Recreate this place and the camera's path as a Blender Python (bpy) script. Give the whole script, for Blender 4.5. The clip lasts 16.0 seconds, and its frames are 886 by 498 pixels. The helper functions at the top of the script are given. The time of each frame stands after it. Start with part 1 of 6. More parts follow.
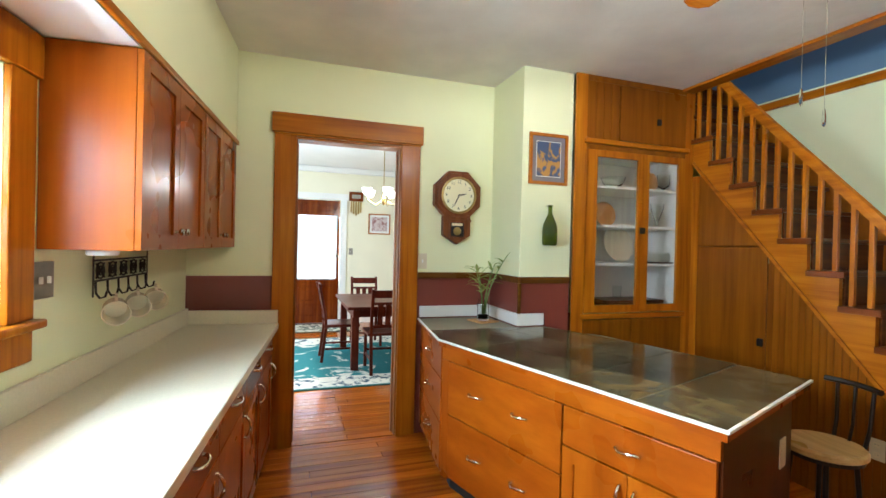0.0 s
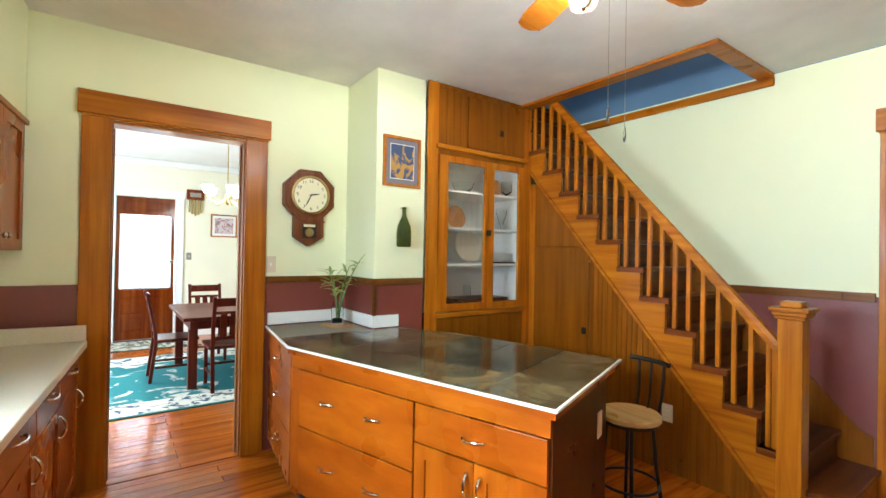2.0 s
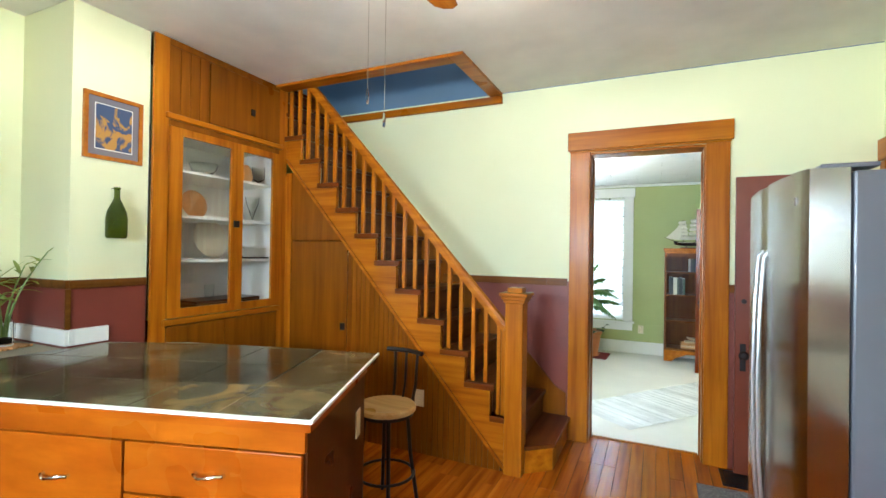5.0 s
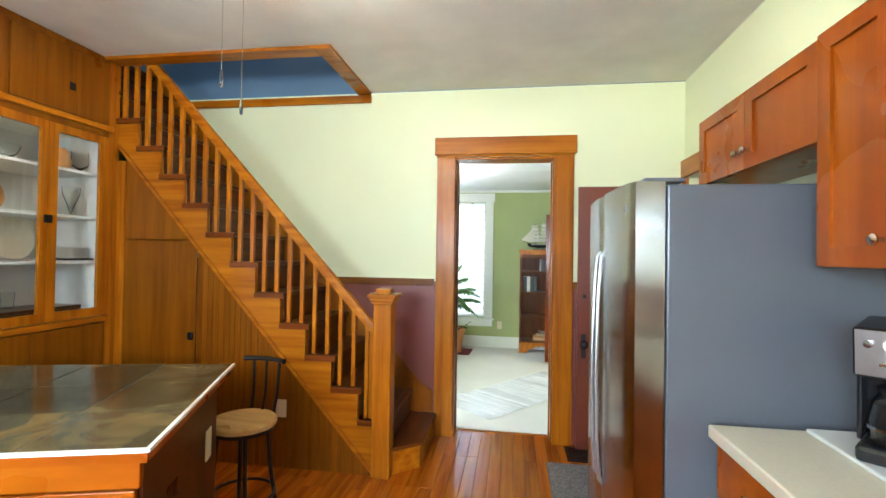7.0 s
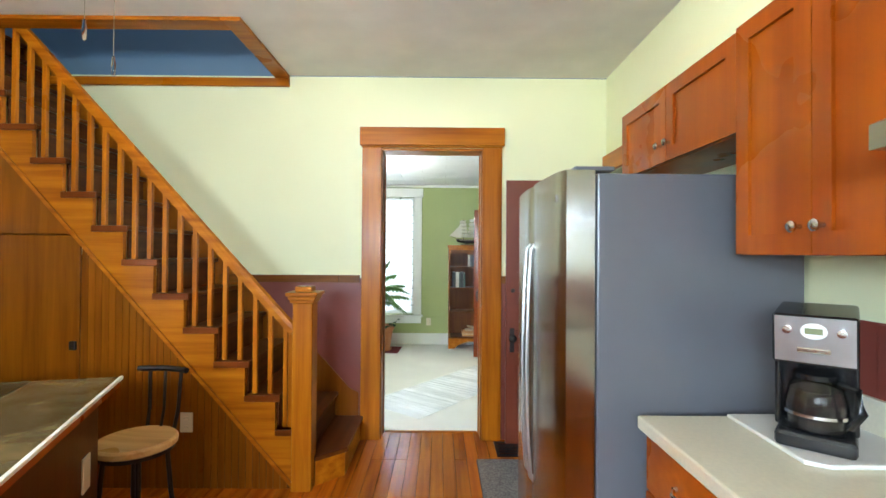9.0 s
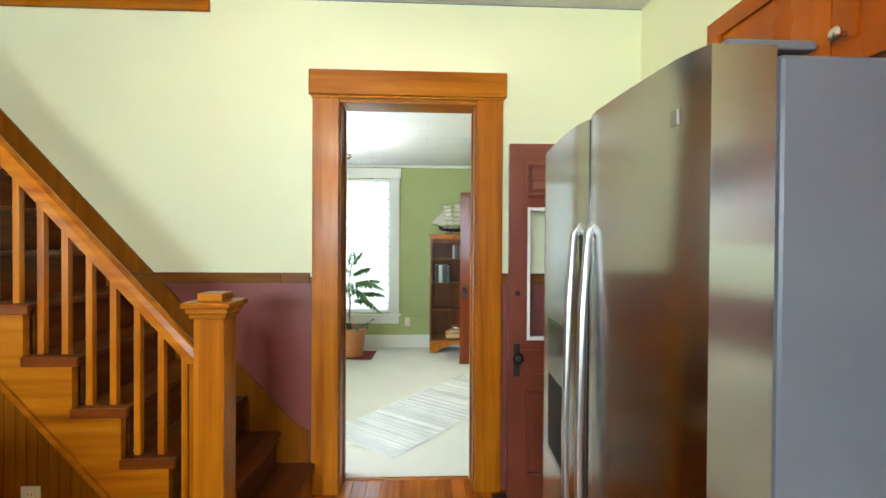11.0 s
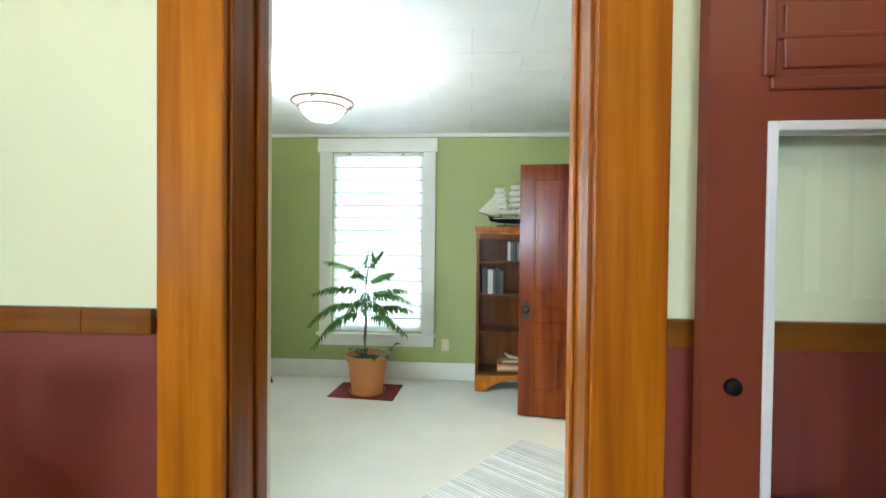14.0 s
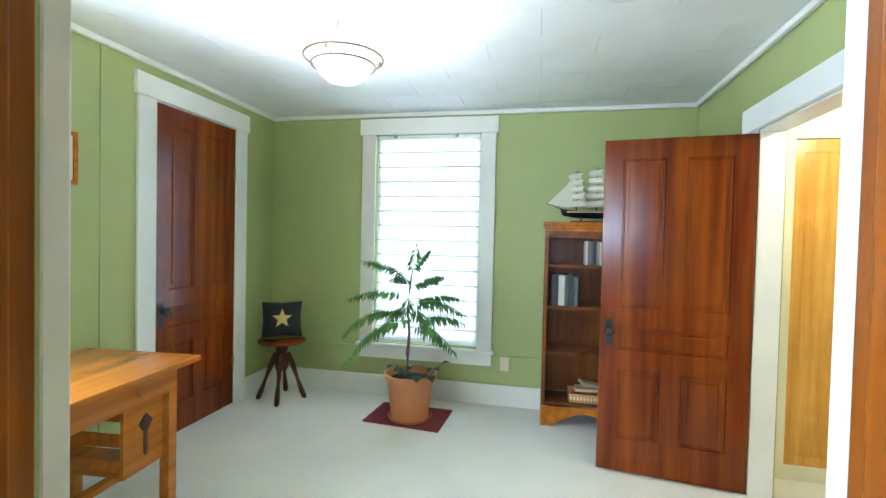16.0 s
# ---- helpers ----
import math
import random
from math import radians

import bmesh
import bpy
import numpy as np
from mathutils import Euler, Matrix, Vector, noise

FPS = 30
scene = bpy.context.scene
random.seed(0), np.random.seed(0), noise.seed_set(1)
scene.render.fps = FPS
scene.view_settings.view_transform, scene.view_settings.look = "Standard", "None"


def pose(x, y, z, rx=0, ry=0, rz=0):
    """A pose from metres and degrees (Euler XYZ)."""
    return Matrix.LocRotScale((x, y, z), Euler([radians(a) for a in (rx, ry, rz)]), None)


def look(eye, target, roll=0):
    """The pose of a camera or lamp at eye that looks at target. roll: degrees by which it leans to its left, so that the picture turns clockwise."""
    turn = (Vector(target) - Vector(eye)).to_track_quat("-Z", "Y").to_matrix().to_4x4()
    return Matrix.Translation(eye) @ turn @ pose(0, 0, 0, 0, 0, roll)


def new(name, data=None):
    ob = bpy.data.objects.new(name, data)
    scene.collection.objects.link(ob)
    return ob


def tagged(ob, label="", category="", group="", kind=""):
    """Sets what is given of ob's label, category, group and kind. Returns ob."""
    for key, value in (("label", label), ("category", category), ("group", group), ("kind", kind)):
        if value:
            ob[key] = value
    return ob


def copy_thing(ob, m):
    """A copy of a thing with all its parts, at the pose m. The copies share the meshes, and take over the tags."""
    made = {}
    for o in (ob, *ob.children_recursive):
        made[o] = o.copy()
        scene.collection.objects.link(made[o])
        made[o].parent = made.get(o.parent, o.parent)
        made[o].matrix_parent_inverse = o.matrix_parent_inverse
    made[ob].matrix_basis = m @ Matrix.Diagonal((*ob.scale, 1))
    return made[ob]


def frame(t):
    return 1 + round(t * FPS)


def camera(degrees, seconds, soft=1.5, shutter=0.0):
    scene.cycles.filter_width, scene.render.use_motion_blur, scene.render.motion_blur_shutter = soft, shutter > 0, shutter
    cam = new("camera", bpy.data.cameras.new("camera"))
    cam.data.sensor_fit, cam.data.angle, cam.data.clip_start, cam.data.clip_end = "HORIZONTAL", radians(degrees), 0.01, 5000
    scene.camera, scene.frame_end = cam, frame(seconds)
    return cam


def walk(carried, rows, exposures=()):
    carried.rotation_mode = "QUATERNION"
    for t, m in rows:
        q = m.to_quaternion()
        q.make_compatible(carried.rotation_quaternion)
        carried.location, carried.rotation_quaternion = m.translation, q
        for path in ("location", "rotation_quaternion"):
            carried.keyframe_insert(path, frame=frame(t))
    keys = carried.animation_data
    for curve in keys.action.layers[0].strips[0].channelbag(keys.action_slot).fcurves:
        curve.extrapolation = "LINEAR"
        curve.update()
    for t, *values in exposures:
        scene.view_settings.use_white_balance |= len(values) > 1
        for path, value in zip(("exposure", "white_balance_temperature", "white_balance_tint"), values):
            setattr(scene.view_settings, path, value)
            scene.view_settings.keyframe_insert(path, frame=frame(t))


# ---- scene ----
cam = camera(87.8, 16.0)
PATH = [
    (0, (0.196, -0.064, 1.484), (-1.699, 0.576, 1.47), 1.4),
    (0.5, (0.201, -0.050, 1.481), (-1.644, 0.722, 1.47), 1.4),
    (1, (0.194, -0.021, 1.468), (-1.593, 0.878, 1.468), 1.3),
    (1.5, (0.195, -0.027, 1.475), (-1.511, 1.017, 1.475), 1.2),
    (2, (0.191, -0.016, 1.468), (-1.429, 1.157, 1.484), 1.0),
    (2.5, (0.172, 0.001, 1.463), (-1.345, 1.305, 1.482), 0.8),
    (3, (0.144, 0.043, 1.448), (-1.261, 1.466, 1.474), 0.8),
    (3.5, (0.118, 0.080, 1.448), (-1.164, 1.615, 1.473), 0.9),
    (4, (0.100, 0.114, 1.45), (-1.041, 1.756, 1.474), 1.0),
    (4.5, (0.092, 0.123, 1.453), (-0.899, 1.86, 1.472), 0.9),
    (7, (0.076, 0.151, 1.451), (-0.22, 2.129, 1.48), 0.9),
    (7.5, (0.084, 0.154, 1.451), (-0.109, 2.144, 1.485), 0.6),
    (8, (0.089, 0.158, 1.455), (-0.023, 2.154, 1.491), 0.5),
    (8.5, (0.095, 0.178, 1.456), (0.054, 2.178, 1.487), 0.6),
    (9, (0.076, 0.284, 1.433), (0.087, 2.284, 1.453), 0.4),
    (11.5, (0.088, 1.505, 1.427), (0.182, 3.503, 1.401), 0.4),
    (12, (0.084, 1.809, 1.423), (0.162, 3.808, 1.395), 0.5),
    (12.5, (0.095, 2.093, 1.423), (0.154, 4.107, 1.392), 0.6),
    (13, (0.125, 2.360, 1.422), (0.123, 4.4, 1.39), 0.4),
    (13.5, (0.139, 2.625, 1.42), (0.067, 4.673, 1.385), 0.5),
    (14, (0.148, 2.872, 1.416), (0.023, 4.92, 1.382), 0.6),
    (14.5, (0.137, 3.106, 1.393), (-0.054, 5.138, 1.374), 0.9),
    (15, (0.148, 3.336, 1.418), (-0.104, 5.328, 1.387), 0.8),
    (15.5, (0.168, 3.521, 1.393), (-0.175, 5.489, 1.366), 1.0),
    (16, (0.160, 3.632, 1.419), (-0.251, 5.594, 1.371), 1.3),
]
# time, exposure, white balance
EXPOSURES = [(0, -0.4, 5700, 8), (1.5, -0.15, 5650, 8), (3, 0.05, 5600, 5), (4.5, -0.05, 5650, 5), (7, -0.08, 5800, 6), (9, -0.12, 5850, 7), (12, -0.15, 6100, 4), (14, -0.12, 5700, 6), (16, -0.08, 5350, 7)]
walk(cam, [(t, look(*p)) for t, *p in PATH], EXPOSURES)

# world and lights
world = bpy.data.worlds.new("world")
scene.world = world
world.use_nodes = True
wn = world.node_tree.nodes
sky = wn.new("ShaderNodeTexSky")
sky.sky_type, sky.sun_disc = "NISHITA", False
sky.sun_elevation, sky.sun_rotation = radians(42), radians(200)
world.node_tree.links.new(sky.outputs["Color"], wn["Background"].inputs["Color"])
wn["Background"].inputs["Strength"].default_value = 0.12


def sun_lamp(strength):
    d = bpy.data.lights.new("sun", "SUN")
    d.energy, d.angle, d.color = strength, radians(0.5), (1, 0.95, 0.87)
    ob = new("sun", d)
    ob.rotation_euler = (radians(48), 0, radians(-20))


def area_lamp(name, m, w, h, power, color):
    d = bpy.data.lights.new(name, "AREA")
    d.shape, d.size, d.size_y, d.energy, d.color = "RECTANGLE", w, h, power, color
    new(name, d).matrix_world = m


def bulb(name, x, y, z, power, radius, color):
    d = bpy.data.lights.new(name, "POINT")
    d.energy, d.shadow_soft_size, d.color = power, radius, color
    new(name, d).location = (x, y, z)


LEFT = pose(-3.3, -0.71, 0, 0, 0, -5)  # the counter wall: x along it, y into the kitchen
DAY = (0.86, 0.94, 1.0)
WARM = (1.0, 0.93, 0.82)
sun_lamp(3.0)
area_lamp("window_light", LEFT @ pose(2.53, -0.42, 1.85, 65, 0, 0), 1.45, 0.8, 250, (0.78, 0.91, 1.0))
# weak fill through the added second counter window, out of view
area_lamp("window_light", LEFT @ pose(4.0, -0.22, 1.66, 90, 0, 0), 1.0, 0.8, 8, DAY)
area_lamp("window_light", pose(-0.82, 7.9, 1.4, -90, 0, 0), 0.95, 1.9, 150, DAY)
# fill daylight for the green room, from the added window by the desk
area_lamp("window_light", pose(-2.62, 4.675, 1.5, 90, 0, -90), 0.85, 1.4, 110, DAY)
# brightens the dining room through an added side window nobody sees
area_lamp("window_light", pose(-6.0, -2.15, 1.5, 90, 0, 0), 2.2, 1.6, 240, DAY)
area_lamp("window_light", pose(-8.75, 0.45, 1.4, 90, 0, -90), 0.7, 1.1, 90, DAY)
# added lamp in an unseen landing opening, lights the blue stairwell wall
area_lamp("window_light", pose(-1.7, 0.85, 4.2, 90, 0, 0), 1.3, 0.9, 20, DAY)
for k in range(3):
    bulb("fan_bulb", -0.75 + 0.15 * math.cos(0.7 + k * 2.094), 1.34 + 0.15 * math.sin(0.7 + k * 2.094), 2.475, 57, 0.025, WARM)
bulb("bowl_bulb", -0.80, 5.75, 2.235, 78, 0.04, (1, 0.96, 0.88))
bulb("hall_bulb", 2.0, 6.0, 2.2, 40, 0.08, (1, 0.85, 0.6))
bulb("chandelier_bulb", -5.6, 1.1, 2.15, 40, 0.08, (1, 0.93, 0.8))


# materials
def material(name):
    m = bpy.data.materials.new(name)
    m.use_nodes = True
    return m, m.node_tree.nodes, m.node_tree.links, m.node_tree.nodes["Principled BSDF"]


def coords(n, l, scale, turn=(0, 0, 0)):
    c, mp = n.new("ShaderNodeTexCoord"), n.new("ShaderNodeMapping")
    mp.inputs["Scale"].default_value = scale
    mp.inputs["Rotation"].default_value = turn
    l.new(c.outputs["Object"], mp.inputs["Vector"])
    return mp.outputs["Vector"]


def noise_tex(n, l, vec, scale, detail=4, dist=0.0):
    t = n.new("ShaderNodeTexNoise")
    t.inputs["Scale"].default_value, t.inputs["Detail"].default_value = scale, detail
    t.inputs["Distortion"].default_value = dist
    l.new(vec, t.inputs["Vector"])
    return t.outputs["Fac"]


def ramp(n, l, fac, stops):
    r = n.new("ShaderNodeValToRGB")
    while len(r.color_ramp.elements) < len(stops):
        r.color_ramp.elements.new(0.5)
    for e, (p, c) in zip(r.color_ramp.elements, stops):
        e.position, e.color = p, (*c, 1)
    l.new(fac, r.inputs["Fac"])
    return r.outputs["Color"]


def bump(n, l, b, height, strength, dist=0.01):
    u = n.new("ShaderNodeBump")
    u.inputs["Strength"].default_value, u.inputs["Distance"].default_value = strength, dist
    l.new(height, u.inputs["Height"])
    l.new(u.outputs["Normal"], b.inputs["Normal"])


def mixed(n, l, a, b, fac, mode="MULTIPLY"):
    x = n.new("ShaderNodeMix")
    x.data_type, x.blend_type = "RGBA", mode
    for s, v in ((x.inputs[6], a), (x.inputs[7], b), (x.inputs[0], fac)):
        if hasattr(v, "links"):
            l.new(v, s)
        elif isinstance(v, tuple):
            s.default_value = (*v, 1)
        else:
            s.default_value = v
    return x.outputs[2]


def wood(name, dark, mid, light, axis="z", rough=0.3, random_amount=0.0, coat=0.05, grain=1.0):
    """Lengthwise grain in streaks, with broad figure and fine pores."""
    m, n, l, b = material(name)
    s = {"x": (0.7, 14, 14), "y": (14, 0.7, 14), "z": (14, 14, 0.7)}[axis]
    v = coords(n, l, tuple(k * grain for k in s))
    oi = n.new("ShaderNodeObjectInfo")
    if random_amount:
        add = n.new("ShaderNodeVectorMath")
        add.operation = "MULTIPLY_ADD"
        comb = n.new("ShaderNodeCombineXYZ")
        for k in "XYZ":
            l.new(oi.outputs["Random"], comb.inputs[k])
        l.new(comb.outputs[0], add.inputs[0])
        add.inputs[1].default_value = (37, 51, 43)
        l.new(v, add.inputs[2])
        v = add.outputs[0]
    streak = noise_tex(n, l, v, 1.6, 5, 0.25)
    col = ramp(n, l, streak, ((0.3, dark), (0.5, mid), (0.72, light)))
    fine = noise_tex(n, l, v, 9.0, 3)
    col = mixed(n, l, col, ramp(n, l, fine, ((0.3, (0.84, 0.76, 0.66)), (0.6, (1, 1, 1)))), 0.5)
    broad = noise_tex(n, l, coords(n, l, (1, 1, 1)), 2.3, 3)
    col = mixed(n, l, col, ramp(n, l, broad, ((0.3, (0.84, 0.8, 0.74)), (0.7, (1.08, 1.06, 1.02)))), 0.6)
    if random_amount:
        tone = ramp(n, l, oi.outputs["Random"], ((0.0, (0.62, 0.56, 0.5)), (0.5, (1, 1, 1)), (1.0, (1.2, 1.12, 1.0))))
        col = mixed(n, l, col, tone, random_amount)
    l.new(col, b.inputs["Base Color"])
    rr = n.new("ShaderNodeMapRange")
    rr.inputs["To Min"].default_value, rr.inputs["To Max"].default_value = rough - 0.08, rough + 0.1
    l.new(broad, rr.inputs["Value"])
    l.new(rr.outputs[0], b.inputs["Roughness"])
    b.inputs["Coat Weight"].default_value, b.inputs["Coat Roughness"].default_value = coat, 0.15
    b.inputs["Specular IOR Level"].default_value = 0.18
    bump(n, l, b, fine, 0.12, 0.002)
    return m


def paint(name, color, rough=0.5, spread=0.06, scale=2.0, relief=0.1, relief_scale=60, dist=0.004):
    m, n, l, b = material(name)
    v = coords(n, l, (1, 1, 1))
    lo, hi = tuple(c * (1 - spread) for c in color), tuple(min(1, c * (1 + spread)) for c in color)
    col = ramp(n, l, noise_tex(n, l, v, scale, 5), ((0.3, lo), (0.7, hi)))
    l.new(col, b.inputs["Base Color"])
    b.inputs["Roughness"].default_value = rough
    bump(n, l, b, noise_tex(n, l, v, relief_scale, 4), relief, dist)
    return m


def metal(name, color, rough, stretch=(1, 1, 1), relief=0.05):
    m, n, l, b = material(name)
    v = coords(n, l, stretch)
    f = noise_tex(n, l, v, 30, 3)
    col = ramp(n, l, f, ((0.2, tuple(c * 0.85 for c in color)), (0.8, color)))
    l.new(col, b.inputs["Base Color"])
    b.inputs["Metallic"].default_value, b.inputs["Roughness"].default_value = 1, rough
    bump(n, l, b, f, relief, 0.001)
    return m


def brushed(name, color, rough, aniso):
    """Vertically ground sheet steel: reflections smear sideways."""
    m, n, l, b = material(name)
    f = noise_tex(n, l, coords(n, l, (60, 60, 0.8)), 6, 3)
    l.new(ramp(n, l, f, ((0.2, tuple(c * 0.9 for c in color)), (0.8, color))), b.inputs["Base Color"])
    b.inputs["Metallic"].default_value, b.inputs["Roughness"].default_value = 1, rough
    b.inputs["Anisotropic"].default_value = aniso
    tg = n.new("ShaderNodeTangent")
    tg.direction_type, tg.axis = "RADIAL", "Z"
    l.new(tg.outputs[0], b.inputs["Tangent"])
    return m


def glow(name, color, strength):
    m, n, l, b = material(name)
    b.inputs["Base Color"].default_value = (*color, 1)
    b.inputs["Emission Color"].default_value = (*color, 1)
    b.inputs["Emission Strength"].default_value = strength
    b.inputs["Roughness"].default_value = 0.3
    return m


def glass(name, color=(1, 1, 1), rough=0.0, ior=1.45):
    m, n, l, b = material(name)
    b.inputs["Base Color"].default_value = (*color, 1)
    b.inputs["Roughness"].default_value = rough
    b.inputs["Transmission Weight"].default_value = 1
    b.inputs["IOR"].default_value = ior
    return m


def translucent(name, color, share=0.6):
    m, n, l, b = material(name)
    v = coords(n, l, (1, 1, 1))
    col = ramp(n, l, noise_tex(n, l, v, 40, 3), ((0.3, tuple(c * 0.93 for c in color)), (0.7, color)))
    l.new(col, b.inputs["Base Color"])
    b.inputs["Roughness"].default_value = 0.7
    t, mx = n.new("ShaderNodeBsdfTranslucent"), n.new("ShaderNodeMixShader")
    l.new(col, t.inputs["Color"])
    mx.inputs[0].default_value = share
    l.new(b.outputs[0], mx.inputs[1])
    l.new(t.outputs[0], mx.inputs[2])
    l.new(mx.outputs[0], n["Material Output"].inputs["Surface"])
    return m


def carpet(name, a, c, scale=260, relief=0.6, dist=0.006):
    m, n, l, b = material(name)
    v = coords(n, l, (1, 1, 1))
    f = noise_tex(n, l, v, scale, 2)
    col = ramp(n, l, f, ((0.3, a), (0.7, c)))
    col = mixed(n, l, col, ramp(n, l, noise_tex(n, l, v, 2.5, 4), ((0.3, (0.9, 0.9, 0.9)), (0.7, (1, 1, 1)))), 0.7)
    l.new(col, b.inputs["Base Color"])
    b.inputs["Roughness"].default_value = 0.95
    bump(n, l, b, f, relief, dist)
    return m


def floral(name, a, c, scale=7, cut=0.52):
    """Scattered blossom patches of one colour on a ground of another."""
    m, n, l, b = material(name)
    v = coords(n, l, (1, 1, 1))
    f = noise_tex(n, l, v, scale, 6, 1.4)
    col = ramp(n, l, f, ((cut - 0.03, a), (cut + 0.03, c)))
    l.new(col, b.inputs["Base Color"])
    b.inputs["Roughness"].default_value = 0.95
    bump(n, l, b, noise_tex(n, l, v, 220, 2), 0.5, 0.005)
    return m


def slate(name):
    m, n, l, b = material(name)
    v = coords(n, l, (1, 1, 1))
    oi = n.new("ShaderNodeObjectInfo")
    f = noise_tex(n, l, v, 5, 8, 0.8)
    col = ramp(n, l, f, ((0.3, (0.022, 0.023, 0.014)), (0.5, (0.075, 0.068, 0.036)), (0.72, (0.20, 0.15, 0.07))))
    tone = ramp(n, l, oi.outputs["Random"], ((0, (0.4, 0.43, 0.45)), (0.5, (0.9, 0.9, 0.85)), (1, (1.35, 1.2, 1.0))))
    l.new(mixed(n, l, col, tone, 0.8), b.inputs["Base Color"])
    b.inputs["Roughness"].default_value = 0.14
    b.inputs["Specular IOR Level"].default_value = 0.35
    bump(n, l, b, f, 0.3, 0.004)
    return m


FIR = ((0.26, 0.068, 0.0014), (0.37, 0.115, 0.0022), (0.47, 0.165, 0.0045))
FIR_Z = wood("honey_fir_upright", *FIR)
FIR_X = wood("honey_fir_level", *FIR, axis="x")
FIR_Y = wood("honey_fir_deep", *FIR, axis="y")
FIR_BEAD = wood("honey_fir_bead", (0.150, 0.040, 0.0009), (0.195, 0.058, 0.0013), (0.238, 0.077, 0.0022), random_amount=0.2)
FIR_RAIL = wood("chair_rail_fir", (0.073, 0.0255, 0.0036), (0.118, 0.0442, 0.0058), (0.162, 0.0651, 0.0090), axis="y")
TREAD = wood("dark_tread", (0.055, 0.011, 0.002), (0.100, 0.024, 0.004), (0.150, 0.042, 0.007), axis="y", rough=0.3)
TREAD_X = wood("red_nosing", (0.10, 0.020, 0.002), (0.15, 0.034, 0.004), (0.20, 0.055, 0.007), axis="x")
CHERRY = ((0.24, 0.046, 0.0012), (0.30, 0.064, 0.0016), (0.40, 0.102, 0.0030))
CHERRY_Z = wood("cherry_upright", *CHERRY, grain=0.3, rough=0.28, coat=0.05, random_amount=0.15)
CHERRY_X = wood("cherry_level", *CHERRY, axis="x", grain=0.3, rough=0.28, coat=0.05, random_amount=0.15)
# cherry with shade put into its colour, for the island and base cabinet sides
CHERRY_DK = wood("cherry_shaded_carcass", (0.043, 0.0083, 0.0018), (0.063, 0.0138, 0.0030), (0.083, 0.0214, 0.0044), grain=0.5)
PLANK = wood("floor_plank", (0.264, 0.0550, 0.0021), (0.414, 0.1053, 0.0039), (0.528, 0.1619, 0.0078), axis="y", rough=0.2, random_amount=0.75, coat=0.5)
MAHOG = wood("mahogany", (0.085, 0.011, 0.001), (0.145, 0.025, 0.002), (0.22, 0.050, 0.004), rough=0.2, coat=0.25, grain=0.6)
DINING_WOOD = wood("dark_red_wood", (0.060, 0.009, 0.005), (0.100, 0.016, 0.008), (0.150, 0.028, 0.013), rough=0.3)
OAK = wood("golden_oak", (0.30, 0.086, 0.006), (0.40, 0.130, 0.010), (0.48, 0.175, 0.016), axis="y", rough=0.2, coat=0.4)
SHELF_WOOD = wood("shelf_oak", (0.104, 0.0304, 0.0058), (0.136, 0.0418, 0.0072), (0.176, 0.0608, 0.0101))
BIRCH = wood("birch_seat", (0.45, 0.28, 0.09), (0.58, 0.38, 0.15), (0.66, 0.46, 0.2), axis="x", rough=0.3)
YELLOW_WOOD = wood("yellow_maple", (0.55, 0.27, 0.04), (0.66, 0.36, 0.07), (0.74, 0.44, 0.1), rough=0.25)
DARK_WOOD = wood("dark_stool_wood", (0.035, 0.012, 0.006), (0.065, 0.022, 0.01), (0.1, 0.036, 0.016))
YELLOW = paint("pale_yellow_paint", (0.81, 0.825, 0.53), 0.55, 0.03, 1.2, 0.12, 45)
MAROON = paint("maroon_paint", (0.178, 0.037, 0.024), 0.4, 0.10, 1.5, 0.1, 40)
MAROON_DOOR = paint("maroon_enamel", (0.155, 0.033, 0.0145), 0.3, 0.08, 3, 0.06, 30)
CEIL = paint("plaster_ceiling", (0.78, 0.75, 0.68), 0.7, 0.07, 3.0, 0.3, 5, 0.02)
GREEN = paint("sage_green_paint", (0.355, 0.39, 0.15), 0.5, 0.05, 1.4, 0.08, 40)
CREAM = paint("cream_wall_paint", (0.80, 0.76, 0.58), 0.6, 0.03)
WHITE = paint("white_trim_paint", (0.80, 0.79, 0.75), 0.4, 0.03, 3, 0.06, 30)
TILE_W = paint("white_ceiling_tile", (0.80, 0.80, 0.80), 0.6, 0.03, 4, 0.2, 90)
GROUT = paint("dark_gap", (0.10, 0.085, 0.07), 0.9)
TILE_GAP = paint("grey_joint", (0.5, 0.5, 0.5), 0.9)
BLUE = paint("slate_blue_paint", (0.120, 0.1969, 0.2835), 0.55, 0.05)
BACK_BLUE = paint("pale_grey_blue_paint", (0.55, 0.60, 0.60), 0.55, 0.04)
CUPB = paint("cupboard_white", (0.78, 0.74, 0.64), 0.5, 0.04)
LAMINATE = paint("cream_laminate", (0.72, 0.66, 0.50), 0.3, 0.04, 90, 0.03, 120, 0.001)
CURB = paint("white_counter_edge", (0.80, 0.79, 0.74), 0.35, 0.02)
SLATE = slate("polished_slate")
STEEL = brushed("brushed_steel", (0.46, 0.45, 0.42), 0.2, 0.92)
HANDLE_STEEL = metal("satin_steel", (0.50, 0.49, 0.47), 0.4)
CHROME = metal("satin_chrome", (0.78, 0.77, 0.75), 0.16)
NICKEL = metal("nickel", (0.6, 0.58, 0.54), 0.25)
BLACK_IRON = metal("black_iron", (0.045, 0.04, 0.038), 0.45)
BRASS = metal("old_brass", (0.5, 0.36, 0.14), 0.3)
BRONZE = metal("bronze", (0.22, 0.15, 0.1), 0.35)
FRIDGE_SIDE = paint("grey_enamel", (0.114, 0.1170, 0.1323), 0.32, 0.04, 3, 0.25, 260, 0.001)
BLACK = paint("black_plastic", (0.012, 0.012, 0.013), 0.2, 0.1)
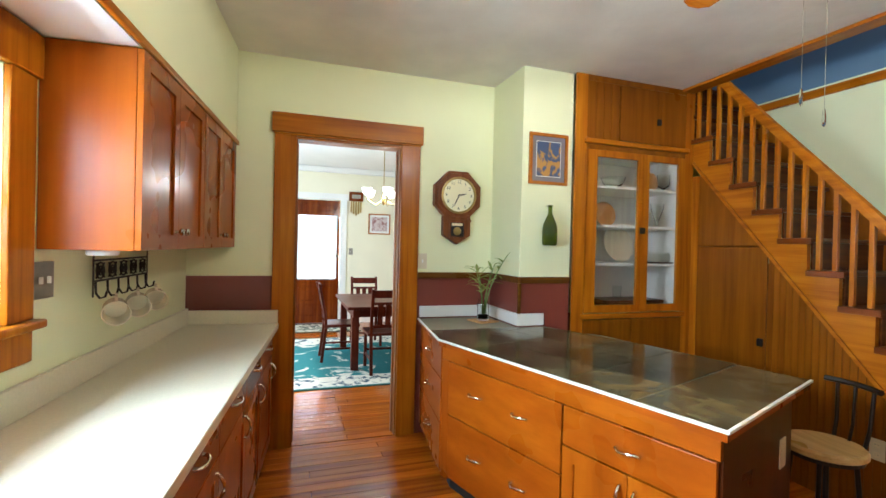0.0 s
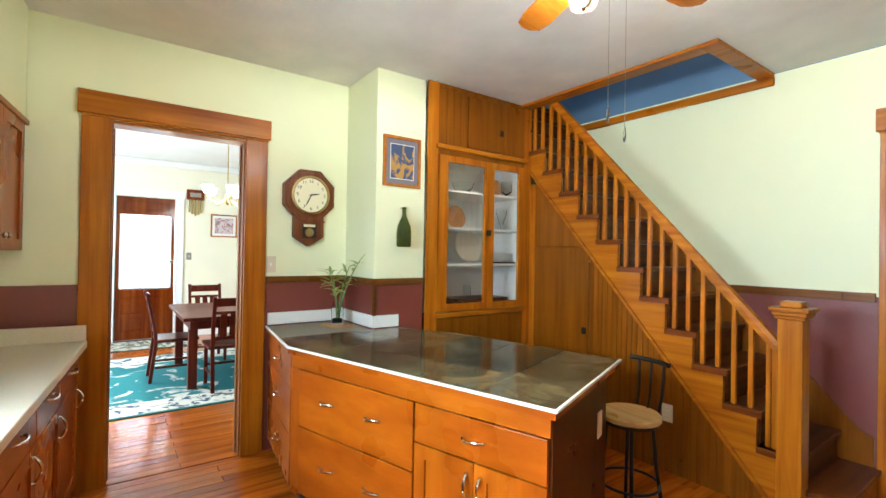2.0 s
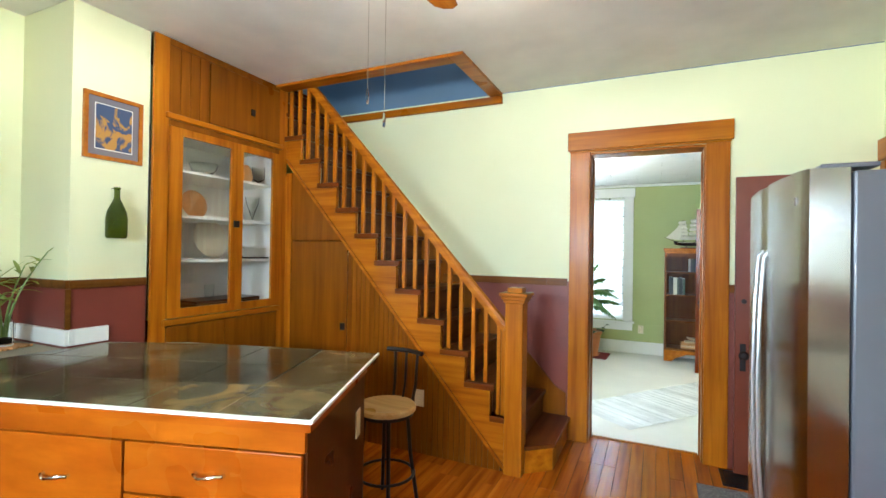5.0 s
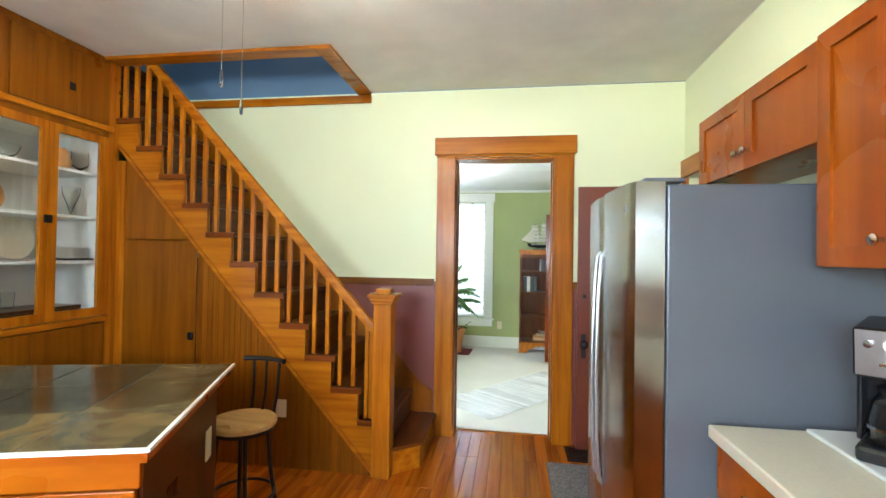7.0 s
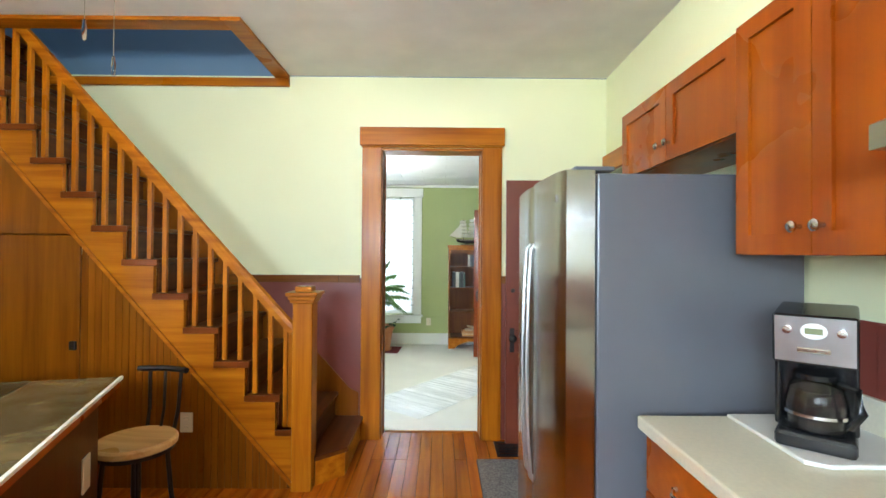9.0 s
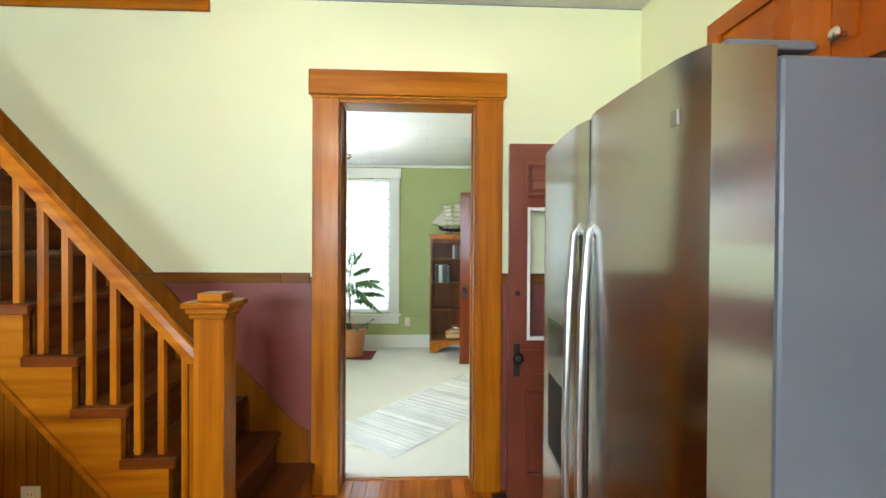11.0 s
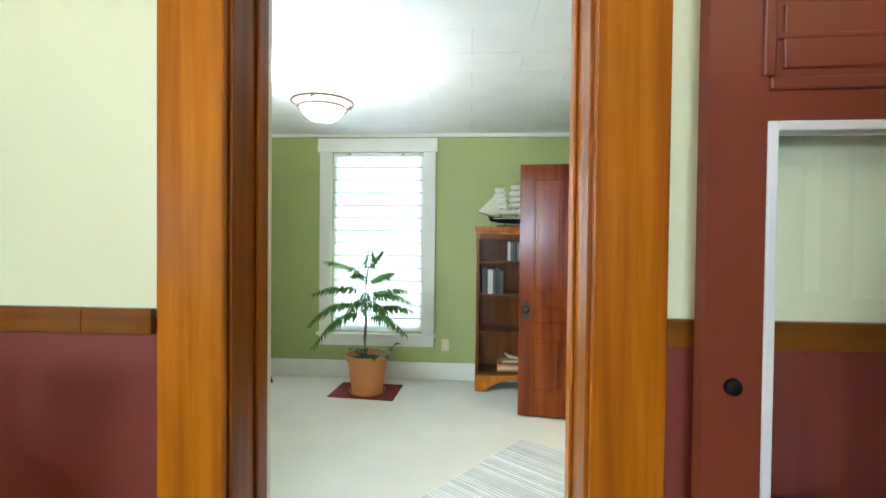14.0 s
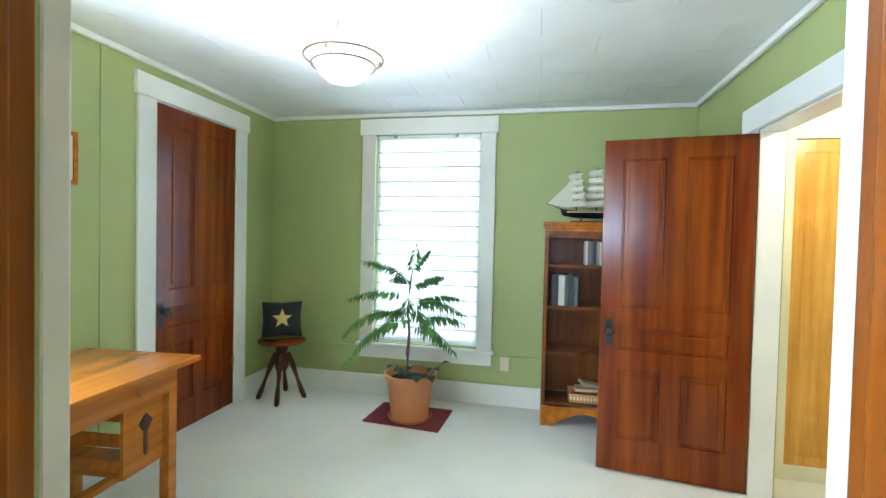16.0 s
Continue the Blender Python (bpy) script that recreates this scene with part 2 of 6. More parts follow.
# near-black: shade painted into toe kicks and hollows, also the coffee
DARK = paint("deep_shade_and_coffee", (0.012, 0.009, 0.007), 0.8)
CARPET = carpet("cream_carpet", (0.74, 0.71, 0.63), (0.90, 0.87, 0.79))
GREY_MAT = carpet("grey_mat_pile", (0.10, 0.085, 0.08), (0.26, 0.23, 0.21), 90)
RED_MAT = carpet("red_mat_pile", (0.12, 0.008, 0.012), (0.21, 0.016, 0.022), 180)
RUG_TEAL = floral("teal_rug", (0.012, 0.16, 0.17), (0.62, 0.60, 0.52), 3.2, 0.60)
RUG_EDGE = floral("rug_border", (0.66, 0.64, 0.56), (0.05, 0.09, 0.13), 8, 0.56)
MAT_PRINT = floral("door_mat_print", (0.06, 0.08, 0.06), (0.55, 0.52, 0.42), 9, 0.5)
PLASTIC = paint("plastic_runner", (0.70, 0.69, 0.67), 0.12, 0.08, 6, 0.2, 10)
TERRA = paint("terracotta", (0.44, 0.17, 0.055), 0.5, 0.1, 5)
SOIL = paint("soil", (0.03, 0.02, 0.013), 0.95, 0.4, 40, 1.0, 60, 0.02)
LEAF = translucent("leaf_green", (0.075, 0.16, 0.03), 0.3)
LEAF_PALE = translucent("pale_leaf", (0.30, 0.38, 0.08), 0.25)
TOP_GROUT = paint("slate_joint", (0.25, 0.22, 0.16), 0.8)
LEAF_DK = translucent("dark_leaf", (0.02, 0.07, 0.02), 0.15)
STALK = paint("bamboo_stalk", (0.16, 0.26, 0.06), 0.4, 0.15, 20)
BARK = paint("bark", (0.10, 0.085, 0.06), 0.9, 0.3, 30, 0.8, 40)
SHADE = translucent("white_shade", (0.86, 0.87, 0.86), 0.6)
CURTAIN = translucent("sheer_curtain", (0.86, 0.87, 0.85), 0.7)
SAIL = translucent("sail_cloth", (0.74, 0.69, 0.56), 0.2)
CLEAR = glass("clear_glass")
BOTTLE = glass("bottle_green_glass", (0.16, 0.24, 0.012), 0.05)
JAR = glass("jar_glass", (0.93, 0.96, 0.94), ior=1.15)
BOWL = translucent("frosted_bowl_glass", (0.93, 0.93, 0.9), 0.75)
CHAND_GLASS = glow("lit_shade_glass", (1.0, 0.97, 0.9), 4.0)
FAN_GLASS = translucent("frosted_tulip_glass", (0.93, 0.91, 0.86), 0.75)
CLOCK_FACE = paint("clock_face", (0.85, 0.78, 0.52), 0.4, 0.04)
CLOCK_WOOD = wood("clock_walnut", (0.10, 0.028, 0.01), (0.16, 0.05, 0.016), (0.22, 0.078, 0.025), rough=0.28)
CERAMIC = paint("cream_ceramic", (0.78, 0.68, 0.48), 0.2, 0.03)
TAN = paint("tan_plastic", (0.55, 0.42, 0.26), 0.4, 0.06)
ORANGE = paint("orange_glaze", (0.5, 0.22, 0.06), 0.3, 0.15, 12)
IVORY = paint("ivory_plate", (0.66, 0.58, 0.40), 0.4)
PEWTER = metal("pewter_plate", (0.36, 0.33, 0.3), 0.4)
GOLD_CLOTH = paint("gold_cloth", (0.62, 0.44, 0.13), 0.8, 0.1, 30)
BLACK_CLOTH = carpet("black_cloth", (0.008, 0.008, 0.009), (0.02, 0.02, 0.022), 200)
PAPER = paint("mat_board", (0.17, 0.15, 0.17), 0.8)
INK = paint("dark_ink", (0.02, 0.018, 0.016), 0.6)
RATTAN = paint("rattan", (0.48, 0.24, 0.08), 0.7, 0.25, 60, 0.8, 60)
BOOKS = [paint("book_cover", c, 0.5) for c in ((0.03, 0.03, 0.035), (0.55, 0.5, 0.42), (0.06, 0.08, 0.06), (0.25, 0.2, 0.15), (0.12, 0.1, 0.1))]
ART = floral("print_art", (0.05, 0.075, 0.15), (0.46, 0.24, 0.05), 9, 0.52)
ART_PINK = floral("pink_print_art", (0.6, 0.5, 0.48), (0.32, 0.16, 0.15), 22, 0.52)
GREEN_LCD = paint("display", (0.2, 0.22, 0.1), 0.3)
ASPHALT = paint("ground_grass", (0.07, 0.10, 0.035), 0.95, 0.3, 4, 0.8, 20)
PANEL = metal("light_steel", (0.6, 0.59, 0.58), 0.3)
RAIL_X = wood("chair_rail_level", (0.10, 0.032, 0.003), (0.15, 0.05, 0.005), (0.2, 0.075, 0.008), axis="x")


# shape helpers
ROOTS = {}


def mesh_ob(name, bm, mats, parent=None, smooth=False):
    me = bpy.data.meshes.new(name)
    bm.normal_update()
    bm.to_mesh(me)
    bm.free()
    for m in mats if isinstance(mats, (list, tuple)) else [mats]:
        me.materials.append(m)
    if smooth:
        for p in me.polygons:
            p.use_smooth = True
        me.set_sharp_from_angle(angle=radians(40))
    ob = new(name, me)
    ob.parent = parent
    return ob


def thing(name, m, label, category, group=""):
    ob = new(name)
    ob.empty_display_size = 0.1
    ob.matrix_world = m
    ROOTS[ob] = m.inverted()
    return tagged(ob, label, category, group)


def root_of(ob):
    while ob.parent:
        ob = ob.parent
    return ob


def part(name, bm, mats, parent, label="", smooth=False, w=False):
    """One mesh under a thing or a part; w: the shape is given in world coordinates."""
    if w:
        bm.transform(ROOTS[root_of(parent)])
    return tagged(mesh_ob(name, bm, mats, parent, smooth), label)


def structure(name, bm, mats, label, smooth=False):
    return tagged(mesh_ob(name, bm, mats, None, smooth), label, kind="structure", category=name.split("_")[0])


def box(x0, x1, y0, y1, z0, z1, bev=0.0, bm=None, slot=0):
    bm = bm or bmesh.new()
    vs = [bm.verts.new((x, y, z)) for x in (x0, x1) for y in (y0, y1) for z in (z0, z1)]
    fs = []
    for q in ((0, 1, 3, 2), (4, 6, 7, 5), (0, 4, 5, 1), (2, 3, 7, 6), (0, 2, 6, 4), (1, 5, 7, 3)):
        f = bm.faces.new([vs[i] for i in q])
        f.material_index = slot
        fs.append(f)
    if bev:
        es = list({e for f in fs for e in f.edges})
        bmesh.ops.bevel(bm, geom=es, offset=bev, segments=2, profile=0.5, affect="EDGES")
    return bm


def boxes(*rows, bev=0.0):
    bm = bmesh.new()
    for r in rows:
        box(*r, bev=bev, bm=bm)
    return bm


def prism(points, z0, z1, bev=0.0, axis="z", bm=None):
    """A flat outline pushed through z0..z1 along an axis; points are the two other coordinates in order."""
    bm = bm or bmesh.new()

    def at(a, b, c):
        return {"z": (a, b, c), "y": (a, c, b), "x": (c, a, b)}[axis]

    lo = [bm.verts.new(at(a, b, z0)) for a, b in points]
    hi = [bm.verts.new(at(a, b, z1)) for a, b in points]
    k = len(points)
    fs = [bm.faces.new(lo[::-1]), bm.faces.new(hi)]
    fs += [bm.faces.new((lo[i], lo[(i + 1) % k], hi[(i + 1) % k], hi[i])) for i in range(k)]
    bmesh.ops.recalc_face_normals(bm, faces=fs)
    if bev:
        bmesh.ops.bevel(bm, geom=list({e for f in fs for e in f.edges}), offset=bev, segments=2, profile=0.5, affect="EDGES")
    return bm


def lathe(profile, seg=24, center=(0, 0), bm=None, m=None, ring=False):
    """A profile of (radius, z) turned round an upright axis; ring: the profile closes on itself, open in the middle."""
    bm = bm or bmesh.new()
    made, rings = [], []
    for r, z in profile:
        if r < 1e-5:
            rings.append([bm.verts.new((center[0], center[1], z))])
        else:
            rings.append([bm.verts.new((center[0] + r * math.cos(2 * math.pi * i / seg), center[1] + r * math.sin(2 * math.pi * i / seg), z)) for i in range(seg)])
        made += rings[-1]
    for a, b in zip(rings, rings[1:] + rings[:1] if ring else rings[1:]):
        for i in range(seg):
            j = (i + 1) % seg
            q = [a[i % len(a)], a[j % len(a)], b[j % len(b)], b[i % len(b)]]
            q = list(dict.fromkeys(q))
            if len(q) > 2:
                bm.faces.new(q)
    for end in () if ring else (rings[0], rings[-1]):
        if len(end) > 2:
            bm.faces.new(end if end is rings[-1] else end[::-1])
    if m:
        bmesh.ops.transform(bm, matrix=m, verts=made)
    return bm


def rod(a, b, r0, r1=None, seg=10, bm=None):
    bm = bm or bmesh.new()
    a, b = Vector(a), Vector(b)
    r1 = r0 if r1 is None else r1
    q = (b - a).to_track_quat("Z", "Y").to_matrix()
    ra = [bm.verts.new(a + q @ Vector((r0 * math.cos(2 * math.pi * i / seg), r0 * math.sin(2 * math.pi * i / seg), 0))) for i in range(seg)]
    rb = [bm.verts.new(b + q @ Vector((r1 * math.cos(2 * math.pi * i / seg), r1 * math.sin(2 * math.pi * i / seg), 0))) for i in range(seg)]
    for i in range(seg):
        j = (i + 1) % seg
        bm.faces.new((ra[i], ra[j], rb[j], rb[i]))
    bm.faces.new(ra[::-1])
    bm.faces.new(rb)
    return bm


def tube(points, r, seg=8, bm=None):
    bm = bm or bmesh.new()
    pts = [Vector(p) for p in points]
    rings = []
    for i, p in enumerate(pts):
        d = (pts[min(i + 1, len(pts) - 1)] - pts[max(i - 1, 0)]).normalized()
        q = d.to_track_quat("Z", "Y").to_matrix()
        rr = r(i / (len(pts) - 1)) if callable(r) else r
        rings.append([bm.verts.new(p + q @ Vector((rr * math.cos(2 * math.pi * k / seg), rr * math.sin(2 * math.pi * k / seg), 0))) for k in range(seg)])
    for a, b in zip(rings, rings[1:]):
        for k in range(seg):
            j = (k + 1) % seg
            bm.faces.new((a[k], a[j], b[j], b[k]))
    bm.faces.new(rings[0][::-1])
    bm.faces.new(rings[-1])
    return bm


def holed(u0, u1, v0, v1, holes):
    """Rectangles that fill u0..u1 x v0..v1 but for the holes."""
    us = sorted({u0, u1, *(h[0] for h in holes), *(h[1] for h in holes)})
    vs = sorted({v0, v1, *(h[2] for h in holes), *(h[3] for h in holes)})
    for a, b in zip(us, us[1:]):
        for c, d in zip(vs, vs[1:]):
            mu, mv = (a + b) / 2, (c + d) / 2
            if not any(h[0] < mu < h[1] and h[2] < mv < h[3] for h in holes):
                yield a, b, c, d


def wall_x(x0, x1, y0, y1, z0, z1, holes=(), split=None):
    bm = bmesh.new()
    hs = list(holes)
    cuts = [(z0, z1, 0)] if split is None else [(z0, split, 1), (split, z1, 0)]
    for c0, c1, slot in cuts:
        inner = [(a, b, max(c, c0), min(d, c1)) for a, b, c, d in hs if d > c0 and c < c1]
        for a, b, c, d in holed(y0, y1, c0, c1, inner):
            box(x0, x1, a, b, c, d, bm=bm, slot=slot)
    return bm


def wall_y(y0, y1, x0, x1, z0, z1, holes=(), split=None):
    bm = wall_x(y0, y1, x0, x1, z0, z1, holes, split)
    for v in bm.verts:
        v.co.x, v.co.y = v.co.y, v.co.x
    bmesh.ops.reverse_faces(bm, faces=bm.faces)
    return bm


def planks(parent, x0, x1, y0, y1, width, mat, top, seed, name="plank", thick=0.012):
    """Boards along y, butted at uneven places, one object each."""
    rnd = random.Random(seed)
    x = x0
    cache = {}
    while x < x1 - 0.01:
        w = min(width, x1 - x) - 0.002
        y = y0
        while y < y1 - 0.05:
            ln = min(rnd.choice((1.2, 1.7, 2.3, 2.9)), y1 - y)
            if y1 - y - ln < 0.4:
                ln = y1 - y
            key = (round(w, 4), round(ln, 4))
            if key not in cache:
                bm = bmesh.new()
                e = 0.0015
                lo = [(0, 0, 0), (w, 0, 0), (w, ln - 0.002, 0), (0, ln - 0.002, 0)]
                a = [bm.verts.new(p) for p in lo]
                b = [bm.verts.new((p[0], p[1], thick - e)) for p in lo]
                c = [bm.verts.new((min(max(p[0], e), w - e), min(max(p[1], e), ln - 0.002 - e), thick)) for p in lo]
                for lower, upper in ((a, b), (b, c)):
                    for i in range(4):
                        j = (i + 1) % 4
                        bm.faces.new((lower[i], lower[j], upper[j], upper[i]))
                bm.faces.new(c)
                me = bpy.data.meshes.new(name)
                bm.to_mesh(me)
                bm.free()
                me.materials.append(mat)
                cache[key] = me
            ob = new(name, cache[key])
            ob.location = (x, y, top - thick + rnd.uniform(-0.0006, 0.0004))
            ob.parent = parent
            y += ln
        x += width


# setting
H = 2.805   # kitchen ceiling
HG = 2.51   # green room ceiling
HD = 2.88   # dining room ceiling
structure("ground", box(-400, 400, -400, 400, -0.6, -0.45), ASPHALT, "dark green lawn round the house")
structure("wall_dining", wall_x(-3.45, -3.3, -2.1, 3.85, 0, 3.0, [(-0.02, 0.76, 0, 2.25)], 1.24), [YELLOW, MAROON], "pale yellow plaster wall, maroon below the rail")
structure("wall_stairs", wall_y(3.85, 4.03, -3.45, 1.5, 0, 2.8, [(-0.386, 0.402, 0, 2.25)], 1.24), [YELLOW, MAROON], "pale yellow plaster wall, maroon below the rail")
structure("wall_fridge", wall_x(1.36, 1.5, -1.4, 3.85, 0, 3.0, [(2.96, 3.76, 0, 2.05)], 1.24), [YELLOW, MAROON], "pale yellow plaster wall behind the cabinets")
bm = wall_y(-0.15, 0, -0.2, 4.75, 0, 3.0, [(1.80, 3.28, 1.22, 1.99), (3.5, 4.5, 1.22, 1.99)])
bm.transform(LEFT)
structure("wall_counter", bm, YELLOW, "pale yellow plaster wall over the long counter")
bm = box(0.0, 4.75, 0.003, 0.30, 2.148, 2.80)
bm.transform(LEFT)
structure("soffit", bm, YELLOW, "pale yellow soffit above the wall cabinets")
bm = boxes((0.0, 4.75, 0.30, 0.318, 2.141, 2.17), bev=0.004)
bm.transform(LEFT)
structure("soffit_trim", bm, FIR_X, "honey fir strip along the soffit edge")
bm = box(1.645, 4.7, 0.01, 0.298, 2.139, 2.147)
bm.transform(LEFT)
structure("soffit_underside", bm, WHITE, "white painted underside of the soffit")
bm = bmesh.new()
for a, b, c, d in holed(-3.45, 1.5, -1.4, 3.849, [(-3.3, -1.21, 3.08, 3.849)]):
    box(a, b, c, d, H, 3.0, bm=bm)
structure("ceiling_kitchen", bm, CEIL, "off-white hand-trowelled plaster ceiling")
structure("chimney_breast", wall_x(-3.299, -2.79, 1.535, 1.955, 0, H - 0.002, (), 1.24), [YELLOW, MAROON], "pale yellow chimney breast, maroon below the rail")

# upper landing seen through the stairwell
structure("wall_landing", wall_y(3.85, 4.0, -3.45, 1.5, 2.8, 4.9), BLUE, "slate blue wall of the upper landing")
structure("wall_landing_end", wall_x(-3.6, -3.45, 1.0, 4.0, 2.8, 4.9), BLUE, "slate blue end wall of the landing")
structure("wall_landing_side", wall_x(0.2, 0.3, 1.0, 4.0, 3.0, 4.9), BLUE, "slate blue side wall of the landing")
# never in view; the opening is added to let the landing lamp in
structure("wall_landing_back", wall_y(0.9, 1.0, -3.6, 0.3, 3.0, 4.9, [(-2.4, -1.0, 3.7, 4.7)]), BLUE, "slate blue back wall of the landing")
structure("ceiling_landing", box(-3.6, 0.3, 0.9, 4.0, 4.9, 5.0), BLUE, "slate blue ceiling of the landing")

# floors
kitchen_floor = structure("floor_kitchen", box(-3.45, 1.5, -1.4, 4.01, -0.15, -0.0125), GROUT, "glossy orange pine plank floor")
dining_floor = structure("floor_dining", box(-8.7, -3.45, -2.1, 3.6, -0.15, -0.0125), GROUT, "glossy orange pine plank floor")
structure("carpet_floor", box(-2.45, 1.5, 4.012, 7.7, -0.15, 0.004), CARPET, "cream fitted carpet")
structure("threshold", box(-0.36, 0.378, 3.985, 4.012, -0.004, 0.008, 0.003), FIR_X, "worn wooden threshold strip")

# dining room shell
structure("wall_dining_far", wall_x(-8.7, -8.55, -2.1, 3.6, 0, HD, [(0.05, 0.86, 0, 2.28)]), CREAM, "cream wall with the red front door")
# unseen wall; its opening is added for the dining room fill lamp
structure("wall_dining_window", wall_y(-2.1, -1.95, -8.55, -3.45, 0, HD, [(-7.1, -4.9, 0.7, 2.3)]), CREAM, "cream wall out of view with an added wide window")
structure("wall_dining_side", wall_y(3.6, 3.75, -8.7, -3.3, 0, HD), CREAM, "cream side wall of the dining room")
structure("ceiling_dining", box(-8.7, -3.45, -2.1, 3.75, HD, 3.0), WHITE, "white dining room ceiling")
structure("trim_crown_dining", boxes((-8.549, -8.47, -1.94, 3.59, HD - 0.1, HD - 0.001), bev=0.015), WHITE, "white crown moulding")
structure("baseboard_dining", boxes((-8.549, -8.53, 0.99, 3.59, 0, 0.2), bev=0.004), WHITE, "white baseboard")

# green room shell
structure("wall_green_window", wall_y(7.55, 7.7, -2.45, 1.5, 0, HG + 0.1, [(-1.288, -0.345, 0.475, 2.318)]), GREEN, "sage green wall with the tall window")
structure("wall_green_door", wall_x(-2.45, -2.3, 4.0, 7.55, 0, HG + 0.1, [(6.18, 6.98, 0, 2.27), (4.25, 5.1, 0.8, 2.2)]), GREEN, "sage green panelled wall with a closed door")
structure("wall_green_hall", wall_x(1.34, 1.48, 4.0, 7.55, 0, HG + 0.1, [(5.69, 6.51, 0, 2.06)]), GREEN, "sage green wall with the hall doorway")
structure("wall_green_near", wall_y(4.031, 4.042, -2.3, 1.34, 0, HG + 0.1, [(-0.386, 0.402, 0, 2.25)]), GREEN, "sage green wall round the kitchen doorway")
bm = bmesh.new()
rnd = random.Random(5)
box(-2.45, 1.5, 4.0, 7.7, HG + 0.006, HG + 0.1, bm=bm, slot=1)
tw, row = 0.305, 0
y = 4.043
while y < 7.55:
    y1 = min(y + tw, 7.549)
    x = -2.3 - (0.305 if row % 2 else 0.0)
    while x < 1.34:
        a, b = max(x, -2.3), min(x + 0.61, 1.34)
        if b - a > 0.02:
            dz = rnd.uniform(-0.0012, 0.0012)
            box(a + 0.0015, b - 0.0015, y + 0.0015, y1 - 0.0015, HG + dz, HG + 0.005, bm=bm)
        x += 0.61
    y += tw
    row += 1
structure("ceiling_green", bm, [TILE_W, TILE_GAP], "white tongue-and-groove ceiling tiles")
structure("trim_crown_green", boxes((-2.299, 1.339, 7.515, 7.548, HG - 0.04, HG - 0.003), (-2.298, -2.265, 4.02, 7.514, HG - 0.04, HG - 0.003), (1.305, 1.338, 4.02, 7.514, HG - 0.04, HG - 0.003), bev=0.008), WHITE, "narrow white ceiling cove")
structure("baseboard_green", boxes((-2.279, 1.319, 7.528, 7.549, 0.004, 0.18), (-2.299, -2.28, 7.13, 7.549, 0.004, 0.18), (-2.299, -2.28, 4.02, 6.03, 0.004, 0.18), (1.32, 1.339, 6.68, 7.549, 0.004, 0.18), bev=0.005), WHITE, "white painted baseboard")
structure("trim_wall_batten", boxes((-2.299, 0.2, 7.538, 7.549, 0.42, 0.435), bev=0.003), GREEN, "thin green painted ledge on the wall")
bm = bmesh.new()
for yy in (5.4, 5.8):
    box(-2.2995, -2.293, yy, yy + 0.012, 0.18, HG - 0.04, bm=bm)
structure("trim_panel_batten", bm, GREEN, "narrow green panel joints")

# hall beyond the green room
structure("floor_hall", box(1.48, 2.9, 4.9, 7.6, -0.15, 0.004), CARPET, "cream hall carpet")
structure("wall_hall_far", wall_x(2.9, 3.0, 4.9, 7.6, 0, 2.6), CREAM, "cream hall wall")
structure("wall_hall_end", wall_y(6.76, 6.9, 1.48, 2.9, 0, 2.6, [(1.64, 2.07, 0.09, 2.06)]), CREAM, "cream hall wall with a narrow closet door")
structure("wall_hall_near", wall_y(4.8, 4.9, 1.48, 3.0, 0, 2.6), CREAM, "cream hall wall")
structure("ceiling_hall", box(1.48, 3.0, 4.8, 7.6, 2.6, 2.7), WHITE, "white hall ceiling")

# back entry beyond the open maroon door
structure("wall_entry", wall_x(2.3, 2.4, 2.6, 4.0, 0, 2.6), YELLOW, "dim yellow wall of the back entry")
structure("wall_entry_near", wall_y(2.5, 2.6, 1.5, 2.4, 0, 2.6), YELLOW, "dim yellow entry wall")
structure("wall_entry_far", wall_y(3.86, 4.0, 1.5, 2.4, 0, 2.6), YELLOW, "dim yellow entry wall")
structure("ceiling_entry", box(1.5, 2.4, 2.5, 4.0, 2.6, 2.7), CEIL, "entry ceiling")
structure("floor_entry", box(1.5, 2.4, 2.5, 4.0, -0.15, 0.0), GROUT, "dark entry floor")

# doorway casings of honey fir
def doorway(name, m, w, h, mats, deep, back_mat, label, cas=0.145, ears=0.02):
    """Casing, head board, jambs and stops of an opening w wide; x along the wall from the opening's near edge, y out of the wall."""
    t = thing(name, m, label, "doorway")
    t["kind"] = "structure"
    part("casing", box(-cas, 0.004, 0.001, 0.024, 0, h, 0.004), mats[0], t)
    part("casing", box(w - 0.004, w + cas, 0.001, 0.024, 0, h, 0.004), mats[0], t)
    part("head", box(-cas - ears, w + cas + ears, 0.001, 0.034, h + 0.015, h + 0.155, 0.004), mats[1], t)
    part("head_bead", box(-cas - 0.006, w + cas + 0.006, 0.001, 0.028, h, h + 0.014, 0.005), mats[1], t)
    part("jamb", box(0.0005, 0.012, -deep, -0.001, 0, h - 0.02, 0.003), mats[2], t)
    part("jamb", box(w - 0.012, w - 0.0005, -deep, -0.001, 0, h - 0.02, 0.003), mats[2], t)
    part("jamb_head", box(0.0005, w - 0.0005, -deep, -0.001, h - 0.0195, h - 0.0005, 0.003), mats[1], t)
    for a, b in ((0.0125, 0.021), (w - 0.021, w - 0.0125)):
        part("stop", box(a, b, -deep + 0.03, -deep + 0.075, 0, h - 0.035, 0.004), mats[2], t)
    part("back_casing", box(-cas, -0.001, -deep - 0.05, -deep - 0.013, 0, h, 0.004), back_mat, t)
    part("back_casing", box(w + 0.001, w + cas, -deep - 0.05, -deep - 0.013, 0, h, 0.004), back_mat, t)
    part("back_head", box(-cas - 0.02, w + cas + 0.02, -deep - 0.055, -deep - 0.013, h + 0.001, h + 0.14, 0.004), back_mat, t)
    return t


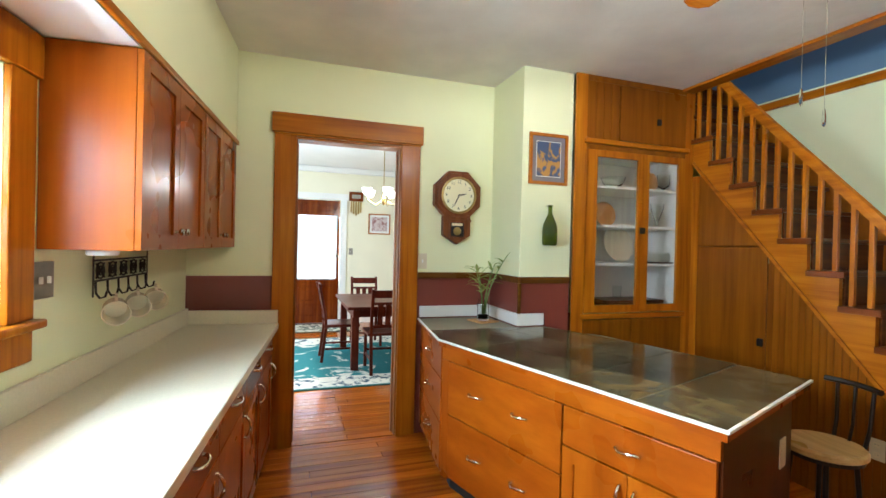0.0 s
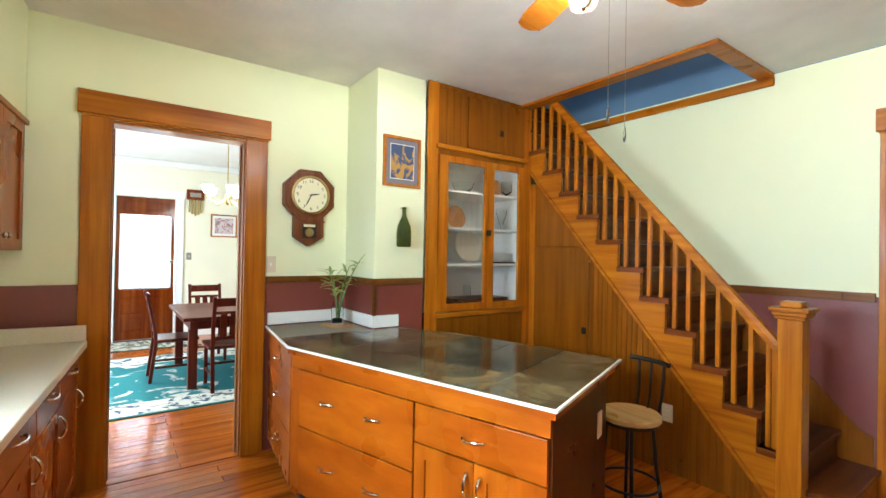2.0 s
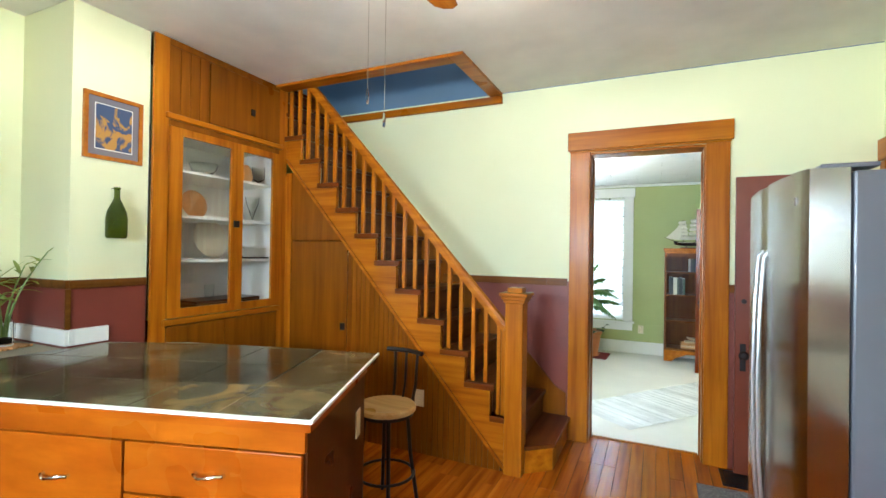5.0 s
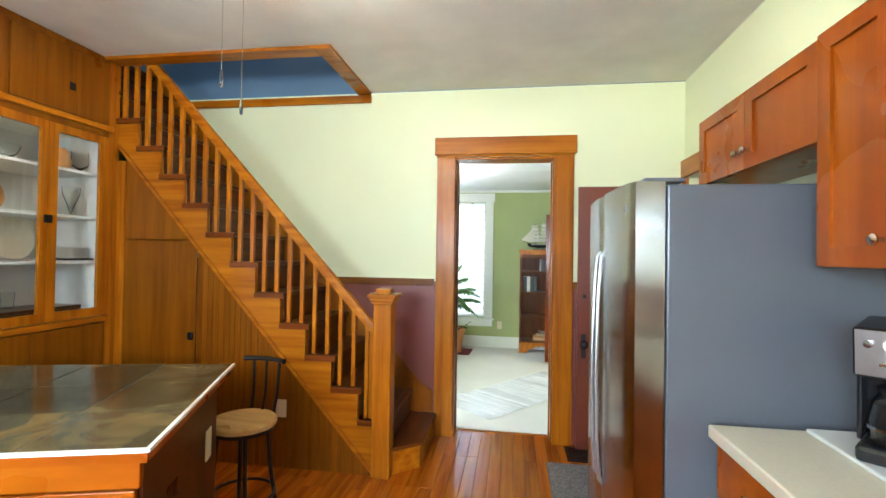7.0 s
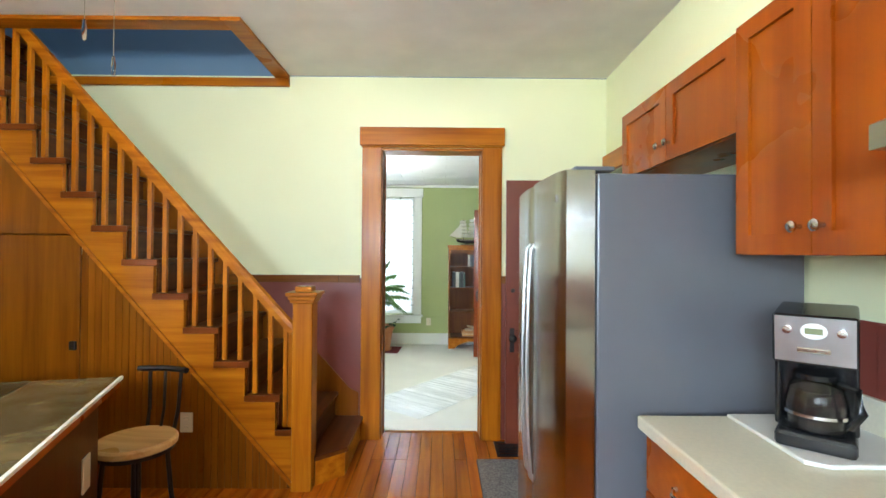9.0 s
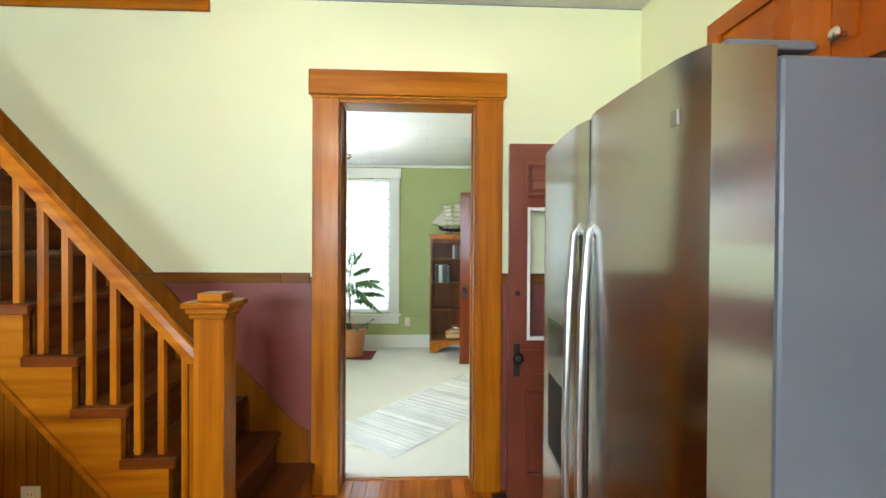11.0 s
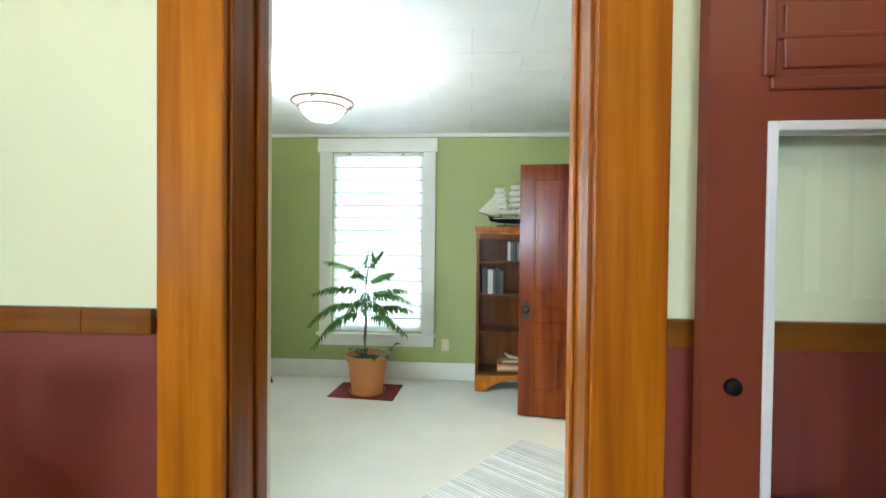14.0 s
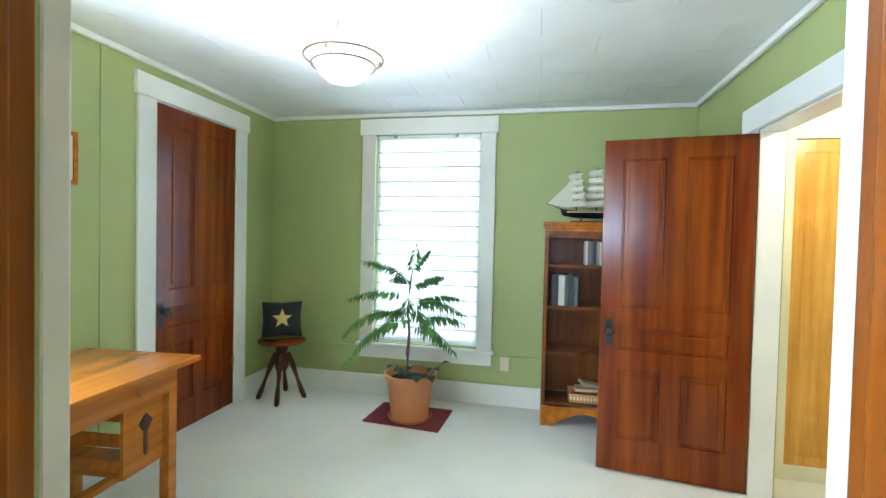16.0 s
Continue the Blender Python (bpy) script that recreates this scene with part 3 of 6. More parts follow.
# casing fir toned down, putting the doorway's shade into jambs and stops
FIR_DK = wood("shaded_jamb_fir", (0.16, 0.040, 0.002), (0.24, 0.067, 0.003), (0.33, 0.100, 0.005))
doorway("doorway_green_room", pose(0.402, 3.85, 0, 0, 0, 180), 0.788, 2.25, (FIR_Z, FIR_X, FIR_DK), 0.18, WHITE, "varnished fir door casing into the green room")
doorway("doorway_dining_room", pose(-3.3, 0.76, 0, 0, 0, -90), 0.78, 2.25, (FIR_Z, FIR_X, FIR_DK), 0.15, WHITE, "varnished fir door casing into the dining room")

t = thing("doorway_entry", pose(1.36, 3.76, 0), "dark fir casing of the back entry doorway", "doorway")
t["kind"] = "structure"
part("head", box(-0.034, -0.001, -0.95, 0.08, 2.06, 2.19, 0.004), FIR_Y, t)
part("casing", box(-0.024, -0.001, -0.93, -0.80, 0, 2.055, 0.004), FIR_Z, t)
part("casing", box(-0.024, -0.001, 0.002, 0.075, 0, 2.055, 0.004), FIR_Z, t)

# chair rails and the counter upstand
structure("trim_chair_rail", boxes((-0.705, -0.545, 3.828, 3.849, 1.205, 1.262), (0.548, 1.335, 3.828, 3.849, 1.205, 1.262), bev=0.003), RAIL_X, "dark honey chair rail")
structure("trim_chair_rail_stairs", boxes((-1.62, -0.706, 3.828, 3.849, 1.205, 1.262), bev=0.003), RAIL_X, "dark honey chair rail beside the stairs")
structure("trim_chair_rail_dining_wall", boxes((-3.299, -3.28, 0.91, 1.534, 1.225, 1.272), bev=0.003), FIR_RAIL, "dark honey chair rail")
structure("trim_chair_rail_chimney", boxes((-3.279, -2.772, 1.515, 1.534, 1.225, 1.272), (-2.789, -2.771, 1.5345, 1.95, 1.225, 1.272), (-2.789, -2.775, 1.518, 1.545, 1.0, 1.2245), bev=0.003), FIR_RAIL, "dark honey chair rail round the chimney breast")
structure("upstand", boxes((-3.299, -3.282, 0.93, 1.516, 0.918, 1.005), (-3.2815, -2.773, 1.5165, 1.5335, 0.918, 1.005), (-2.7885, -2.7725, 1.534, 1.735, 0.918, 1.005), bev=0.002), CURB, "white upstand behind the slate counter")

# windows
def sash_window(name, m, w, z0, z1, trim, label, single=False, head=0.14, cas=0.125):
    """x along the wall from the opening's edge, y into the room."""
    t = thing(name, m, label, "window")
    t["kind"] = "structure"
    part("casing", box(-cas, 0.002, 0.001, 0.022, z0 - 0.005, z1, 0.004), trim, t)
    part("casing", box(w - 0.002, w + cas, 0.001, 0.022, z0 - 0.005, z1, 0.004), trim, t)
    part("head", box(-cas - 0.02, w + cas + 0.02, 0.001, 0.03, z1 + 0.001, z1 + head, 0.005), trim, t)
    part("sill", box(-cas - 0.025, w + cas + 0.025, -0.03, 0.05, z0 - 0.035, z0 - 0.006, 0.008), trim, t)
    part("apron", box(-cas, w + cas, 0.001, 0.02, z0 - 0.14, z0 - 0.036, 0.004), trim, t)
    rails = [(0.001, 0.045, -0.11, -0.06, z0, z1), (w - 0.045, w - 0.001, -0.11, -0.06, z0, z1), (0.045, w - 0.045, -0.11, -0.06, z0, z0 + 0.06), (0.045, w - 0.045, -0.11, -0.06, z1 - 0.05, z1)]
    mid = (z0 + z1) / 2
    spans = [(z0 + 0.06, z1 - 0.05)] if single else [(z0 + 0.06, mid - 0.02), (mid + 0.02, z1 - 0.05)]
    if not single:
        rails.append((0.045, w - 0.045, -0.11, -0.06, mid - 0.02, mid + 0.02))
    f = part("frame", boxes(*rails), trim, t)
    for a, b in spans:
        p = part("pane", box(0.046, w - 0.046, -0.088, -0.084, a + 0.001, b - 0.001), CLEAR, f)
        p.visible_shadow = False
    return t


sash_window("window_counter", LEFT @ pose(1.80, 0, 0), 1.48, 1.22, 1.99, FIR_Z, "varnished fir window over the counter")
# unseen window, added for extra daylight on the kitchen's right side
sash_window("window_sink", LEFT @ pose(3.5, 0, 0), 1.0, 1.22, 1.99, FIR_Z, "varnished fir window over the counter")
# out of view; added so fill light reaches the carpet and desk
sash_window("window_desk", pose(-2.3, 5.1, 0, 0, 0, -90), 0.85, 0.8, 2.2, WHITE, "unseen white sash window added beside the writing desk")
t = sash_window("window_green_room", pose(-0.345, 7.55, 0, 0, 0, 180), 0.943, 0.475, 2.318, WHITE, "tall white window with a lowered pleated shade", single=True)
band = (2.30 - 0.485) / 14
for i in range(14):
    z = 0.485 + i * band
    bm = bmesh.new()
    n = 6
    prof = [(-0.035 - 0.006 * math.sin(math.pi * k / n), z + 0.003 + (band - 0.006) * k / n) for k in range(n + 1)]
    back = [(a - 0.002, b) for a, b in prof]
    prism(prof + back[::-1], 0.012, 0.931, axis="x", bm=bm)
    part("shade_fold", bm, SHADE, t)
for i in range(1, 14):
    part("shade_seam", box(0.012, 0.931, -0.034, -0.0315, 0.485 + i * band - 0.007, 0.485 + i * band + 0.006), TILE_GAP, t)
part("shade_rail", box(0.01, 0.933, -0.05, -0.005, 2.285, 2.316, 0.005), WHITE, t)
for u in (0.2, 0.75):
    part("shade_bracket", box(u, u + 0.03, -0.045, 0.004, 2.29, 2.312, 0.002), NICKEL, t)

# staircase
S_Y0, S_Y1, RISE, RUN = 3.1, 3.835, 0.2035, 0.186


def nose_x(i):
    return -0.70 - RUN * (i - 2)


def tread_z(i):
    return 0.37 + RISE * (i - 2)


st = thing("staircase", pose(-0.75, 3.45, 0), "steep enclosed fir staircase with dark treads and balusters", "staircase")
part("bottom_step", prism([(-0.70, 3.16), (-0.685, 3.13), (-0.53, 3.27), (-0.53, 3.848), (-0.9, 3.848), (-0.9, 3.16)], 0.0, 0.155), FIR_X, st, "boxed bottom step", w=True)
part("tread", prism([(-0.72, 3.18), (-0.68, 3.11), (-0.51, 3.255), (-0.51, 3.848), (-0.9, 3.848), (-0.9, 3.18)], 0.156, 0.185, 0.005), TREAD, st, w=True)
for i in range(2, 16):
    x, z = nose_x(i), tread_z(i)
    part("tread", box(x - RUN - 0.022, x, S_Y0 - 0.022 if i > 2 else 3.185, S_Y1 - 0.002, z - 0.028, z, 0.006), TREAD, st, w=True)
    part("riser", box(x - 0.04, x - 0.026, S_Y0 + 0.03 if i > 2 else 3.185, S_Y1 - 0.002, z - RISE + 0.0005, z - 0.0285), TREAD, st, w=True)
    if i > 1 and x - RUN > -2.76:
        part("nosing", box(x - RUN - 0.026, x + 0.004 if i > 2 else -0.81, S_Y0 - 0.04, S_Y0 - 0.0225, z - 0.04, z - 0.002, 0.004), TREAD_X, st, w=True)
# the cut stringer: saw-tooth top, straight lower edge
top = []
for i in range(2, 13):
    x0 = nose_x(i) - 0.03 if i > 2 else -0.81
    x1 = max(nose_x(i + 1) - 0.03, -2.745)
    top += [(x0, tread_z(i) - 0.032), (x1, tread_z(i) - 0.032)]
low = [(-2.745, 2.19), (-0.81, 0.005)]
outline = [p for p in top if p[0] > -2.75] + low
part("stringer", prism(outline, S_Y0 - 0.02, S_Y0 + 0.012, axis="y"), FIR_X, st, "sawtooth fir stringer", w=True)
a, b = Vector((-2.745, 0, 2.205)), Vector((-0.81, 0, 0.02))
d = (b - a).normalized()
nrm = Vector((d.z, 0, -d.x))
bm = prism([(p.x, p.z) for p in (a, b, b - nrm * 0.02, a - nrm * 0.02)], S_Y0 - 0.034, S_Y0 - 0.0205, axis="y")
part("stringer_bead", bm, FIR_X, st, w=True)
# wall skirt
off = 0.20
sk = [(-0.545, 0.02), (-0.545, 0.36), (-0.62, 0.40)] + [(-3.2, 0.40 + 1.095 * 2.58)] + [(-3.2, 1.095 * 2.4)]
part("skirt_board", prism(sk, 3.836, 3.8485, axis="y"), FIR_BEAD, st, "sloping fir skirt board", w=True)
# newel
nw = part("newel_post", box(-0.81, -0.69, 3.055, 3.175, 0, 1.13, 0.006), FIR_Z, st, "square fir newel post", w=True)
for name, o in (("neck_mould", (-0.822, -0.678, 3.043, 3.187, 1.13, 1.15)), ("bed_mould", (-0.832, -0.668, 3.033, 3.197, 1.1505, 1.172)), ("newel_cap", (-0.845, -0.655, 3.02, 3.21, 1.1725, 1.195)), ("cap_block", (-0.80, -0.70, 3.065, 3.165, 1.1955, 1.228))):
    part(name, box(*o, bev=0.005), FIR_X, nw, w=True)
# handrail
ha, hb = Vector((-0.812, 3.115, 0.955)), Vector((-2.50, 3.115, 2.80))
d = (hb - ha).normalized()
nrm = Vector((-d.z, 0, d.x)) if d.x > 0 else Vector((d.z, 0, -d.x))
prof = [(-0.032, -0.03), (0.032, -0.03), (0.032, 0.0), (0.024, 0.022), (0.0, 0.03), (-0.024, 0.022), (-0.032, 0.0)]
bm = bmesh.new()
rings = [[bm.verts.new(p + Vector((0, u, 0)) + nrm * v) for u, v in prof] for p in (ha, hb)]
k = len(prof)
for i in range(k):
    bm.faces.new((rings[0][i], rings[0][(i + 1) % k], rings[1][(i + 1) % k], rings[1][i]))
bm.faces.new(rings[0][::-1])
bm.faces.new(rings[1])
bmesh.ops.recalc_face_normals(bm, faces=bm.faces)
part("handrail", bm, FIR_X, st, "moulded fir handrail", w=True)
for i in range(2, 13):
    for f in (0.28, 0.78):
        x = nose_x(i) - 0.02 - RUN * f
        if i == 2 and f < 0.5:
            x = -0.835
        zt = min(ha.z + (ha.x - x) * 1.093 - 0.03, H - 0.002)
        if x > -2.74:
            part("baluster", box(x - 0.013, x + 0.013, 3.10, 3.126, tread_z(i), zt, 0.002), FIR_Z, st, w=True)
# panelling under the stairs
xs = -0.845
rnd = random.Random(3)
def low_z(x):
    return 0.005 + (-0.81 - x) * (2.185 / 1.935)
bm_cache = None
while xs > -2.09:
    x1 = xs - 0.042
    zt0, zt1 = low_z(xs) + 0.012, low_z(x1) + 0.012
    bm = prism([(xs - 0.0016, 0.0), (xs - 0.0016, zt0), (x1 + 0.0016, zt1), (x1 + 0.0016, 0.0)], S_Y0 - 0.004, S_Y0 + 0.006, axis="y")
    part("bead_board", bm, FIR_BEAD, st, w=True)
    xs = x1
part("panel_back", prism([(-0.83, 0.0), (-2.74, 0.0), (-2.74, 2.1)], S_Y0 + 0.001, S_Y0 + 0.01, axis="y"), TREAD, st, w=True)
part("cupboard_frame", boxes((-2.745, -2.685, S_Y0 - 0.016, S_Y0 - 0.002, 0, 2.1), bev=0.002), FIR_Z, st, w=True)
cd = part("cupboard_door", box(-2.68, -2.105, S_Y0 - 0.016, S_Y0 - 0.002, 0.05, 1.53, 0.003), FIR_BEAD, st, "plain fir cupboard door", w=True)
part("latch", boxes((-2.155, -2.115, S_Y0 - 0.034, S_Y0 - 0.0165, 0.835, 0.89), bev=0.006), BLACK_IRON, cd, "black iron turn latch", w=True)
part("upper_panel", prism([(-2.68, 1.538), (-2.68, low_z(-2.68) + 0.012), (-2.13, low_z(-2.13) + 0.01), (-2.13, 1.538)], S_Y0 - 0.012, S_Y0 - 0.002, axis="y"), FIR_BEAD, st, w=True)

# stairwell opening trim
structure("trim_stairwell", boxes((-2.75, -1.21, 2.955, 3.079, H - 0.024, H - 0.001), (-1.209, -1.098, 2.955, 3.835, H - 0.024, H - 0.001), (-3.29, -1.1, 3.822, 3.849, 2.715, H - 0.026), bev=0.004), FIR_X, "wide fir trim round the stairwell opening")
structure("stairwell_lining", boxes((-3.3, -1.211, 3.0795, 3.09, H, 3.02), (-1.22, -1.2095, 3.091, 3.849, H, 3.02)), FIR_X, "fir lining of the stairwell opening")


# pulls
def bow_pull(parent, u, v, w, horizontal=True, m=Matrix()):
    """A bow handle centred at x=u, z=v on a face at y=0 that looks to -y."""
    pts = []
    for k in range(9):
        s = -1 + 2 * k / 8
        o = -0.008 - 0.022 * (1 - s * s)
        pts.append((u + s * w / 2, o, v + 0.004 * math.sin(s * 3)) if horizontal else (u, o, v + s * w / 2))
    bm = tube(pts, lambda q: 0.0045 + 0.0025 * abs(math.sin(q * math.pi * 2)), 8)
    for s in (-1, 1):
        c = (u + s * w / 2, 0, v) if horizontal else (u, 0, v + s * w / 2)
        rod((c[0], 0.0, c[2]), (c[0], -0.012, c[2]), 0.008, 0.006, bm=bm)
    bm.transform(m)
    return part("handle", bm, CHROME, parent, "chrome bow pull", smooth=True)


def knob(parent, u, v, m=Matrix(), mat=None):
    bm = lathe([(0.0, 0), (0.007, 0), (0.006, 0.014), (0.014, 0.02), (0.016, 0.027), (0.01, 0.033), (0, 0.034)], 14)
    bm.transform(m @ pose(u, 0, v, 90, 0, 0))
    return part("knob", bm, mat or NICKEL, parent, "round nickel knob", smooth=True)


def shaker(u0, u1, v0, v1, rail=0.06, m=Matrix()):
    """A shaker door whose face looks to -y."""
    bm = bmesh.new()
    for a, b, c, d in holed(u0, u1, v0, v1, [(u0 + rail, u1 - rail, v0 + rail, v1 - rail)]):
        box(a, b, -0.02, 0, c, d, bm=bm)
    box(u0 + rail, u1 - rail, -0.010, -0.002, v0 + rail, v1 - rail, bm=bm)
    bmesh.ops.remove_doubles(bm, verts=bm.verts, dist=0.0002)
    bm.transform(m)
    return bm


def slab(u0, u1, v0, v1, m=Matrix()):
    bm = box(u0, u1, -0.02, 0, v0, v1, 0.003)
    bm.transform(m)
    return bm


# slate-topped island
P = [(-3.28, 0.915), (-2.475, 0.82), (-0.893, 1.28), (-1.245, 2.215), (-2.373, 1.943), (-2.52, 1.84), (-2.768, 1.74), (-2.768, 1.515), (-3.28, 1.515)]
isl = thing("island", pose(-1.7, 1.5, 0), "cherry wood island with drawers and doors", "island")


def inset(points, d):
    out = []
    k = len(points)
    for i in range(k):
        a, b, c = Vector(points[i - 1]), Vector(points[i]), Vector(points[(i + 1) % k])
        e, f = (b - a).normalized(), (c - b).normalized()
        n1, n2 = Vector((-e.y, e.x)), Vector((-f.y, f.x))
        h = (n1 + n2)
        h = h / max(h.dot(n1), 0.3)
        out.append(tuple(b + h * d))
    return out


body = [(-3.27, 0.955), (-2.455, 0.862), (-0.93, 1.305), (-1.20, 2.02), (-2.36, 1.76), (-2.77, 1.55), (-2.77, 1.50), (-3.27, 1.50)]
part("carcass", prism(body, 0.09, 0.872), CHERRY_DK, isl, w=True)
# toe kick coloured near-black for the shade under the overhang
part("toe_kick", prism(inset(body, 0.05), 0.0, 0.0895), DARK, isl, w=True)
ft = math.atan2(1.28 - 0.82, -0.893 + 2.475)
FM = ROOTS[isl] @ pose(-2.455, 0.862, 0, 0, 0, math.degrees(ft))
L = 1.588
part("face_rail", slab(0.0, L, 0.80, 0.872, FM), CHERRY_X, isl)
part("stile", slab(0.0, 0.07, 0.09, 0.798, FM), CHERRY_Z, isl)
for u0, u1, v0, v1, hs in ((0.075, 0.93, 0.485, 0.795, (0.30, 0.70)), (0.075, 0.93, 0.11, 0.478, (0.30, 0.70)), (0.94, L - 0.01, 0.625, 0.795, (0.5,))):
    dr = part("drawer_front", slab(u0, u1, v0, v1, FM @ pose(0, -0.004, 0)), CHERRY_X, isl)
    for h in hs:
        bow_pull(dr, u0 + (u1 - u0) * h, (v0 + v1) / 2 + (0.02 if v1 - v0 > 0.2 else 0), 0.1, True, FM @ pose(0, -0.024, 0))
um = (0.94 + L - 0.01) / 2
for u0, u1, hu in ((0.94, um - 0.002, um - 0.03), (um + 0.002, L - 0.01, um + 0.035)):
    dr = part("door", shaker(u0, u1, 0.11, 0.618, 0.06, FM @ pose(0, -0.004, 0)), CHERRY_Z, isl)
    bow_pull(dr, hu, 0.52, 0.1, False, FM @ pose(0, -0.024, 0))
SM = ROOTS[isl] @ pose(-3.27, 0.955, 0, 0, 0, math.degrees(math.atan2(0.862 - 0.955, 0.815)))
for v0, v1 in ((0.67, 0.865), (0.40, 0.662), (0.11, 0.392)):
    dr = part("drawer_front", slab(0.02, 0.80, v0, v1, SM), CHERRY_X, isl)
    bow_pull(dr, 0.41, (v0 + v1) / 2, 0.1, True, SM @ pose(0, -0.02, 0))
em = ROOTS[isl] @ pose(-0.93, 1.305, 0, 0, 0, math.degrees(math.atan2(2.02 - 1.305, -1.20 + 0.93)))
bm = boxes((0.60, 0.67, -0.006, 0, 0.60, 0.72), bev=0.002)
bm.transform(em)
part("outlet_plate", bm, IVORY, isl, "ivory outlet plate")
isl_top = thing("island_countertop", pose(-1.7, 1.5, 0.873), "polished slate tile countertop with a pale metal edge", "countertop")
part("substrate", prism(inset(P, 0.006), 0.873, 0.903), CHERRY_X, isl_top, "cherry edge band", w=True)
part("grout_bed", prism(inset(P, 0.008), 0.9035, 0.9105), TOP_GROUT, isl_top, w=True)
# metal edging along the free edges
for i in (0, 1, 2):
    a, b = Vector(P[i]), Vector(P[i + 1])
    e = (b - a).normalized()
    q = Vector((-e.y, e.x))
    bm = prism([tuple(a - q * 0.003), tuple(b - q * 0.003), tuple(b + q * 0.009), tuple(a + q * 0.009)], 0.9025, 0.9145, 0.0015)
    part("edge_strip", bm, CURB, isl_top, "pale metal edge strip", w=True)
# slate tiles, cut to the outline
tile, gap = 0.335, 0.0036
tilt = random.Random(31)
clip = inset(P, 0.0095)
turn = Matrix.Rotation(ft + radians(3), 2)
o = Vector((-0.90, 1.29))
for i in range(-9, 2):
    for j in range(-3, 5):
        sq = [o + turn @ Vector((i * tile + s, j * tile + r)) for s, r in ((gap, gap), (tile - gap, gap), (tile - gap, tile - gap), (gap, tile - gap))]
        c = sum(sq, Vector((0, 0))) / 4
        # two convex halves of the outline: the wing beside the chimney and the main leaf
        for half in ([clip[k] for k in (1, 2, 3, 4, 5, 6)], [clip[k] for k in (0, 1, 6, 7, 8)]):
            poly = sq
            k = len(half)
            for h in range(k):
                a, b = Vector(half[h]), Vector(half[(h + 1) % k])
                q = Vector((-(b - a).y, (b - a).x)).normalized()
                res = []
                for s in range(len(poly)):
                    p0, p1 = poly[s], poly[(s + 1) % len(poly)]
                    d0, d1 = (p0 - a).dot(q), (p1 - a).dot(q)
                    if d0 >= 0:
                        res.append(p0)
                    if (d0 < 0) != (d1 < 0):
                        res.append(p0 + (p1 - p0) * (d0 / (d0 - d1)))
                poly = res
                if len(poly) < 3:
                    break
            if len(poly) > 2:
                area = abs(sum(poly[s].x * poly[s - 1].y - poly[s - 1].x * poly[s].y for s in range(len(poly)))) / 2
                if area > 0.0008:
                    bm = prism([tuple(p) for p in poly], 0.9082, 0.9135)
                    tx, ty = tilt.uniform(-0.0035, 0.0035), tilt.uniform(-0.0035, 0.0035)
                    for v in bm.verts:
                        v.co.z += tx * (v.co.x - c.x) + ty * (v.co.y - c.y)
                    part("slate_tile", bm, SLATE, isl_top, w=True)

# long counter under the window
lc = thing("base_cabinet", LEFT @ pose(0.02, 0, 0), "cherry base cabinets with chrome pulls under the counter", "cabinet")
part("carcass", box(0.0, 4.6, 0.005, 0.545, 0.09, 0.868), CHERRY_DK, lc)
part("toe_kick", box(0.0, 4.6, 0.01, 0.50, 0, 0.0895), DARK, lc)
BM = pose(0, 0.546, 0, 0, 0, 180)
edges = [0.03, 0.52, 1.02, 1.58, 2.14, 2.7, 3.3]
for a, b in zip(edges, edges[1:]):
    dr = part("drawer_front", slab(-b + 0.004, -a - 0.004, 0.70, 0.862, BM), CHERRY_X, lc)
    bow_pull(dr, -(a + b) / 2, 0.80, 0.1, True, BM @ pose(0, -0.02, 0))
    dd = part("door", shaker(-b + 0.004, -a - 0.004, 0.10, 0.692, 0.06, BM), CHERRY_Z, lc)
    bow_pull(dd, -a - 0.05, 0.60, 0.1, False, BM @ pose(0, -0.02, 0))
ct = thing("countertop", LEFT @ pose(0.01, 0, 0.87), "cream laminate countertop with a low backsplash", "countertop")
part("top", box(-0.01, 4.6, 0.003, 0.60, 0.0, 0.042, 0.006), LAMINATE, ct)
part("backsplash", box(-0.005, 4.6, 0.003, 0.022, 0.0425, 0.15, 0.004), LAMINATE, ct)
part("end_splash", box(-0.005, 0.014, 0.0225, 0.595, 0.0425, 0.135, 0.004), LAMINATE, ct)


CABH = 0.70


def wall_cabinet(name, m, w, h, doors, depth, label, hang="low"):
    """x along the wall, y out of it; the doors' fronts look to +y."""
    t = thing(name, m, label, "cabinet")
    part("body", box(0, w, 0.003, depth - 0.022, 0, h, 0.002), CHERRY_Z, t)
    M = pose(w, depth - 0.021, 0, 0, 0, 180)
    dw = w / doors
    for i in range(doors):
        u0, u1 = i * dw + 0.002, (i + 1) * dw - 0.002
        d = part("door", shaker(u0, u1, 0.002, h - 0.002, 0.058, M), CHERRY_Z, t)
        knob(d, u1 - 0.035 if i % 2 == 0 else u0 + 0.035, 0.075, M @ pose(0, -0.02, 0))
    return t


wall_cabinet("wall_cabinet", LEFT @ pose(0.05, 0, 1.44), 0.78, CABH, 2, 0.31, "cherry wall cabinet with two shaker doors", "low")
wall_cabinet("wall_cabinet", LEFT @ pose(0.835, 0, 1.44), 0.80, CABH, 2, 0.31, "cherry wall cabinet with two shaker doors", "low")
t = thing("under_cabinet_light", LEFT @ pose(1.55, 0.16, 1.42), "small white puck light below the cabinet", "lamp")
part("housing", lathe([(0, 0), (0.045, 0.0), (0.05, 0.006), (0.05, 0.024), (0, 0.024)], 20), WHITE, t, smooth=True)

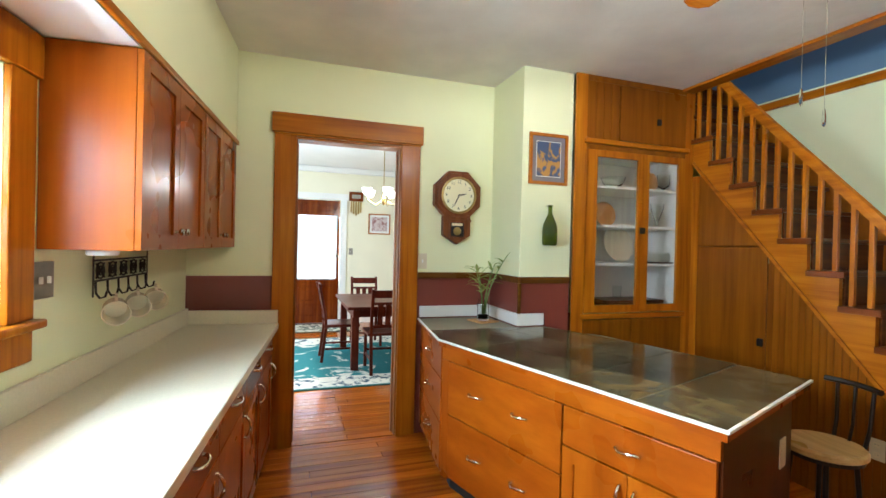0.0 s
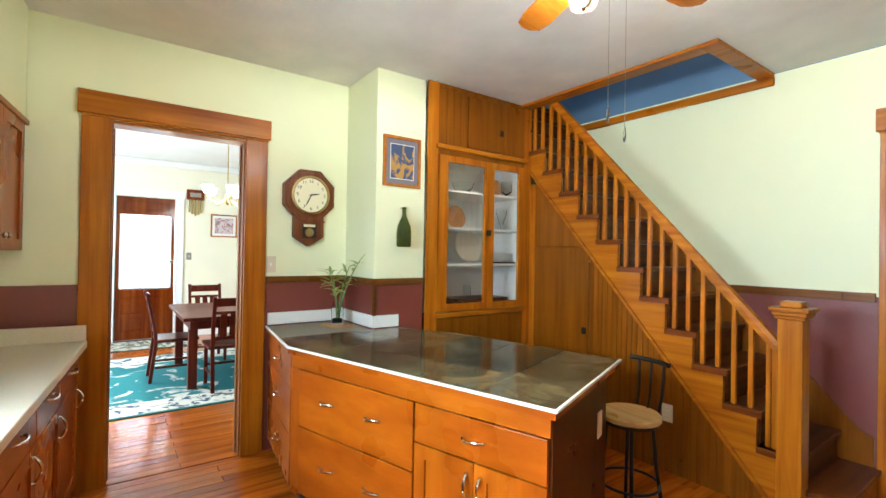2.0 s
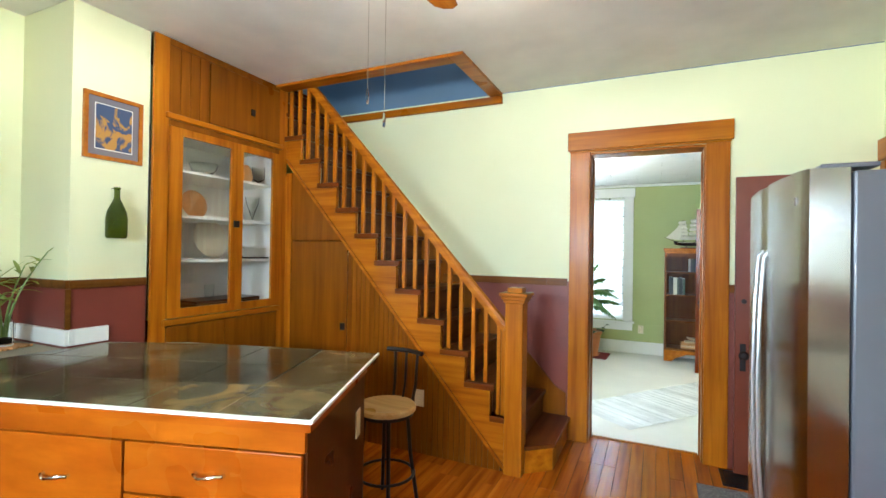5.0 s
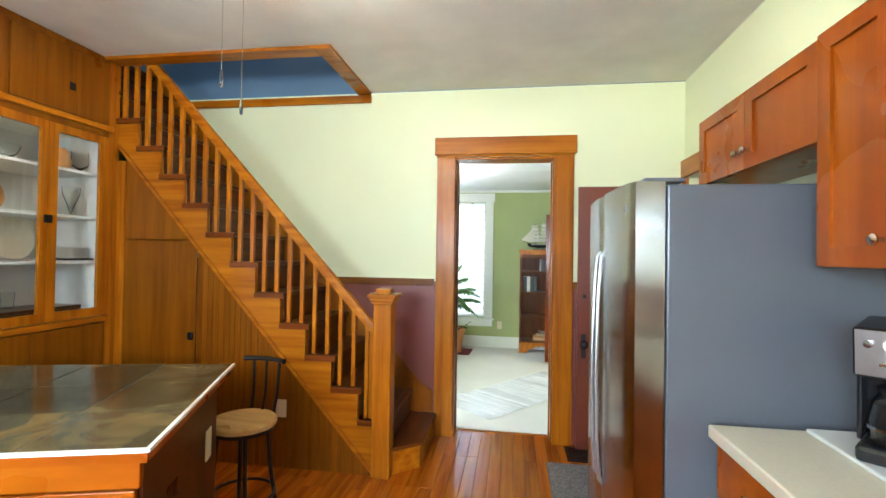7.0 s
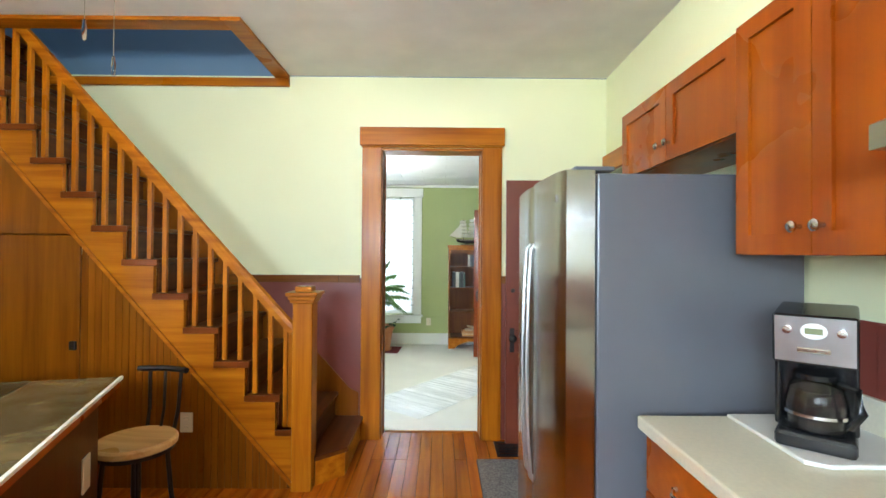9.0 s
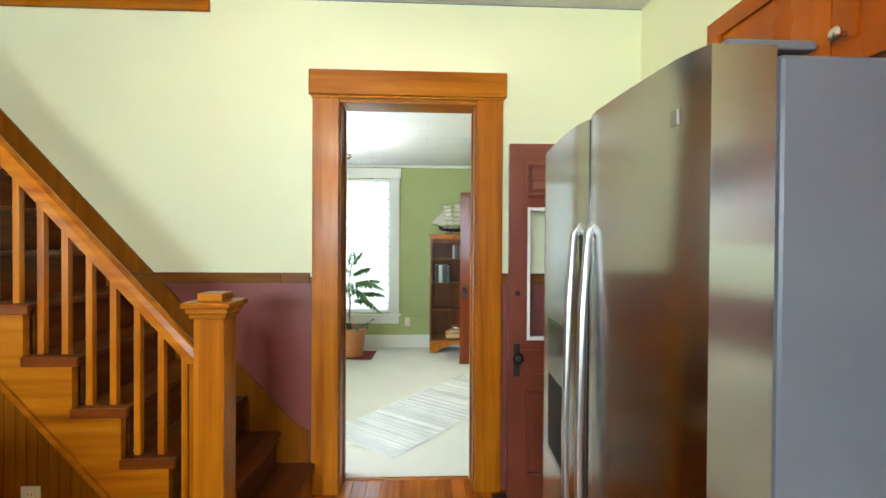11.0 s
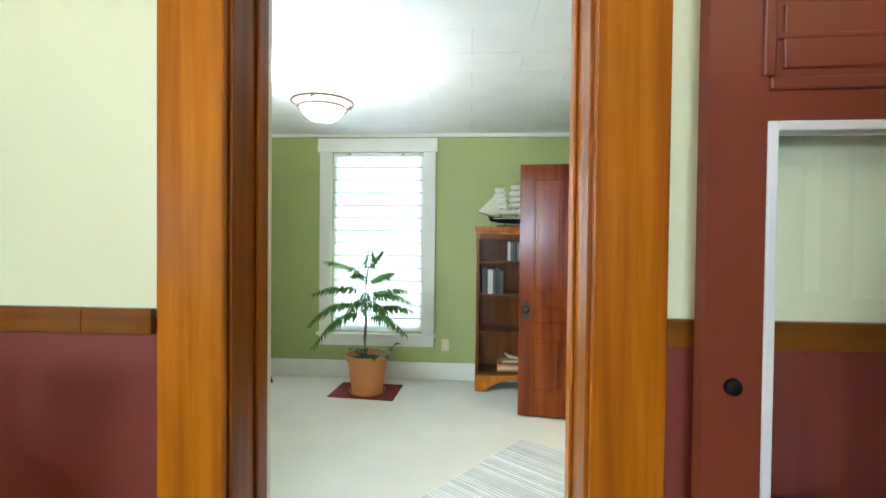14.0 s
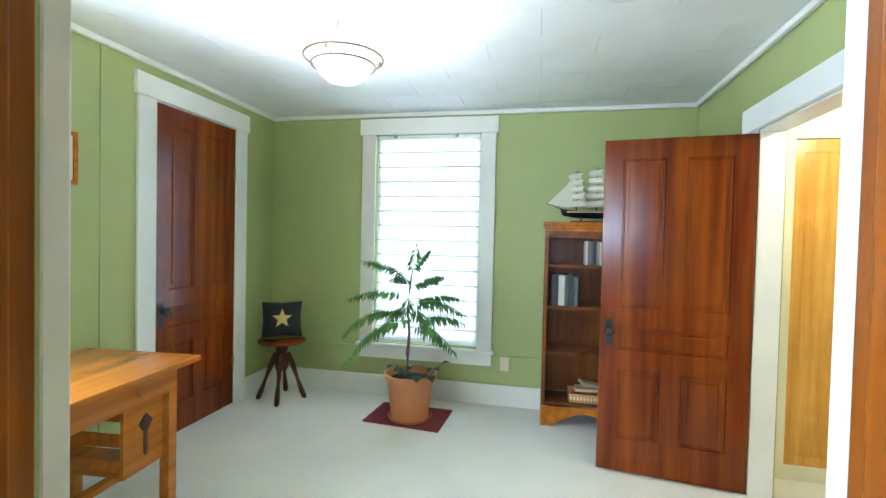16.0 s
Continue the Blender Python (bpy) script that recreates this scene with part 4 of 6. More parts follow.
# switch plates and outlets
def plate(name, m, label, mat, w=0.075, h=0.12, slots=1, cat="switch"):
    """In the wall's plane: x across, z up, face to -y."""
    t = thing(name, m, label, cat)
    part("cover", box(-w / 2, w / 2, -0.007, -0.001, -h / 2, h / 2, 0.002), mat, t)
    for s in range(slots):
        u = (s - (slots - 1) / 2) * 0.046
        if cat == "switch":
            part("toggle", boxes((u - 0.005, u + 0.005, -0.018, -0.0075, -0.012, 0.012), bev=0.002), WHITE, t)
        else:
            for dz in (-0.028, 0.028):
                sk = part("socket", box(u - 0.016, u + 0.016, -0.0095, -0.0072, dz - 0.016, dz + 0.016, 0.002), CERAMIC, t)
                part("slot", boxes((u - 0.008, u - 0.006, -0.0102, -0.0096, dz - 0.004, dz + 0.006), (u + 0.006, u + 0.008, -0.0102, -0.0096, dz - 0.004, dz + 0.006)), INK, sk)
    return t


plate("light_switch", pose(-3.3, 0.945, 1.36, 0, 0, 90), "ivory switch plate beside the doorway", IVORY)
plate("wall_outlet", pose(-1.455, S_Y0 - 0.004, 0.40), "ivory outlet on the stair panelling", IVORY, cat="outlet")
plate("switch_outlet_plate", LEFT @ pose(1.60, 0, 1.335, 0, 0, 180), "pewter switch and outlet plate beside the window", PEWTER, 0.125, 0.125, 2)
plate("wall_outlet", pose(-0.105, 7.55, 0.36), "ivory outlet below the window side", IVORY, cat="outlet")

# mug rack with mugs
t = thing("mug_rack", LEFT @ pose(1.0, 0.0, 1.30), "black wrought iron mug rack with hooks", "rack")
part("panel", boxes((-0.28, 0.28, 0.012, 0.016, 0.0, 0.008), (-0.28, 0.28, 0.012, 0.016, 0.085, 0.093), (-0.284, -0.276, 0.012, 0.016, -0.06, 0.12), (0.276, 0.284, 0.012, 0.016, -0.06, 0.12)), BLACK_IRON, t)
for i in range(5):
    c = -0.22 + i * 0.11
    bm = bmesh.new()
    for r in (0.018, 0.034):
        tube([(c + r * math.cos(a), 0.014, 0.046 + r * math.sin(a)) for a in [k * math.pi / 6 for k in range(13)]], 0.004, 6, bm)
    for k in range(4):
        a = k * math.pi / 2 + 0.78
        rod((c, 0.014, 0.046), (c + 0.05 * math.cos(a), 0.014, 0.046 + 0.042 * math.sin(a)), 0.004, bm=bm, seg=6)
    part("scroll", bm, BLACK_IRON, t)
for i in range(6):
    c = -0.26 + i * 0.104
    part("hook", tube([(c, 0.014, 0.0), (c, 0.016, -0.045), (c, 0.03, -0.066), (c, 0.05, -0.06), (c, 0.056, -0.035)], 0.0045, 6), BLACK_IRON, t, smooth=True)


def mug(m):
    t = thing("mug", m, "cream stoneware mug hanging from the rack", "mug", "mugs on the rack")
    b = part("cup", lathe([(0.0, 0.0), (0.036, 0.0), (0.044, 0.005), (0.050, 0.07), (0.052, 0.09), (0.048, 0.09), (0.041, 0.01), (0, 0.007)], 22), CERAMIC, t, smooth=True)
    part("handle", tube([(0.041, 0, 0.07), (0.062, 0, 0.068), (0.07, 0, 0.045), (0.06, 0, 0.022), (0.04, 0, 0.018)], 0.006, 8), CERAMIC, t, smooth=True)
    return t


for u in (1.26, 1.04, 0.82):
    mug(LEFT @ pose(u - 0.04, 0.07, 1.192, 0, 0, 25) @ pose(0, 0, 0, 0, 100, 0) @ pose(0, 0, 0, 0, 0, 180))

# corner hutch built into the wall
hx = -2.75
hu = thing("china_hutch", pose(-3.0, 2.53, 0), "built-in honey fir china hutch with glass doors", "hutch")
HM = pose(hx, 0, 0, 0, 0, 90)  # x runs along the wall's y, face to +x


def on_face(bm):
    bm.transform(ROOTS[hu] @ HM)
    return bm


def fbox(y0, y1, z0, z1, out=0.0, thick=0.02, bev=0.002):
    return on_face(box(y0, y1, -out, -out + thick, z0, z1, bev))


part("side_board", fbox(1.957, 2.055, 0.0, H - 0.003), FIR_Z, hu)
part("side_board", fbox(3.005, 3.095, 0.0, H - 0.003), FIR_Z, hu)
part("top_rail", fbox(2.056, 3.004, 2.76, H - 0.003), FIR_BEAD, hu)
for a, b in ((2.056, 2.13), (2.132, 2.20), (2.202, 2.27), (2.272, 2.345)):
    part("board", fbox(a, b - 0.002, 2.325, 2.758), FIR_BEAD, hu)
part("board", fbox(2.757, 3.004, 2.325, 2.758), FIR_BEAD, hu)
ud = part("upper_door", fbox(2.35, 2.752, 2.33, 2.755, 0.006), FIR_BEAD, hu, "small plain upper door")
part("latch", fbox(2.70, 2.735, 2.48, 2.53, 0.02, 0.014, 0.004), BLACK_IRON, ud, "black iron latch")
part("moulding", fbox(2.03, 3.03, 2.285, 2.323, 0.022, 0.04, 0.008), FIR_Y, hu)
part("rail", fbox(2.056, 3.004, 2.245, 2.284), FIR_BEAD, hu)
part("rail", fbox(2.03, 3.03, 0.955, 0.995, 0.014, 0.03, 0.005), FIR_Y, hu)
for y0, y1, g0, g1 in ((2.06, 2.575, 2.15, 2.535), (2.579, 3.0, 2.64, 2.935)):
    bm = bmesh.new()
    for a, b, c, d in holed(y0, y1, 1.0, 2.242, [(g0, g1, 1.06, 2.19)]):
        box(a, b, -0.008, 0.016, c, d, bm=bm)
    gd = part("glass_door", on_face(bm), FIR_Z, hu, "glazed fir door")
    gp = part("pane", fbox(g0 + 0.001, g1 - 0.001, 1.061, 2.189, -0.002, 0.003, 0), CLEAR, gd)
    gp.visible_shadow = False
part("catch", fbox(2.555, 2.60, 1.615, 1.665, 0.024, 0.016, 0.004), BLACK_IRON, hu, "black iron catch")
for a, b in ((2.06, 2.50), (2.504, 3.0)):
    part("lower_door", fbox(a, b, 0.10, 0.948, 0.004), FIR_BEAD, hu, "plain lower door")
part("plinth", fbox(2.056, 3.004, 0.0, 0.096), FIR_Y, hu)
inner = bmesh.new()
for r in ((-3.29, -3.28, 2.06, 3.0, 0.98, 2.26), (-3.28, -2.775, 2.05, 2.06, 0.98, 2.26), (-3.28, -2.775, 3.0, 3.01, 0.98, 2.26), (-3.28, -2.775, 2.06, 3.0, 2.25, 2.26), (-3.28, -2.775, 2.06, 3.0, 0.98, 1.0)):
    box(*r, bm=inner)
part("cupboard_lining", inner, CUPB, hu, "cream painted inside", w=True)
for z in (1.965, 1.66, 1.36):
    part("shelf", box(-3.279, -2.80, 2.061, 2.999, z, z + 0.02, 0.003), CUPB, hu, "cream painted shelf", w=True)


def dish(name, m, prof, mat, label, cat="dish", seg=26):
    t = thing(name, m, label, cat)
    part("body", lathe(prof, seg), mat, t, smooth=True)
    return t


PL = [(0, 0.0), (0.09, 0.0), (0.15, 0.016), (0.152, 0.02), (0.09, 0.006), (0, 0.005)]
dish("serving_plate", pose(-3.12, 2.655, 1.38 + 0.15, 0, 76, 0), PL, CERAMIC, "large cream plate standing on the shelf", "plate")
dish("orange_plate", pose(-3.14, 2.52, 1.68 + 0.11, 0, 78, 0), [(r * 0.72, z) for r, z in PL], ORANGE, "orange glazed plate standing on the shelf", "plate")
dish("glass_bowl", pose(-3.0, 2.50, 1.985), [(0, 0), (0.04, 0), (0.08, 0.05), (0.10, 0.10), (0.096, 0.10), (0.075, 0.05), (0, 0.01)], JAR, "clear glass bowl on the top shelf", "bowl")
dish("orange_vase", pose(-2.96, 2.83, 1.985), [(0, 0), (0.05, 0), (0.075, 0.05), (0.06, 0.12), (0.04, 0.15), (0.035, 0.15), (0.05, 0.11), (0, 0.01)], ORANGE, "orange glazed vase on the top shelf", "vase")
dish("glass_vase", pose(-2.9, 2.93, 1.985), [(0, 0), (0.04, 0), (0.05, 0.06), (0.05, 0.14), (0.046, 0.14), (0.045, 0.05), (0, 0.01)], JAR, "clear glass vase on the top shelf", "vase")
dish("glass_pitcher", pose(-2.93, 2.90, 1.68), [(0, 0), (0.06, 0), (0.075, 0.08), (0.05, 0.17), (0.055, 0.2), (0.05, 0.2), (0.045, 0.16), (0, 0.01)], JAR, "clear glass pitcher on the shelf", "pitcher")
t = thing("glass_cover_dish", pose(-2.9, 2.89, 1.38), "dark tray with a clear glass cover", "dish")
part("tray", box(-0.07, 0.07, -0.1, 0.1, 0, 0.014, 0.004), BLACK_IRON, t)
part("cover", box(-0.055, 0.055, -0.085, 0.085, 0.0145, 0.09, 0.015), JAR, t)
t = thing("dark_case", pose(-2.97, 2.67, 1.0), "flat dark wooden case on the cupboard floor", "case")
part("base", box(-0.13, 0.13, -0.33, 0.24, 0, 0.06, 0.006), DARK_WOOD, t)
part("lid", box(-0.132, 0.132, -0.332, 0.242, 0.0605, 0.08, 0.006), DARK_WOOD, t)
dish("drinking_glass", pose(-3.04, 2.60, 1.08), [(0, 0), (0.03, 0), (0.036, 0.1), (0.034, 0.1), (0.028, 0.006), (0, 0.006)], JAR, "clear drinking glass on the case", "glass")

# wall clock
ck = thing("wall_clock", pose(-3.3, 1.21, 1.885), "octagonal walnut regulator clock with a pendulum window", "clock")
CM = pose(0, 0, 0, 0, 0, 90)


def ring8(r, k=0.0):
    return [(r * math.cos(radians(22.5 + 45 * i)), r * math.sin(radians(22.5 + 45 * i)) + k) for i in range(8)]


def c_add(name, bm, mat, label="", parent=None, smooth=False):
    bm.transform(CM)
    return part(name, bm, mat, parent or ck, label, smooth)


c_add("case", prism(ring8(0.208), -0.07, -0.001, 0.006, axis="y"), CLOCK_WOOD)
c_add("bezel_frame", prism(ring8(0.185), -0.082, -0.0705, 0.005, axis="y"), CLOCK_WOOD)
c_add("lower_case", prism([(-0.115, -0.16), (0.115, -0.16), (0.115, -0.315), (0.0, -0.388), (-0.115, -0.315)], -0.06, -0.001, 0.005, axis="y"), CLOCK_WOOD)
bm = lathe([(0.128, 0), (0.145, 0), (0.146, 0.01), (0.134, 0.013), (0.128, 0.006)], 36, ring=True)
bm.transform(pose(0, -0.0825, 0, 90, 0, 0))
c_add("bezel", bm, BRASS, "brass bezel ring", smooth=True)
bm = lathe([(0, 0), (0.129, 0), (0.129, 0.003), (0, 0.003)], 36)
bm.transform(pose(0, -0.0825, 0, 90, 0, 0))
dial = c_add("dial", bm, CLOCK_FACE, "aged cream dial")


def text_mesh(body, size, m):
    c = bpy.data.curves.new("numeral", "FONT")
    c.body, c.size, c.align_x, c.align_y, c.extrude = body, size, "CENTER", "CENTER", 0.0004
    o = bpy.data.objects.new("numeral", c)
    me = bpy.data.meshes.new_from_object(o)
    bpy.data.objects.remove(o)
    bm = bmesh.new()
    bm.from_mesh(me)
    bpy.data.meshes.remove(me)
    bm.transform(m)
    return bm


for h in range(1, 13):
    a = radians(90 - 30 * h)
    c_add("numeral", text_mesh(str(h), 0.034, pose(0.104 * math.cos(a), -0.0868, 0.104 * math.sin(a), 90, 0, 0)), INK, parent=dial)


def clock_hand(ang, ln, w, y):
    bm = prism([(-w, -0.012), (w, -0.012), (w * 1.6, ln * 0.6), (0, ln), (-w * 1.6, ln * 0.6)], y - 0.0015, y, axis="y")
    bm.transform(pose(0, 0, 0, 0, ang, 0))
    return bm


c_add("hour_pointer", clock_hand(78, 0.068, 0.0035, -0.089), INK, parent=dial)
c_add("minute_pointer", clock_hand(206, 0.1, 0.003, -0.092), INK, parent=dial)
# flat near-black plate paints the shaded inside behind the pendulum opening
c_add("pendulum_window", boxes((-0.055, 0.055, -0.0635, -0.0605, -0.325, -0.215), bev=0.003), DARK)
c_add("window_frame", boxes((-0.068, -0.0555, -0.070, -0.0605, -0.335, -0.205), (0.0555, 0.068, -0.070, -0.0605, -0.335, -0.205), (-0.055, 0.055, -0.070, -0.0605, -0.335, -0.3255), (-0.055, 0.055, -0.070, -0.0605, -0.2145, -0.205)), CLOCK_WOOD)
bm = lathe([(0, 0), (0.034, 0), (0.03, 0.006), (0, 0.009)], 24)
bm.transform(pose(0.0, -0.064, -0.282, 90, 0, 0))
c_add("pendulum_bob", bm, BRASS, "brass pendulum bob", smooth=True)
c_add("pendulum_card", boxes((-0.045, 0.045, -0.0655, -0.064, -0.24, -0.22)), CLOCK_FACE)
c_add("finial_rail", boxes((-0.12, 0.12, -0.064, -0.0605, -0.205, -0.19), bev=0.002), CLOCK_WOOD)

# framed print and bottle on the chimney breast
def framed(name, m, w, h, frame_mat, mat_board, art, label, fw=0.022, border=0.04):
    t = thing(name, m, label, "picture")
    bm = bmesh.new()
    for a, b, c, d in holed(-w / 2, w / 2, -h / 2, h / 2, [(-w / 2 + fw, w / 2 - fw, -h / 2 + fw, h / 2 - fw)]):
        box(a, b, -0.02, -0.001, c, d, bm=bm)
    part("frame", bm, frame_mat, t)
    part("mat_board", box(-w / 2 + fw, w / 2 - fw, -0.010, -0.004, -h / 2 + fw, h / 2 - fw), mat_board, t)
    iw, ih = w / 2 - fw - border, h / 2 - fw - border
    part("border", box(-iw - 0.005, iw + 0.005, -0.0115, -0.0102, -ih - 0.005, ih + 0.005), WHITE, t)
    part("print", box(-iw, iw, -0.013, -0.0117, -ih, ih), art, t, "dark blue and amber print")
    return t


framed("framed_print", pose(-2.79, 1.745, 2.14, 0, 0, 90), 0.32, 0.375, OAK, PAPER, ART, "wood-framed blue and amber print with a grey mat")
t = thing("wall_bottle", pose(-2.733, 1.742, 1.505), "green glass half bottle hung on the wall", "bottle")
part("glass", lathe([(0, 0.0), (0.046, 0.0), (0.054, 0.012), (0.055, 0.11), (0.048, 0.155), (0.022, 0.215), (0.0155, 0.23), (0.015, 0.28), (0.018, 0.282), (0.018, 0.293), (0, 0.294)], 26), BOTTLE, t, smooth=True)
part("hanger", rod((-0.055, 0, 0.29), (0.0, 0, 0.287), 0.002), BLACK_IRON, t)

# bamboo in a jar on its mat
t = thing("trivet", pose(-3.03, 1.36, 0.9137, 0, 0, 15), "small woven wooden trivet", "trivet")
for i in range(7):
    part("slat", box(-0.09, 0.09, -0.085 + i * 0.025, -0.085 + i * 0.025 + 0.019, 0, 0.012, 0.003), RATTAN, t)
jx, jy, jz = -3.03, 1.36, 0.926
t = thing("bamboo_plant", pose(jx, jy, jz), "lucky bamboo stalks in a clear water-filled jar", "plant")
part("jar", lathe([(0, 0), (0.042, 0), (0.045, 0.01), (0.045, 0.12), (0.036, 0.145), (0.038, 0.16), (0.034, 0.16), (0.041, 0.118), (0.041, 0.012), (0, 0.008)], 24), JAR, t, smooth=True)
part("pebbles", lathe([(0, 0.0125), (0.038, 0.0125), (0.038, 0.04), (0.02, 0.045), (0, 0.043)], 16), SOIL, t)
rnd = random.Random(9)
def blade(base, d, ln, wd, droop):
    """A slim pointed leaf that arches over."""
    side = d.cross(Vector((0, 0, 1))).normalized()
    bm = bmesh.new()
    rows = []
    for k in range(7):
        q = k / 6
        c = base + d * ln * q - Vector((0, 0, droop * q * q))
        w_ = wd * math.sin(math.pi * min(1, 0.06 + q * 0.94)) ** 0.8
        rows.append([bm.verts.new(c + side * w_ + Vector((0, 0, 0.3 * w_))), bm.verts.new(c), bm.verts.new(c - side * w_ + Vector((0, 0, 0.3 * w_)))])
    for u, v in zip(rows, rows[1:]):
        for k in (0, 1):
            bm.faces.new((u[k], u[k + 1], v[k + 1], v[k]))
    return bm


# height, lean along x and y, leaves
for hgt, ax, ay, leaves in ((0.50, 0.06, 0.15, 8), (0.42, -0.02, 0.09, 10), (0.38, -0.03, -0.03, 11), (0.36, 0.04, -0.07, 10)):
    sx, sy = ax * 0.12, ay * 0.08
    pts = [Vector((sx + ax * (k / 8) ** 1.8, sy + ay * (k / 8) ** 1.8, 0.046 + (hgt - 0.046) * k / 8)) for k in range(9)]
    part("stalk", tube(pts, lambda q: (0.0062 - 0.0035 * q) * (1 + 0.16 * abs(math.sin(q * 14))), 8), STALK, t, smooth=True)
    for j in range(leaves):
        base = pts[8 - j % 5]
        yaw = 2.4 * j + ay * 9 + rnd.uniform(-0.3, 0.3)
        up = rnd.uniform(0.25, 0.85)
        d = Vector((math.cos(yaw) * math.cos(up), math.sin(yaw) * math.cos(up), math.sin(up)))
        part("leaf", blade(base, d, rnd.uniform(0.10, 0.18), rnd.uniform(0.009, 0.014), rnd.uniform(0.02, 0.07)), LEAF_PALE, t)

# bar stool
def bar_stool(m):
    t = thing("bar_stool", m, "black iron bar stool with a round birch seat", "stool")
    part("seat", lathe([(0, 0.545), (0.16, 0.545), (0.168, 0.552), (0.168, 0.572), (0.158, 0.582), (0.1, 0.578), (0, 0.575)], 36), BIRCH, t, "round birch seat", smooth=True)
    part("seat_ring", lathe([(0.13, 0.525), (0.155, 0.525), (0.155, 0.5445), (0.13, 0.5445)], 32, ring=True), BLACK_IRON, t)
    for i in range(4):
        a = radians(45 + 90 * i)
        part("leg", tube([(0.12 * math.cos(a), 0.12 * math.sin(a), 0.53), (0.14 * math.cos(a), 0.14 * math.sin(a), 0.3), (0.185 * math.cos(a), 0.185 * math.sin(a), 0.0)], 0.011, 10), BLACK_IRON, t, smooth=True)
    part("foot_ring", tube([(0.162 * math.cos(k * math.pi / 16), 0.162 * math.sin(k * math.pi / 16), 0.19) for k in range(33)], 0.008, 8), BLACK_IRON, t, smooth=True)
    for s in (-0.07, 0.0, 0.07):
        part("back_upright", tube([(s, 0.14, 0.535), (s * 1.1, 0.17, 0.66), (s * 1.2, 0.18, 0.85)], 0.009 if s else 0.007, 8), BLACK_IRON, t, smooth=True)
    part("back_rail", tube([(0.13 * s, 0.185 - 0.03 * s * s, 0.855) for s in (-1, -0.6, -0.2, 0.2, 0.6, 1)], 0.014, 8), BLACK_IRON, t, smooth=True)
    return t


bar_stool(pose(-1.305, 2.40, 0, 0, 0, -8))

# ceiling fan with light kit
fx, fy = -0.75, 1.34
fan = thing("ceiling_fan", pose(fx, fy, H), "five-blade ceiling fan with honey wood blades and lit shades", "fan")
part("canopy", lathe([(0, -0.001), (0.07, -0.001), (0.065, -0.05), (0.02, -0.07), (0, -0.07)], 24), BRASS, fan, smooth=True)
part("downrod", rod((0, 0, -0.07), (0, 0, -0.2), 0.012), BRASS, fan)
part("motor", lathe([(0, -0.2), (0.06, -0.2), (0.11, -0.225), (0.11, -0.3), (0.06, -0.325), (0, -0.325)], 28), BRASS, fan, smooth=True)
part("light_hub", lathe([(0, -0.326), (0.05, -0.326), (0.055, -0.37), (0.03, -0.41), (0, -0.415)], 24), BRASS, fan, smooth=True)
for k in range(3):
    a = 0.7 + k * 2.094
    c, q = math.cos(a), math.sin(a)
    ar = part("lamp_arm", tube([(0.04 * c, 0.04 * q, -0.385), (0.10 * c, 0.10 * q, -0.41), (0.15 * c, 0.15 * q, -0.425)], 0.009, 8), BRASS, fan, smooth=True)
    part("tulip_shade", lathe([(0.02, -0.428), (0.045, -0.42), (0.055, -0.385), (0.068, -0.35), (0.065, -0.35), (0.052, -0.385), (0.042, -0.417), (0.02, -0.425)], 20, (0.15 * c, 0.15 * q), ring=True), FAN_GLASS, ar, "lit frosted tulip shade", smooth=True)
for i in range(5):
    a = math.degrees(math.atan2(1.53 - fy, -1.31 - fx)) + 72 * i
    bm = prism([(0.16, -0.055), (0.5, -0.068), (0.575, -0.055), (0.60, -0.02), (0.60, 0.02), (0.575, 0.055), (0.5, 0.068), (0.16, 0.055)], -0.004, 0.004, 0.002)
    bm.transform(pose(0, 0, -0.29, 0, 0, a) @ pose(0, 0, 0, 10, 0, 0))
    bl = part("blade", bm, OAK, fan, "honey wood blade")
    bm = box(0.09, 0.2, -0.018, 0.018, -0.012, -0.0045, 0.002)
    bm.transform(pose(0, 0, -0.29, 0, 0, a) @ pose(0, 0, 0, 10, 0, 0))
    part("blade_iron", bm, BRASS, bl)
for dx, dy, ln in ((0.03, 0.06, 0.90), (0.005, 0.0, 0.84)):
    c = part("pull_chain", rod((dx, dy, -0.33), (dx, dy, -ln), 0.0009, seg=6), NICKEL, fan)
    part("chain_pull", lathe([(0, -ln - 0.05), (0.0045, -ln - 0.045), (0.005, -ln - 0.02), (0.003, -ln), (0, -ln)], 12, (dx, dy)), JAR, c, "clear glass chain pull", smooth=True)

# refrigerator
fr = thing("refrigerator", pose(0.95, 2.3, 0), "stainless side-by-side refrigerator with grey sides", "refrigerator")
part("body", box(0.615, 1.335, 1.865, 2.755, 0.03, 1.715, 0.008), FRIDGE_SIDE, fr, "grey textured enamel body", w=True)
part("kick_grille", box(0.64, 0.70, 1.88, 2.74, 0.0, 0.029), DARK, fr, w=True)


def bowed_door(y0, y1):
    """A steel door whose front bows out a little between y0 and y1."""
    k = 14
    pts = []
    ymid, half = 2.31, 0.445
    for i in range(k + 1):
        yy = y0 + (y1 - y0) * i / k
        s = (yy - ymid) / half
        edge = min(i, k - i) / k
        soft = 0.012 * max(0, 1 - edge * 9)
        pts.append((0.468 + 0.028 * s * s + soft, yy))
    return prism(pts + [(0.607, y1), (0.607, y0)], 0.06, 1.725, axis="z")


